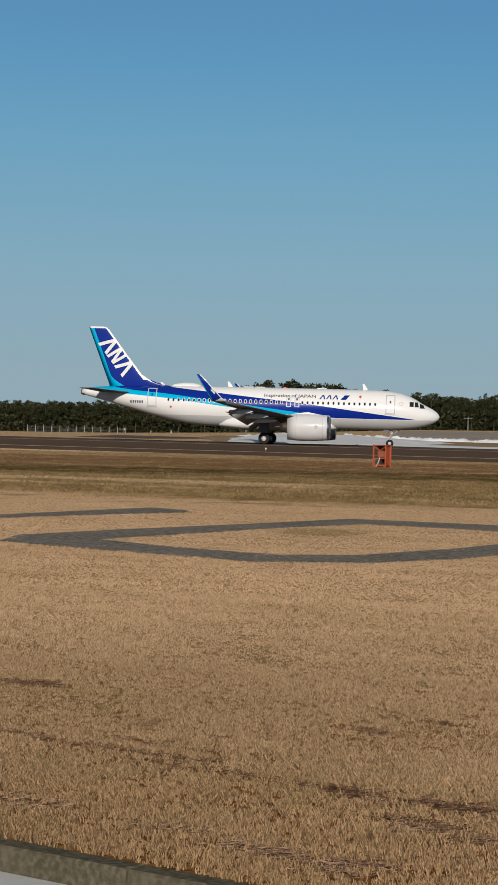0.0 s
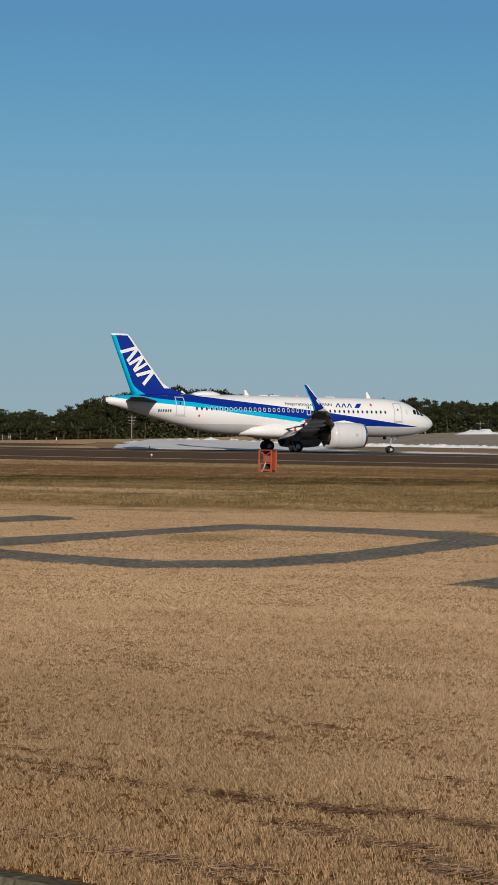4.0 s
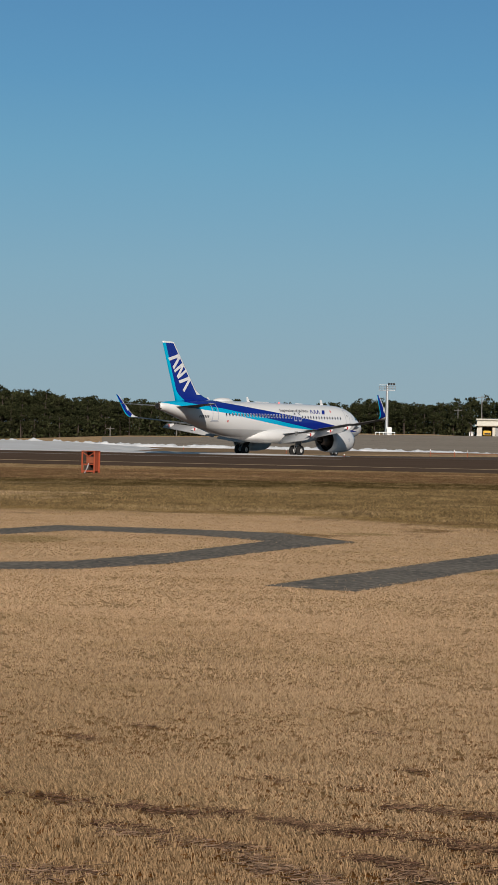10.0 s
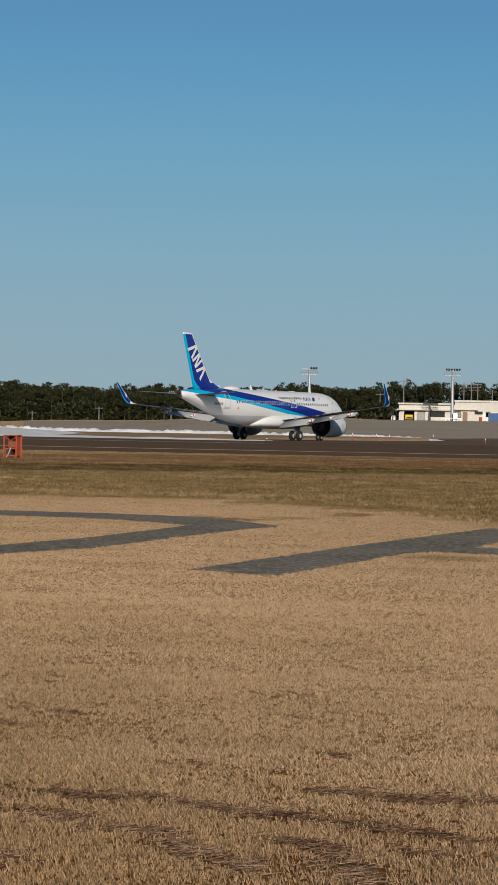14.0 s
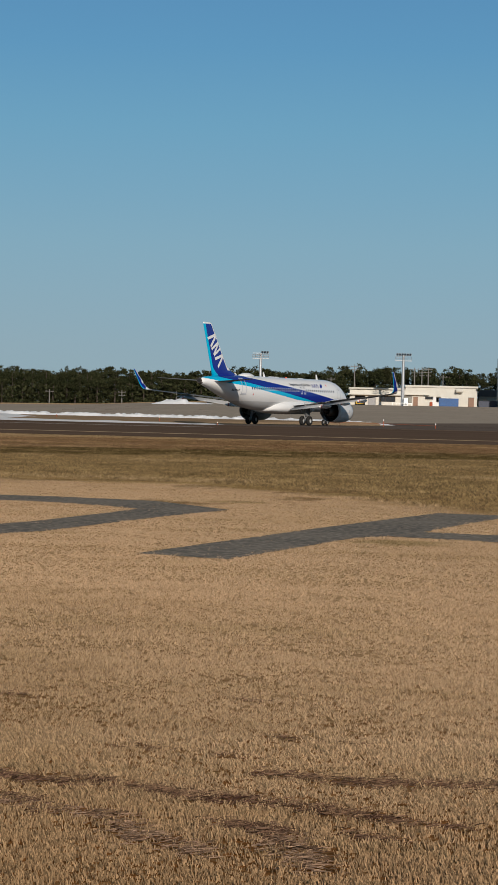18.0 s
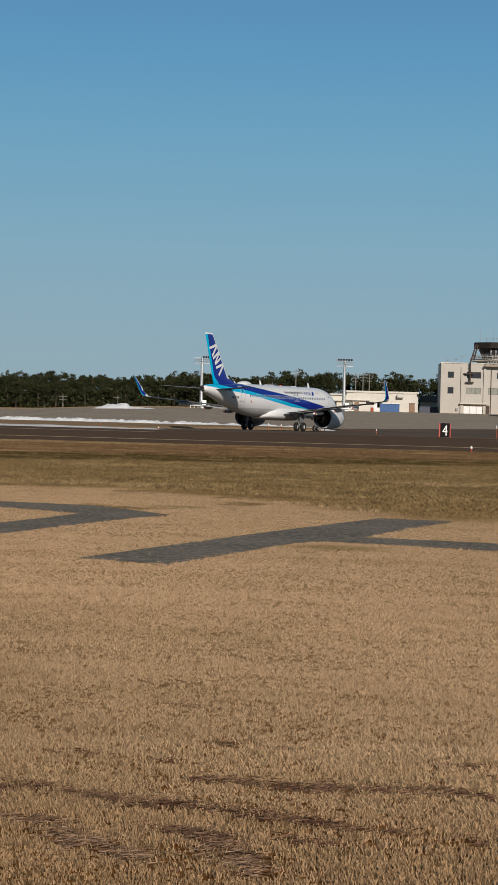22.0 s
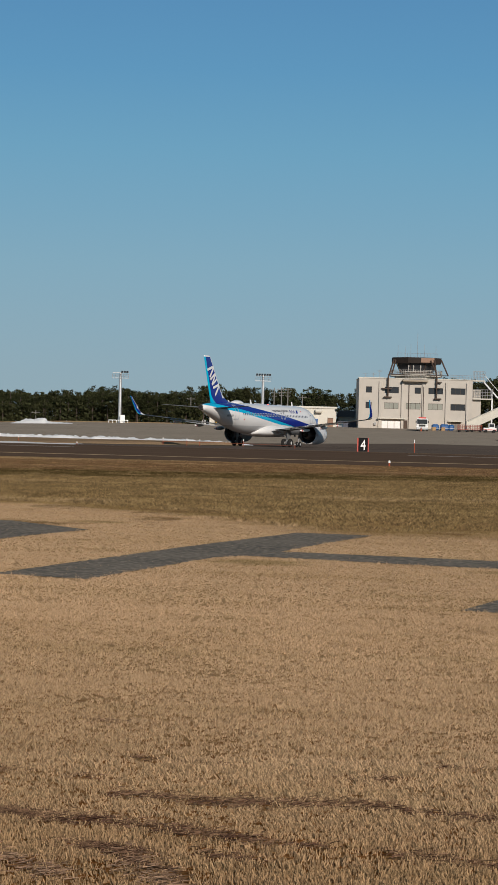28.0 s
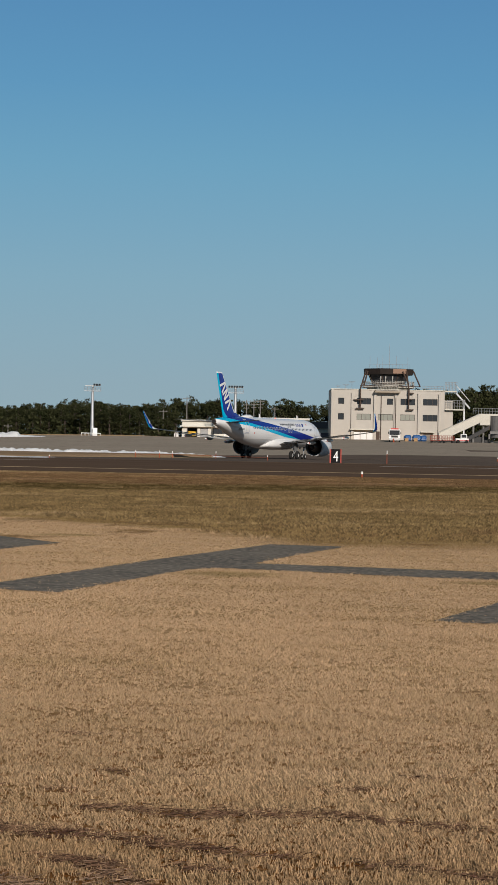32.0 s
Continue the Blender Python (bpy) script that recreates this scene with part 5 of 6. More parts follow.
part("wall", boxes((-13.0, 16.1, 490, 490.3, 2.35, 3.9)), SHED_WHITE, shed)
part("wall", boxes((-6.1, -2.6, 490, 490.3, 0, 1.0)), SHED_WHITE, shed)
part("roof", boxes((-13.8, -0.5, 489.4, 500.2, 3.9, 4.25), bevel=0.03), SHED_WHITE, shed)
part("roof", boxes((-0.4, 16.6, 489.7, 500.2, 4.6, 5.05), bevel=0.03), SHED_WHITE, shed)
part("upper_wall", boxes((-0.3, 16.4, 490, 490.3, 3.9, 4.6)), SHED_WHITE, shed)
part("canopy", boxes((-13.7, -0.5, 489.0, 489.98, 2.55, 2.85)), SHED_WHITE, shed)
part("canopy", boxes((-0.3, 5.2, 489.2, 489.98, 2.75, 2.95)), SHED_WHITE, shed)
part("bay_back", boxes((-12.1, -9.0, 495, 495.2, 0, 3.0)), INSIDE, shed)
pane_row(shed, "window", -6.0, -2.7, 490.1, 1.05, 2.25, 3, WINDOW)
pane_row(shed, "window", -0.7, 1.1, 489.98, 1.0, 2.35, 3, WINDOW_PALE)
pane_row(shed, "window", 4.4, 6.1, 489.98, 1.9, 2.4, 3, WINDOW)
pane_row(shed, "window", 7.0, 7.9, 489.98, 1.3, 2.4, 2, WINDOW_PALE)
part("door", boxes((-8.95, -7.25, 490.2, 490.28, 0, 2.3)), STEEL, shed, "grey shed door")
part("door", boxes((1.57, 2.63, 490.15, 490.25, 0, 2.3)), TAN, shed)
part("roof_tank", rods(((11.5, 489.0, 4.0), (13.0, 489.0, 4.0), 0.5, None, 16)), SHED_WHITE, shed, "white round tank on brackets")
for x in (6, 8.2, 10.4):
    part("shutter", boxes((x, x + 1.7, 489.95, 489.99, 0, 2.3)), STEEL_WHITE, shed)
truck = thing("yellow_cart", pose(-10.9, 492.5, g + 0.05), "yellow service cart parked in an open bay", "service cart")
part("body", boxes((-1.0, 1.0, -0.9, 1.6, 0.35, 1.45), bevel=0.08), YELLOW_PAINT, truck)
part("grille", boxes((-0.7, 0.7, -0.93, -0.902, 0.5, 0.9)), BLACK, truck)
for x in (-0.75, 0.75):
    part("wheel", rods(((x - 0.12, -0.5, 0.3), (x + 0.12, -0.5, 0.3), 0.3, None, 14)), RUBBER, truck)
    part("wheel", rods(((x - 0.12, 1.2, 0.3), (x + 0.12, 1.2, 0.3), 0.3, None, 14)), RUBBER, truck)
ut = thing("utility_box", pose(-14.6, 490, g), "small white utility box beside the shed", "cabinet")
part("body", boxes((-0.5, 0.5, -0.4, 0.4, -0.1, 1.2), bevel=0.04), STEEL_WHITE, ut)

# lower brown-roofed house, blue container, brown hut
house = thing("house", pose(18.9, 494, g), "low house with a dark brown pitched roof", "building")
part("wall", boxes((-1.9, 3.3, 0, 6, -0.3, 2.9)), CREAM, house)
bm = bmesh.new()
v = [bm.verts.new(p) for p in ((-2.3, -0.5, 2.8), (3.4, -0.5, 2.8), (3.4, 6.5, 2.8), (-2.3, 6.5, 2.8), (-1.7, 3, 4.4), (3.0, 3, 4.4))]
for f in ((0, 1, 5, 4), (2, 3, 4, 5), (0, 4, 3), (1, 2, 5), (0, 3, 2, 1)):
    bm.faces.new([v[i] for i in f])
part("roof", bm, ROOF_DARK, house)
for x0, x1, nm, mt, lab, h in ((7.4, 11.9, "container", TARP, "blue ribbed freight container on the apron edge", 1.85), (16.5, 20.7, "container", material("dark_navy_paint", (0.03, 0.04, 0.07), 0.5), "dark navy freight container by the wall", 1.4), (14.15, 15.4, "hut", TAN, "small brown wooden hut on the apron edge", 2.1)):
    t = thing(nm, pose(x0, 481, ground_z(x0, 481)), lab, nm)
    part("body", boxes((0, x1 - x0, 0, 2.2, 0, h), bevel=0.03), mt, t)
    for i in range(int((x1 - x0) / 0.35)):
        part("rib", boxes((0.1 + 0.35 * i, 0.25 + 0.35 * i, -0.06, -0.002, 0.1, h - 0.1)), mt, t)
    part("roof_edge", boxes((-0.05, x1 - x0 + 0.05, -0.1, 2.25, h, h + 0.1)), mt if nm == "container" else ROOF_DARK, t)
drum = thing("barrel", pose(5.6, 479, ground_z(5, 479)), "orange-red barrel by the shed", "barrel")
part("body", rods(((0, 0, 0), (0, 0, 1.0), 0.36, 0.36, 14)), ORANGE, drum)

# ---- the control building ----
B0, B1, BY, BZ, BT = 20.85, 49.7, 474.0, 3.55, 15.3
ctl = thing("control_building", pose(0, 0, 0), "three-storey pale beige control building with a glazed tower cab", "building")
part("wall", boxes((B0, 46.6, BY + 0.3, BY + 14, BZ - 0.4, BT - 0.25)), WALL, ctl)
part("side_wing", boxes((46.6, 48.7, BY + 1.5, BY + 12, BZ - 0.4, 13.2)), WALL, ctl)
OPEN = [(22.45, 23.8, 12.0, 13.4, 1, 0), (22.45, 23.8, 8.45, 9.9, 1, 0), (26.7, 29.9, 12.0, 13.4, 3, 0), (26.7, 29.9, 8.45, 9.85, 3, 1), (33.5, 34.9, 12.0, 13.4, 1, 0), (31.6, 34.9, 8.45, 9.85, 3, 1),
        (36.6, 39.9, 12.0, 13.4, 3, 0), (36.6, 39.9, 8.45, 9.85, 3, 1), (41.7, 45.0, 12.0, 13.45, 3, 0), (41.7, 45.0, 8.4, 9.85, 3, 0)]
# front leaf of the wall, pierced by the windows
cuts_x = sorted({B0, 46.6} | {o[0] for o in OPEN} | {o[1] for o in OPEN})
cuts_z = sorted({BZ - 0.4, BT} | {o[2] for o in OPEN} | {o[3] for o in OPEN})
bm = bmesh.new()
knot = {(x, z): bm.verts.new((x, BY, z)) for x in cuts_x for z in cuts_z}
for xa, xb in zip(cuts_x, cuts_x[1:]):
    for za, zb in zip(cuts_z, cuts_z[1:]):
        if not any(o[0] - 1e-3 < (xa + xb) / 2 < o[1] + 1e-3 and o[2] - 1e-3 < (za + zb) / 2 < o[3] + 1e-3 for o in OPEN):
            bm.faces.new([knot[p] for p in ((xa, za), (xb, za), (xb, zb), (xa, zb))])
bmesh.ops.delete(bm, geom=[v for v in bm.verts if not v.link_faces], context="VERTS")
back = bmesh.ops.extrude_face_region(bm, geom=list(bm.faces))
for v in back["geom"]:
    if isinstance(v, bmesh.types.BMVert):
        v.co.y += 0.298
bmesh.ops.recalc_face_normals(bm, faces=bm.faces)
part("front_wall", bm, WALL, ctl)
for x0, x1, z0, z1, n, pale in OPEN:
    pane_row(ctl, "window", x0 + 0.06, x1 - 0.06, BY + 0.24, z0 + 0.06, z1 - 0.06, n, WINDOW_PALE if pale else WINDOW)
for x, w, z1 in ((20.85, 0.55, BT), (25.4, 0.7, 14.6), (30.5, 0.6, 14.6), (35.2, 0.65, 14.9), (40.5, 0.6, 14.7), (45.2, 0.45, 14.6)):
    part("pilaster", boxes((x, x + w, BY - 0.45, BY - 0.003, BZ - 0.4, z1), bevel=0.03), WALL, ctl)
part("parapet", boxes((B0 - 0.15, 46.7, BY - 0.2, BY + 0.5, BT, BT + 0.18)), CREAM, ctl)
part("roof", boxes((B0, 46.6, BY + 0.5, BY + 14, BT - 0.25, BT + 0.05)), CONCRETE, ctl)
for x0, x1, z in ((25.2, 31.4, 6.15), (41.2, 44.4, 5.85)):
    part("canopy", boxes((x0, x1, BY - 1.3, BY - 0.003, z, z + 0.22)), CREAM, ctl)
for i in range(3):
    part("shutter_door", boxes((26.2 + 1.45 * i, 27.5 + 1.45 * i, BY - 0.03, BY - 0.004, BZ, 5.7)), STEEL_WHITE, ctl)
part("door", boxes((41.9, 44.0, BY - 0.03, BY - 0.004, BZ, 5.75)), material("grey_brown_door", (0.17, 0.145, 0.12), 0.6, other=(0.13, 0.11, 0.09), scale=2), ctl, "grey-brown double door")
part("door", boxes((31.0, 32.0, BY - 0.03, BY - 0.004, BZ, 5.9)), BROWN, ctl)
part("drainpipe", rods(((32.2, BY - 0.12, BZ), (32.2, BY - 0.12, 14.0), 0.09, None, 8)), BROWN, ctl)
part("drainpipe", rods(((35.5, BY - 0.55, BZ), (35.5, BY - 0.55, 13.6), 0.07, None, 8)), BROWN, ctl)
part("vent_box", boxes((24.4, 24.9, BY - 0.4, BY - 0.003, 4.6, 5.2)), STEEL, ctl)
# tower: slab, balcony, cab, frames
TX, TY = 34.1, BY + 5.0


def octo(r, z, k=1.0):
    return [(TX + r * math.cos(math.pi / 8 + i * math.pi / 4), TY + k * r * math.sin(math.pi / 8 + i * math.pi / 4), z) for i in range(8)]


part("tower_base", ring_loft([octo(5.2, BT), octo(5.2, 16.0)], cap1=True), CREAM, ctl)
part("overhang", boxes((30.6, 36.4, BY - 1.9, BY + 1.0, 14.7, 15.05)), CONCRETE, ctl)
part("balcony", ring_loft([octo(6.3, 15.95), octo(6.3, 16.2)], cap0=True, cap1=True), CREAM, ctl)
rail = bmesh.new()
o = octo(6.2, 16.2)
for a, b in zip(o, o[1:] + o[:1]):
    a, b = Vector(a), Vector(b)
    for z in (0.45, 0.85, 1.15):
        rod(rail, a + Vector((0, 0, z)), b + Vector((0, 0, z)), 0.05, None, 5)
    for i in range(9):
        q = a.lerp(b, i / 8)
        rod(rail, q, q + Vector((0, 0, 1.15)), 0.04, None, 5)
part("balcony_railing", rail, STEEL_PALE, ctl, "pale balcony railing")
lattice = bmesh.new()
for i in range(8):
    x = 31.0 + 0.62 * i
    rod(lattice, (x, BY - 1.85, 15.1), (x + 0.62, BY - 1.85, 16.4), 0.045, None, 5)
    rod(lattice, (x + 0.62, BY - 1.85, 15.1), (x, BY - 1.85, 16.4), 0.045, None, 5)
for z in (15.1, 16.4, 16.9):
    rod(lattice, (31.0, BY - 1.85, z), (36.0, BY - 1.85, z), 0.05, None, 5)
part("lattice_panel", lattice, STEEL_PALE, ctl, "pale steel lattice panel")
part("cab_core", ring_loft([octo(3.3, 16.2), octo(3.5, 17.3)], cap1=True), CREAM, ctl)
lo, hi = octo(3.9, 17.0), octo(5.0, 19.4)
for i in range(8):
    bm = bmesh.new()
    q = [Vector(p) for p in (lo[i], lo[(i + 1) % 8], hi[(i + 1) % 8], hi[i])]
    mid = sum(q, Vector()) / 4
    bm.faces.new([bm.verts.new(mid + (p - mid) * 0.96) for p in q])
    part("cab_pane", bm, WINDOW, ctl, "dark sloping cab window")
    part("cab_mullion", rods((q[0], q[3], 0.10, None, 6)), BROWN, ctl)
part("cab_floor", ring_loft([octo(4.0, 16.7), octo(4.0, 17.0)], cap0=True, cap1=True), BROWN, ctl)
part("cab_ceiling", ring_loft([octo(5.1, 19.35), octo(5.1, 19.45)], cap0=True, cap1=True), BROWN, ctl)
part("cab_fascia", ring_loft([octo(5.95, 18.95), octo(6.0, 20.25)], cap0=True, cap1=True), CAB_DARK, ctl, "dark brown roof fascia")
part("tower_beam", rods(((27.3, BY - 0.85, 16.2), (41.0, BY - 0.85, 16.2), 0.09, None, 6)), BROWN, ctl)
part("fascia_panel", boxes((34.75, 37.75, TY - 5.62, TY - 5.555, 19.1, 20.15)), TAN, ctl, "sunlit tan fascia panel")
for (xa, za), (xb, zb) in (((28.6, 19.7), (27.4, 15.6)), ((27.4, 15.6), (27.4, 10.9)), ((37.75, 19.7), (38.38, 15.4)), ((38.38, 15.4), (38.36, 10.9)), ((39.3, 19.7), (40.9, 16.2)), ((36.9, 19.6), (38.3, 16.6)), ((29.0, 19.6), (28.2, 16.4))):
    part("tower_leg", rods(((xa, BY - 0.85, za), (xb, BY - 0.85, zb), 0.17, None, 8)), BROWN, ctl, "dark brown steel tower leg")
for xa, xb, z in ((25.9, 28.3, 13.0), (26.5, 28.3, 11.1), (38.2, 39.5, 14.7), (38.2, 39.3, 13.3), (37.9, 39.5, 10.95)):
    part("leg_bracket", boxes((xa, xb, BY - 1.1, BY - 0.1, z - 0.11, z + 0.11)), BROWN, ctl)
part("roof_railing", rods(*[((29.5 + 0.75 * i, TY - 4, 20.35), (29.5 + 0.75 * i, TY - 4, 21.2), 0.03, None, 5) for i in range(13)], ((29.5, TY - 4, 21.2), (38.5, TY - 4, 21.2), 0.03, None, 5)), GALV, ctl)
for x, h in ((29.6, 2.6), (31.3, 2.4), (32.5, 2.9), (34.0, 5.6), (35.6, 2.9), (38.2, 2.7)):
    part("aerial", rods(((x, TY - 3.5, 20.3), (x, TY - 3.5, 20.35 + h), 0.06 if h > 5 else 0.04, 0.03, 6)), GALV, ctl)
for x, h in ((22.4, 1.1), (24.2, 1.3), (25.6, 2.0)):
    part("roof_aerial", rods(((x, BY + 2, BT), (x, BY + 2, BT + h), 0.05, None, 6), ((x - 0.7, BY + 2, BT + h - 0.1), (x + 0.7, BY + 2, BT + h - 0.1), 0.035, None, 5), ((x - 0.45, BY + 2, BT + h - 0.4), (x + 0.45, BY + 2, BT + h - 0.4), 0.03, None, 5)), GALV, ctl)
for i, x in enumerate((31.9, 33.0, 34.6)):
    part("signal_lamp", rods(((x, BY - 1.5, 16.9), (x, BY - 1.5, 18.0), 0.08, 0.08, 8), ((x, BY - 1.5, 17.9), (x, BY - 1.5, 18.4), 0.15, 0.12, 10)), STEEL_PALE, ctl)
# roof rail and outside stair at the right end
bm = bmesh.new()
for z in (BT + 0.6, BT + 1.1):
    rod(bm, (41.5, BY + 0.6, z), (46.5, BY + 0.6, z), 0.04, None, 5)
for i in range(8):
    rod(bm, (41.5 + 0.7 * i, BY + 0.6, BT), (41.5 + 0.7 * i, BY + 0.6, BT + 1.1), 0.035, None, 5)
part("roof_rail", bm, GALV, ctl)
for k, (z, x0, x1) in enumerate(((15.4, 46.7, 49.4), (11.3, 46.7, 51.2))):
    part("stair_landing", boxes((x0, x1, BY + 0.3, BY + 3, z - 0.25, z)), CREAM, ctl)
    bm = bmesh.new()
    for i in range(9):
        rod(bm, (x0 + (x1 - x0) * i / 8, BY + 0.4, z), (x0 + (x1 - x0) * i / 8, BY + 0.4, z + 2.0), 0.05, None, 5)
    for zz in (0.7, 1.4, 2.0):
        rod(bm, (x0, BY + 0.4, z + zz), (x1, BY + 0.4, z + zz), 0.05, None, 5)
    part("stair_railing", bm, STEEL, ctl, "grey steel stair railing")
part("stair_flight", rods(((49.0, BY + 1.2, 15.3), (52.5, BY + 1.2, 11.5), 0.22, None, 6), ((49.0, BY + 0.6, 17.0), (52.5, BY + 0.6, 13.0), 0.08, None, 6)), GALV, ctl)
part("stair_post", boxes((51.0, 51.3, BY + 0.6, BY + 0.9, BZ, 13.4)), GALV, ctl)

# ---- apron vehicles and steps ----
g = ground_z(33, 452)
lorry = thing("lorry", pose(33.75, 452, g, 0, 0, -4.2), "white cab-over lorry parked facing the runway", "lorry")
part("cab", boxes((-1.22, 1.22, -3.0, -1.3, 0.55, 2.7), bevel=0.12), STEEL_WHITE, lorry)
part("windscreen", boxes((-1.08, 1.08, -3.02, -3.003, 1.5, 2.5)), WINDOW, lorry)
part("bumper", boxes((-1.22, 1.22, -3.12, -3.0, 0.35, 0.75), bevel=0.03), GALV, lorry)
part("grille", boxes((-0.7, 0.7, -3.03, -3.003, 0.95, 1.4)), BLACK, lorry)
part("cargo_body", boxes((-1.2, 1.2, -1.15, 4.2, 0.9, 2.55), bevel=0.04), STEEL_WHITE, lorry)
part("red_roof_board", boxes((-0.8, 0.8, -2.7, -2.4, 2.7, 2.95)), RED, lorry)
for x in (-1.08, 1.08):
    part("headlamp", boxes((x - 0.16, x + 0.16, -3.04, -3.003, 0.85, 1.05)), SIGN_WHITE, lorry)
    part("mirror", boxes((x * 1.22 - 0.1, x * 1.22 + 0.1, -3.0, -2.9, 1.7, 2.2)), BLACK, lorry)
    for y in (-2.3, 2.8):
        part("wheel", rods(((x - 0.14, y, 0.45), (x + 0.14, y, 0.45), 0.45, None, 18)), RUBBER, lorry)
cone = thing("traffic_cone", pose(33.3, 448.4, ground_z(33, 448)), "small orange and white traffic cone", "traffic cone")
part("cone", rods(((0, 0, 0.04), (0, 0, 0.9), 0.22, 0.05, 12)), ORANGE, cone)
part("foot", boxes((-0.28, 0.28, -0.28, 0.28, 0, 0.05)), BLACK, cone)
for x, w in ((37.3, 1.6), (39.3, 1.9), (40.8, 1.3)):
    t = thing("covered_cargo", pose(x, 461, ground_z(x, 461)), "cargo under a blue tarpaulin on the apron", "covered cargo", "covered cargo")
    bm = boxes((-w / 2, w / 2, -0.9, 0.9, -0.03, 1.35 + 0.1 * (w - 1.5)), bevel=0.3)
    part("tarpaulin", bm, TARP, t)
    part("rope", rods(((-w / 2 - 0.02, -0.93, 0.5), (w / 2 + 0.02, -0.93, 0.5), 0.03, None, 5)), SIGN_WHITE, t)
for x in (36.9, 38.9):
    t = thing("crate", pose(x, 459, ground_z(x, 459)), "tan wooden crate before covered cargo", "crate")
    part("body", boxes((-0.4, 0.4, -0.4, 0.4, -0.03, 0.75), bevel=0.02), CRATE, t)
    for z in (0.25, 0.7):
        part("batten", boxes((-0.41, 0.41, -0.43, -0.402, z - 0.18, z - 0.08)), TAN, t)
for k, x in enumerate((42.6, 45.3)):
    t = thing("baggage_cart", pose(x, 451, ground_z(x, 451)), "red-railed baggage cart on small wheels", "baggage cart", "carts on the apron")
    part("deck", boxes((-1.25, 1.25, -0.7, 0.7, 0.45, 0.58), bevel=0.02), CART_RED, t)
    bm = bmesh.new()
    for i in range(6):
        for y in (-0.68, 0.68):
            rod(bm, (-1.2 + 0.48 * i, y, 0.55), (-1.2 + 0.48 * i, y, 1.55), 0.04, None, 5)
    for z in (0.9, 1.25, 1.55):
        for y in (-0.68, 0.68):
            rod(bm, (-1.2, y, z), (1.2, y, z), 0.04, None, 5)
    part("rail", bm, CART_RED, t)
    for dx in (-0.85, 0.85):
        for y in (-0.55, 0.55):
            part("wheel", rods(((dx, y - 0.08, 0.22), (dx, y + 0.08, 0.22), 0.24, None, 12)), RUBBER, t)
tug = thing("tow_tractor", pose(48.2, 450.5, ground_z(48, 450)), "small white tow tractor with red trim", "tow tractor")
part("body", boxes((-1.4, 1.4, -0.75, 0.75, 0.4, 1.05), bevel=0.08), STEEL_WHITE, tug)
part("cab", boxes((-0.3, 1.0, -0.65, 0.65, 1.0, 2.0), bevel=0.08), STEEL_WHITE, tug)
part("window", boxes((-0.15, 0.85, -0.67, -0.652, 1.2, 1.85)), WINDOW, tug)
part("stripe", boxes((-1.38, 1.38, -0.765, -0.752, 0.55, 0.72)), RED, tug)
for dx in (-0.9, 0.9):
    for y in (-0.68, 0.68):
        part("wheel", rods(((dx, y - 0.1, 0.36), (dx, y + 0.1, 0.36), 0.36, None, 16)), RUBBER, tug)
bridge = thing("boarding_bridge", pose(0, 0, 0), "cream passenger boarding ramp rising to a grey rotunda", "boarding bridge")


def slope_box(x0, z0, x1, z1, h, y0, y1):
    bm = bmesh.new()
    v = [bm.verts.new(p) for y in (y0, y1) for p in ((x0, y, z0), (x1, y, z1), (x1, y, z1 + h), (x0, y, z0 + h))]
    for f in ((0, 1, 2, 3), (7, 6, 5, 4), (0, 4, 5, 1), (1, 5, 6, 2), (2, 6, 7, 3), (3, 7, 4, 0)):
        bm.faces.new([v[i] for i in f])
    bmesh.ops.recalc_face_normals(bm, faces=bm.faces)
    return bm


gb = ground_z(50, 455)
RIB_GREY = material("dull_grey_corrugation", (0.16, 0.155, 0.15), 0.6, other=(0.11, 0.105, 0.10), scale=2)
part("ramp", slope_box(43.6, gb + 0.1, 52.5, 8.0, 1.85, 455, 457.5), CREAM, bridge)
part("ramp_edge", slope_box(43.5, gb + 1.95, 52.5, 9.85, 0.17, 454.8, 457.7), CREAM, bridge)
part("upper_tunnel", boxes((52.5, 60, 454.9, 458, 7.5, 10.0), bevel=0.05), CREAM, bridge)
part("rotunda", rods(((56.9, 455, gb + 1.2), (56.9, 455, 9.6), 2.1, 2.1, 20)), RIB_GREY, bridge, "ribbed grey rotunda")
# black slab and block added in place of the shade under the ramp
part("shade_slab", slope_box(49.6, gb + 0.1, 54.6, 6.6, 0.9, 455.2, 457.3), BLACK, bridge, "black slab standing in for the ramp's shaded underside")
part("shade_block", boxes((50.4, 54.4, 456.2, 457.4, gb - 0.1, 5.0), bevel=0.05), BLACK, bridge, "black block standing in for the shade under the ramp")
for x in (51.2, 53.4, 55.4, 58):
    part("leg", boxes((x - 0.18, x + 0.18, 455.6, 456.0, gb - 0.2, 7.4)), RIB_GREY, bridge)
part("railing", rods(*[((51.0 + 0.6 * i, 455, 10.0), (51.0 + 0.6 * i, 455, 11.2), 0.04, None, 5) for i in range(14)], ((51, 455, 11.2), (58.8, 455, 11.2), 0.04, None, 5), ((51, 455, 10.6), (58.8, 455, 10.6), 0.04, None, 5)), GALV, bridge)
part("drive_frame", boxes((54.2, 54.5, 452.8, 453.2, gb, 6.2), (57.0, 57.3, 452.8, 453.2, gb, 6.2), (54.2, 57.3, 452.8, 453.2, 5.6, 6.2)), RIB_GREY, bridge)
for x in (54.4, 57.2):
    part("wheel", rods(((x - 0.15, 453, gb + 0.45), (x + 0.15, 453, gb + 0.45), 0.5, None, 16)), RUBBER, bridge)


# ---- pine wood behind the airfield ----
NEEDLES = material("dark_pine_needles", (0.024, 0.031, 0.014), 0.8, other=(0.050, 0.050, 0.024), scale=0.22, island=0.65, spec=0.0)
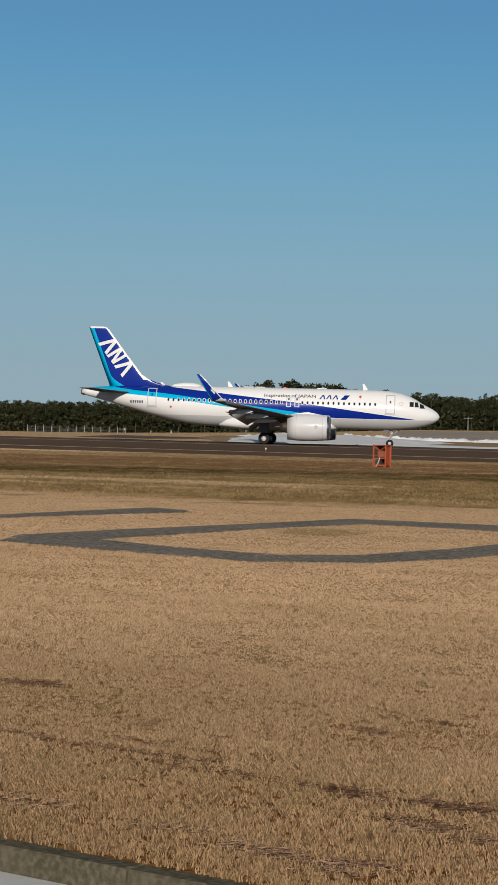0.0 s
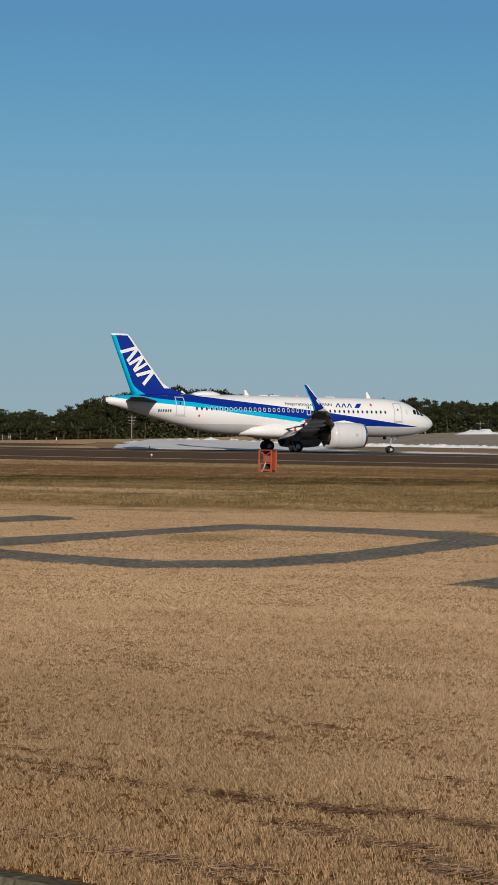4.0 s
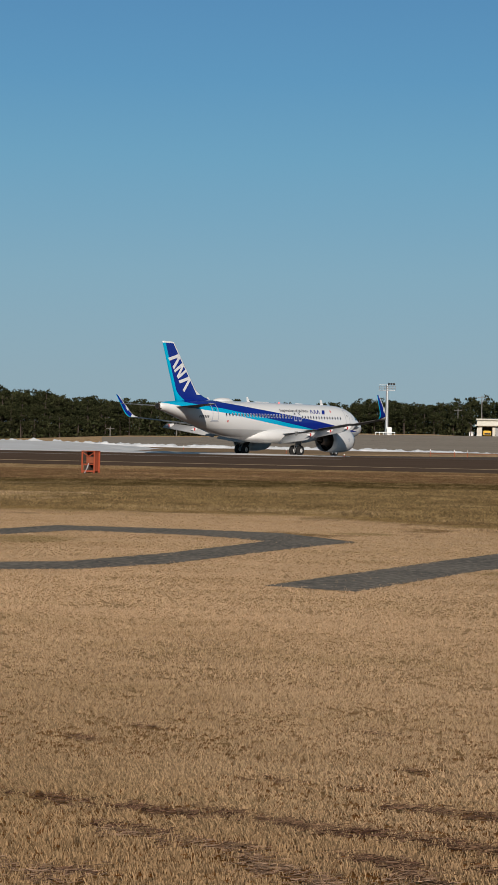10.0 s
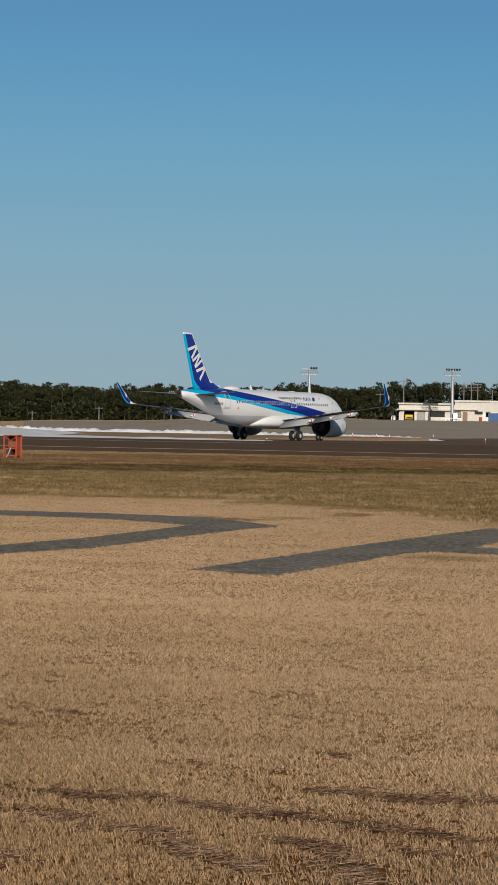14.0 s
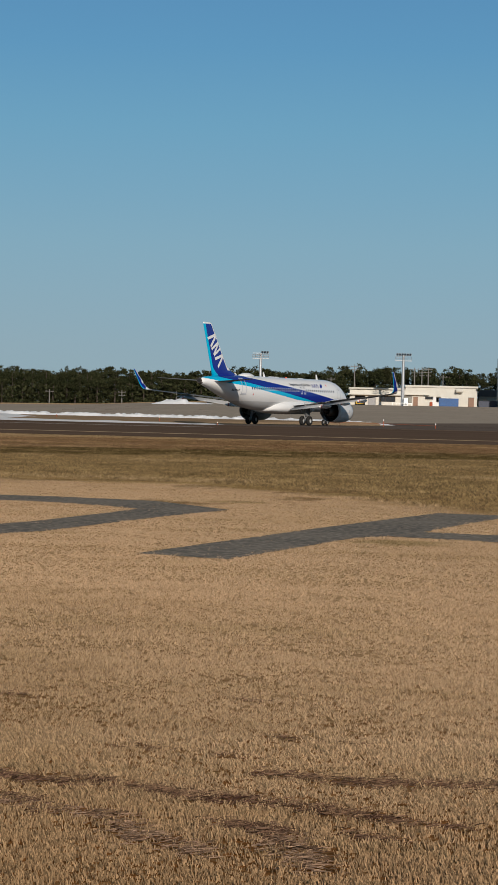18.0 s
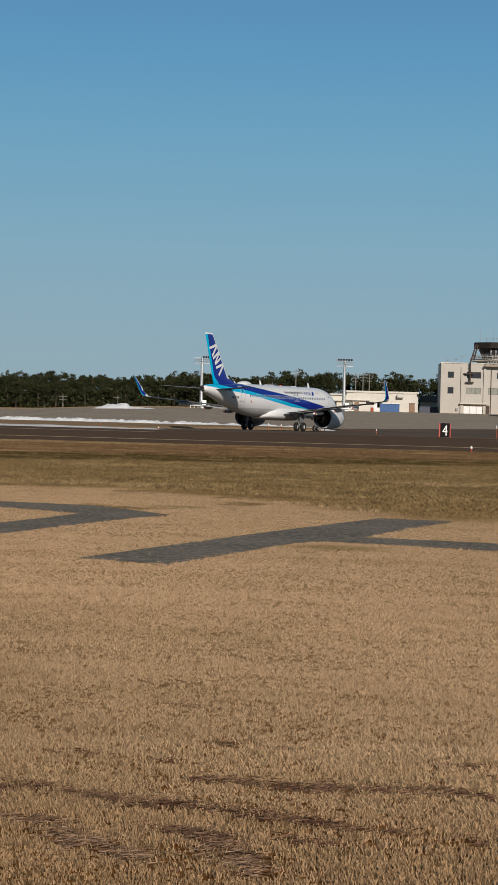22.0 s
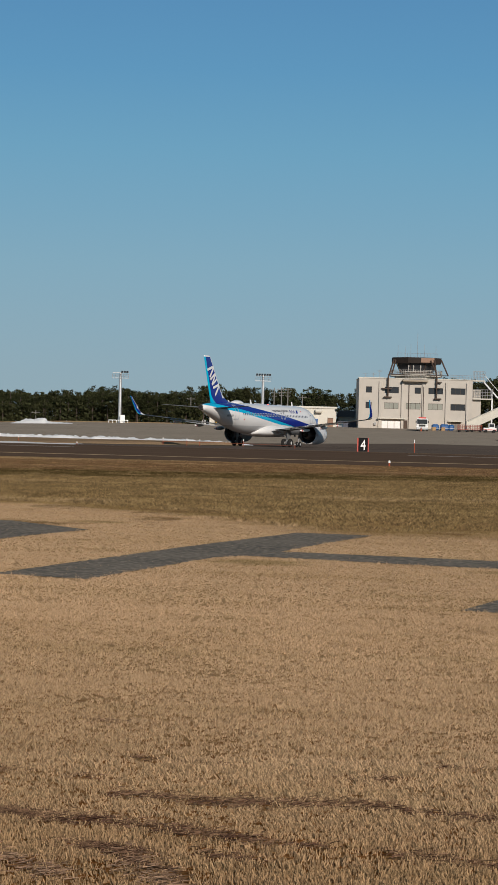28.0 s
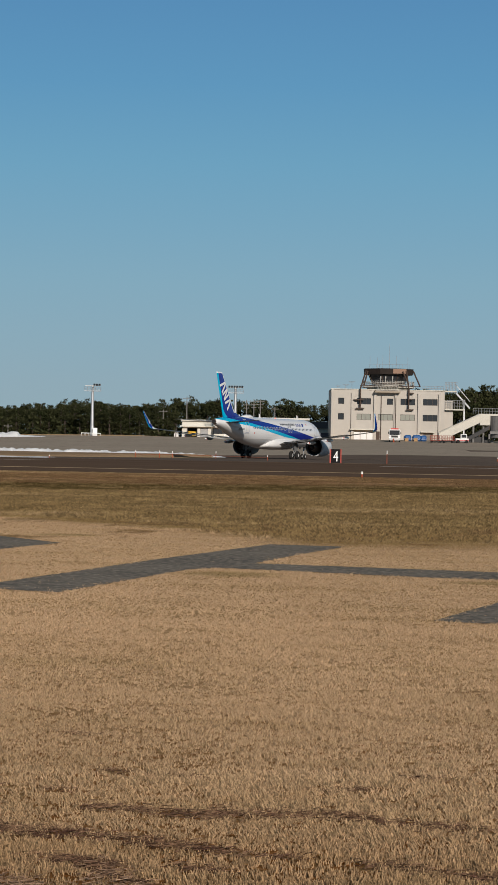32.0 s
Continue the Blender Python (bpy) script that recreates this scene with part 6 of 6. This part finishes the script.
BARK = material("pine_bark", (0.085, 0.060, 0.045), 0.9, other=(0.05, 0.04, 0.035), scale=2)
rnd = random.Random(11)


def pine_crown(seed, h, r):
    """Ragged pine crown: tiers of clumps, each of many small tufts."""
    q = random.Random(seed)
    vs, fs = [], []
    lean = Vector((q.uniform(-0.06, 0.06), q.uniform(-0.06, 0.06), 0))
    lobes = [(q.uniform(0, 6.28), q.uniform(0.35, 0.8), q.uniform(0.62, 0.98)) for i in range(4)]
    for k in range(64):
        if k < 24:
            # the rounded heads of the upper limbs
            a, reach, s = lobes[k % 4]
            a, reach, s = a + q.gauss(0, 0.35), r * reach * q.uniform(0.4, 1.0) * 0.8, s * q.uniform(0.86, 1.0)
        else:
            s, a = q.random() ** 0.9, q.uniform(0, 6.28)
            reach = r * (1.05 - 0.62 * s ** 2.6) * math.sqrt(q.random())
        z = h * (0.10 + 0.88 * s)
        c = Vector((reach * math.cos(a), reach * math.sin(a), z - 0.12 * reach)) + lean * z
        size = q.uniform(0.6, 1.05) * (1 - 0.35 * s)
        for i in range(26):
            d = Vector((q.gauss(0, 1), q.gauss(0, 1), q.gauss(0.2, 0.55)))
            d = d.normalized() * size * q.uniform(0.35, 1.0)
            p = c + d
            u = Vector((q.gauss(0, 1), q.gauss(0, 1), q.gauss(0, 1))).normalized()
            w = u.cross(d).normalized() * q.uniform(0.09, 0.20)
            u = (d.normalized() * 0.6 + Vector((0, 0, 0.5)) + u * 0.6).normalized() * q.uniform(0.25, 0.5)
            n = len(vs)
            vs += [p - w, p + w, p + u]
            fs.append((n, n + 1, n + 2))
    for k in range(7):
        # young shoots at the top
        a, reach = q.uniform(0, 6.28), r * 0.5 * q.random()
        p = Vector((reach * math.cos(a), reach * math.sin(a), h * q.uniform(0.88, 0.97) - reach * 0.25)) + lean * h
        w = Vector((q.uniform(-1, 1), q.uniform(-1, 1), 0)).normalized() * q.uniform(0.08, 0.16)
        n = len(vs)
        vs += [p - w, p + w, p + Vector((q.uniform(-0.2, 0.2), q.uniform(-0.2, 0.2), q.uniform(0.4, 0.8)))]
        fs.append((n, n + 1, n + 2))
    me = bpy.data.meshes.new("crown")
    me.from_pydata(vs, [], fs)
    me.materials.append(NEEDLES)
    return me


def pine_trunk(seed, h):
    q = random.Random(seed)
    bm = rods(((0, 0, -0.6), (0.1, 0, h * 0.5), 0.17, 0.13, 7), ((0.1, 0, h * 0.5), (0.0, 0.1, h * 0.95), 0.13, 0.04, 7))
    for i in range(7):
        z, a = h * q.uniform(0.25, 0.85), q.uniform(0, 6.28)
        l = 1.7 * (1.1 - z / h)
        rod(bm, (0.05, 0, z), (l * math.cos(a), l * math.sin(a), z + 0.5), 0.06, 0.02, 5)
    me = bpy.data.meshes.new("trunk")
    bm.to_mesh(me)
    bm.free()
    me.materials.append(BARK)
    return me


def tree_top(x):
    return float(np.interp(x, [-230, -193, -176, -163, -157, -146, -137, -129, -111, -99, -89, -75, -55, -42, -20, -12, 1, 20, 40, 58, 90], [7.6, 8.0, 8.5, 7.2, 9.8, 12.8, 14.2, 14.2, 12.4, 11.7, 11.3, 11.9, 11.6, 12.4, 12.4, 13.8, 13.5, 13.6, 16.5, 18.3, 18.5]))


KINDS = [(pine_trunk(k, 10.0), pine_crown(100 + k, 10.0, q)) for k, q in enumerate((2.2, 2.6, 3.0, 2.4, 3.3, 2.0, 2.8, 2.3))]


def place_trees(y, step, shrink):
    x = -226.0
    while x < 84:
        x += step * rnd.uniform(0.7, 1.3)
        yy = y + rnd.uniform(-2.5, 2.5)
        if -14 < x < 51 and yy < 503:
            continue
        base = ground_z(x, yy)
        h = max(3.0, tree_top(x * 505 / yy) - base) * (0.95 + 0.07 * noise.noise(Vector((x * 0.09, yy, 0))) + rnd.uniform(-0.13, 0.08)) * shrink
        yield x, yy, base, h


for y, step, sh in ((491.5, 3.4, 0.62), (496, 2.7, 0.90), (502, 2.3, 0.99)):
    for x, yy, base, h in place_trees(y, step, sh):
        k = rnd.randrange(8)
        m = pose(x, yy, base, 0, 0, rnd.uniform(0, 360))
        s = h / 10.0
        t = thing("pine_tree", m, "dark green pine with a ragged crown, in a dense row", "tree", "pines behind the airfield")
        wide = max(s, 0.8) * rnd.uniform(1.0, 1.4)
        t.scale = (wide, wide, s)
        for nm, me in (("trunk", KINDS[k][0]), ("crown", KINDS[k][1])):
            o = new(nm, me)
            o.parent = t
# the depth of the wood, joined
vs, fs = [], []
for y, step, sh in ((508, 2.2, 0.97), (514, 2.2, 0.95)):
    for x, yy, base, h in place_trees(y, step, sh):
        me = KINDS[rnd.randrange(8)][1]
        n0, a, s = len(vs), rnd.uniform(0, 6.28), h / 10.0
        ca, sa = math.cos(a) * max(s, 0.8), math.sin(a) * max(s, 0.8)
        co = np.empty(len(me.vertices) * 3)
        me.vertices.foreach_get("co", co)
        co = co.reshape(-1, 3)
        vs += list(zip(x + co[:, 0] * ca - co[:, 1] * sa, yy + co[:, 0] * sa + co[:, 1] * ca, base + co[:, 2] * s))
        fs += [(n0 + 3 * i, n0 + 3 * i + 1, n0 + 3 * i + 2) for i in range(len(co) // 3)]
me = bpy.data.meshes.new("woods")
me.from_pydata(vs, [], fs)
me.materials.append(NEEDLES)
tagged(new("woods", me), "dense dark pine wood behind the front trees", "woods", kind="stuff")
# undergrowth at the wood's edge
q = random.Random(5)
vs, fs = [], []
for i in range(30000):
    x, y = q.uniform(-228, 84), q.uniform(489, 510)
    if -15 < x < 52 and y < 503:
        continue
    p = Vector((x, y, ground_z(x, y) + q.random() ** 1.7 * 4.0))
    u = Vector((q.gauss(0, 1), q.gauss(0, 1), abs(q.gauss(0, 1)))).normalized()
    w = u.orthogonal().normalized() * q.uniform(0.2, 0.45)
    n = len(vs)
    vs += [p - w, p + w, p + u * q.uniform(0.4, 0.9)]
    fs.append((n, n + 1, n + 2))
me = bpy.data.meshes.new("undergrowth")
me.from_pydata(vs, [], fs)
me.materials.append(NEEDLES)
tagged(new("undergrowth", me), "dark tangled undergrowth at the wood's edge", "undergrowth", kind="stuff")


# ---- blades of dead grass before the lens, denser the nearer ----
STRAW_DARK = material("dead_weed_stalks", (0.070, 0.036, 0.026), 0.9, other=(0.19, 0.118, 0.072), scale=6, island=0.8, spec=0.0)
STRAW_PALE = material("bleached_straw", (0.29, 0.195, 0.13), 0.9, other=(0.15, 0.09, 0.06), scale=7, island=0.7, spec=0.0)
# where weeds lie: from x, y to x, y, and how wide
TRACKS = [(-0.56, 8.03, 0.0, 7.86, 0.09), (-0.05, 7.90, 0.46, 7.94, 0.10), (0.36, 7.92, 0.86, 7.68, 0.08), (-1.86, 7.89, -1.18, 7.66, 0.09), (-1.30, 7.80, -0.50, 7.42, 0.10),
          (-0.50, 7.40, 0.02, 7.19, 0.09), (-0.95, 7.63, -0.70, 7.42, 0.08), (-1.55, 7.44, -1.28, 7.28, 0.07), (-0.68, 7.05, -0.38, 6.91, 0.06), (0.42, 6.99, 0.92, 6.79, 0.08),
          (-4.36, 10.53, -4.04, 10.46, 0.10), (-2.14, 9.59, -2.02, 9.55, 0.07), (0.44, 8.51, 0.57, 8.55, 0.05), (-0.57, 7.02, -0.26, 6.66, 0.07), (-1.57, 6.62, -1.33, 6.53, 0.05), (-0.18, 6.92, 0.02, 6.80, 0.05)]
FAINT_TRACKS = [(-3.62, 8.78, -2.48, 8.34, 0.06), (-2.82, 8.27, -1.80, 7.92, 0.08), (-0.75, 8.46, -0.54, 8.28, 0.02), (-0.58, 8.98, -0.42, 8.85, 0.06), (-0.35, 8.86, -0.11, 8.76, 0.03),
                (-0.80, 10.11, -0.56, 9.95, 0.05), (-1.20, 8.62, -0.92, 8.47, 0.05), (-1.93, 10.03, -1.75, 9.92, 0.06), (-3.16, 9.29, -3.05, 9.26, 0.06), (0.70, 8.89, 0.95, 8.84, 0.04),
                (0.30, 8.43, 0.46, 8.50, 0.04), (0.0, 7.14, 0.26, 7.09, 0.05), (-1.27, 7.13, -0.86, 7.06, 0.06), (0.08, 7.11, 0.22, 7.05, 0.04), (-3.3, 8.9, -2.6, 8.62, 0.05), (0.85, 7.70, 1.25, 7.58, 0.05)]
MATS = [(-1.98, 6.75, -1.46, 6.40, 0.11), (-2.0, 6.74, -1.5, 6.56, 0.08), (-3.0, 7.22, -2.72, 7.19, 0.10), (-1.54, 7.33, -0.96, 7.07, 0.08), (-0.98, 6.84, -0.60, 6.54, 0.10),
        (-0.46, 6.98, -0.23, 6.50, 0.09), (-0.45, 6.70, -0.20, 6.34, 0.12), (-1.0, 7.0, -0.74, 6.72, 0.10), (-2.48, 6.98, -2.05, 6.86, 0.05), (-1.52, 6.60, -1.30, 6.53, 0.08), (-0.72, 6.66, -0.58, 6.53, 0.08)]
rng = np.random.default_rng(3)


def inside(px, py, loop):
    res = np.zeros(len(px), bool)
    for (x0, y0), (x1, y1) in zip(loop, loop[1:] + loop[:1]):
        hit = ((y0 > py) != (y1 > py)) & (px < (x1 - x0) * (py - y0) / (y1 - y0 + 1e-12) + x0)
        res ^= hit
    return res


def blade_mesh(name, px, py, h, w, lean, mat, lie=None, spread=0.9, blunt=False):
    n = len(px)
    a = rng.normal(0, spread, n)
    # the blades lean to either side, along the mower's track
    b = np.where(rng.random(n) < 0.5, 0.0, np.pi) + rng.normal(0, 0.55, n) if lie is None else lie
    wx, wy = np.cos(a) * w / 2, np.sin(a) * w / 2
    if lie is not None:
        wx, wy = -np.sin(b) * w / 5, np.cos(b) * w / 5
    tx, ty = px + np.cos(b) * lean, py + np.sin(b) * lean
    v = 4 if blunt else 3
    co = np.empty((n, v, 3))
    co[:, 0] = np.stack([px - wx, py - wy, np.full(n, -0.004)], 1)
    co[:, 1] = np.stack([px + wx, py + wy, np.full(n, -0.004)], 1)
    co[:, 2] = np.stack([tx, ty, h], 1)
    if blunt:
        # mown off: the tip is half as wide as the foot
        co[:, 2] = np.stack([tx + 0.5 * wx, ty + 0.5 * wy, h], 1)
        co[:, 3] = np.stack([tx - 0.5 * wx, ty - 0.5 * wy, h * 0.93], 1)
    if lie is not None:
        # lying stalks, on edge
        co[:, :2, 2] = (h * rng.uniform(0.2, 0.9, n))[:, None] + np.stack([-0.45 * w, 0.45 * w], 1)
    me = bpy.data.meshes.new(name)
    me.vertices.add(v * n)
    me.vertices.foreach_set("co", co.ravel())
    me.loops.add(v * n)
    me.loops.foreach_set("vertex_index", np.arange(v * n, dtype=np.int32))
    me.polygons.add(n)
    me.polygons.foreach_set("loop_start", np.arange(0, v * n, v, dtype=np.int32))
    me.polygons.foreach_set("loop_total", np.full(n, v, dtype=np.int32))
    me.update(calc_edges=True)
    me.materials.append(mat)
    return new(name, me)


def lumps(x, y, s):
    """Cheap smooth unevenness between -1 and 1."""
    return (np.sin(x * s * 1.7 + 1.3 * np.sin(y * s * 1.1)) + np.sin(y * s * 2.3 + 1.7 * np.sin(x * s * 1.9 + 0.7)) + np.sin((x + y) * s * 3.1 + np.sin(x * s * 4.3))) / 3


def streaked(x, y):
    """How far the weeds cover the grass at a place, 0 to 1."""
    most = np.zeros(len(x))
    for x0, y0, x1, y1, wd in TRACKS + FAINT_TRACKS + MATS:
        dx, dy = x1 - x0, y1 - y0
        t = np.clip(((x - x0) * dx + (y - y0) * dy) / (dx * dx + dy * dy), 0, 1)
        d = np.hypot(0.4 * (x - x0 - t * dx), y - y0 - t * dy - 0.05 * lumps(x, y, 6.0))
        most = np.maximum(most, np.exp(-(d / (0.6 * wd)) ** 2))
    return most


def zone(y0, y1, density, height, width, tuft):
    """Tufts of a few blades each, fanning out, between two distances."""
    n = int(0.62 * (y1 * y1 - y0 * y0) / 2 * density / tuft)
    cy = np.sqrt(rng.uniform(y0 * y0, y1 * y1, n))
    cx = cy * rng.uniform(-0.44, 0.18, n)
    keep = cy > 6.55 - 0.385 * (cx + 2.7) + 0.01
    # the strips stay bare, but for a ragged edge
    jx, jy = cx + rng.normal(0, 0.04, n) + 0.06 * lumps(cx, cy, 5.0), cy + rng.normal(0, 0.10, n) + 0.16 * lumps(cy, cx, 4.0)
    out = inside(jx, jy, RING_OUT) & ~inside(jx, jy, RING_IN)
    for s in STROKES:
        out |= inside(jx, jy, s)
    keep &= ~out | (rng.random(n) < 0.012)
    keep &= rng.random(n) < 0.85 + 0.35 * lumps(cx, cy, 2.2)
    if y0 < 12:
        keep &= rng.random(n) > 0.88 * streaked(cx, cy)
    cx, cy = np.repeat(cx[keep], tuft), np.repeat(cy[keep], tuft)
    n = len(cx)
    a = rng.uniform(0, 2 * np.pi, n)
    size = np.repeat(rng.uniform(0.6, 1.3, n // tuft), tuft)
    r = width * (1.1 if tuft < 5 else 2.4) * np.sqrt(rng.random(n)) * size
    h = height * (0.85 + 0.25 * lumps(cx, cy, 1.3) + 0.2 * lumps(cx, cy, 9.0)) * size * rng.uniform(0.7, 1.15, n)
    return cx + r * np.cos(a), cy + r * np.sin(a), np.maximum(h, 0.008), width * rng.uniform(0.7, 1.3, n), h * rng.uniform(0.1, 0.7, n)


for y0, y1, d, h, w, k, sp, lean in ((5.4, 7.3, 21000, 0.020, 0.0046, 5, 0.9, 0.9), (7.3, 9.0, 19000, 0.019, 0.0046, 6, 0.9, 1.5), (9.0, 12.0, 14500, 0.018, 0.0050, 6, 0.9, 1.6), (12.0, 17.0, 8000, 0.017, 0.0064, 5, 0.8, 1.6), (17.0, 24.0, 4200, 0.016, 0.0085, 4, 0.7, 1.6), (24.0, 42.0, 1700, 0.016, 0.013, 3, 0.6, 2.0), (42.0, 70.0, 330, 0.034, 0.030, 3, 0.6, 1.6), (70.0, 109.0, 130, 0.046, 0.046, 3, 0.6, 1.6)):
    px, py, hh, ww, ll = zone(y0, y1, d, h, w, k)
    tagged(blade_mesh("grass", px, py, hh, ww, ll * lean, BLADES, spread=sp, blunt=y1 < 10), "short mown straw-coloured dead grass", "grass", kind="stuff")

# coarse tussocks on the unmown strip
n = 130000
cy = np.sqrt(rng.uniform(30.0 ** 2, 109.0 ** 2, n))
cx = cy * rng.uniform(-0.44, 0.18, n)
keep = cy + np.interp(cx, [-4.0, 1.0], [0.0, 9.0]) + 2.5 * lumps(cx, cy, 0.5) > 41.5
for loop in STROKES:
    keep &= ~inside(cx, cy, loop)
cx, cy = np.repeat(cx[keep], 4), np.repeat(cy[keep], 4)
n = len(cx)
size = np.repeat(rng.uniform(0.5, 1.4, n // 4), 4)
h = 0.042 * size * (1 + 0.4 * lumps(cx, cy, 0.9)) * rng.uniform(0.7, 1.1, n)
tagged(blade_mesh("tussocks", cx + rng.normal(0, 0.03, n) * size, cy + rng.normal(0, 0.05, n), h, 0.036 * size, h * rng.uniform(0.2, 1.2, n), BLADES, spread=0.6), "coarse olive-brown tussocks of unmown grass", "grass", kind="stuff")

# trodden mats of dead weeds along the mower's tracks
for rows_of, name, mat, lab, per, long in ((TRACKS, "dead_weeds", STRAW_DARK, "matted brown dead weeds flattened in the grass", 12000, 0.06), (FAINT_TRACKS, "dead_weeds", STRAW_DARK, "thin line of brown dead weeds in the grass", 5000, 0.05), (MATS, "straw_mat", STRAW_PALE, "pale tangled straw lying flat on the grass", 5500, 0.075)):
    px, py, ang = [], [], []
    for x0, y0, x1, y1, wd in rows_of:
        far = math.hypot(x1 - x0, y1 - y0)
        n = int(per * far * wd * 1.5) + 25
        t = rng.uniform(0, 1, n)
        t = t[lumps(t * far * 8 + x0 * 3, t * 0 + y0, 1.6) + rng.normal(0, 0.4, n) > -0.25]
        k = len(t)
        px += list(x0 + (x1 - x0) * t + rng.normal(0, 0.03, k))
        py += list(y0 + (y1 - y0) * t + 0.05 * lumps(t * far * 6 + x0, t * 3, 1.0) + rng.normal(0, wd / 1.7, k))
        ang += list(rng.normal(math.atan2(y1 - y0, x1 - x0), 1.1, k))
    n = len(px)
    tagged(blade_mesh(name, np.array(px), np.array(py), rng.uniform(0.004, 0.024, n), rng.uniform(0.002, 0.0042, n), rng.uniform(0.02, long, n), mat, lie=np.array(ang)), lab, "weeds", kind="stuff")


# ---- what moves ----
# the airliner: seconds, place of the nose on the ground, heading
PATH = [
    (0, -39.47, 212.09, 10.42),
    (2, -34.21, 218.02, 22.55),
    (5, -28.10, 227.62, 40.48),
    (7, -24.70, 234.19, 49.56),
    (9, -21.98, 242.33, 57.72),
    (11, -19.09, 250.15, 62.57),
    (15, -12.98, 264.47, 65.11),
    (18, -8.27, 273.84, 65.19),
    (21, -3.61, 283.36, 65.08),
    (25, 2.47, 295.76, 65.66),
    (29, 8.16, 308.68, 65.61),
    (32, 11.82, 317.29, 65.90),
]


def motions():
    walk(airliner, [(t, pose(x, y, 0.026, 0, 0, a)) for t, x, y, a in PATH])
    # distance rolled at each moment turns the wheels
    steps = [i * 0.1 for i in range(321)]
    xs = [float(np.interp(t, [p[0] for p in PATH], [p[1] for p in PATH])) for t in steps]
    ys = [float(np.interp(t, [p[0] for p in PATH], [p[2] for p in PATH])) for t in steps]
    rolled = [0.0]
    for i in range(320):
        rolled.append(rolled[-1] + math.hypot(xs[i + 1] - xs[i], ys[i + 1] - ys[i]))
    for hub, x, y, r in WHEELS:
        walk(hub, [(t, Matrix.Translation((x, y, r)) @ Matrix.Rotation(s / r, 4, "Y")) for t, s in zip(steps, rolled)])
    # the flaps come up after the landing
    for f, hinge in FLAPS:
        walk(f, [(t, hinge @ Matrix.Rotation(radians(-a), 4, "Y")) for t, a in ((0.0, 36), (12.0, 32), (16.0, 22), (20.0, 8), (23.0, 2), (32.0, 2))])
    # the spoilers fold down as it turns off the runway
    for f, hinge in SPOILERS:
        walk(f, [(t, hinge @ Matrix.Rotation(radians(a), 4, "Y")) for t, a in ((0.0, 46), (6.6, 46), (8.4, 1.5), (32.0, 1.5))])


motions()
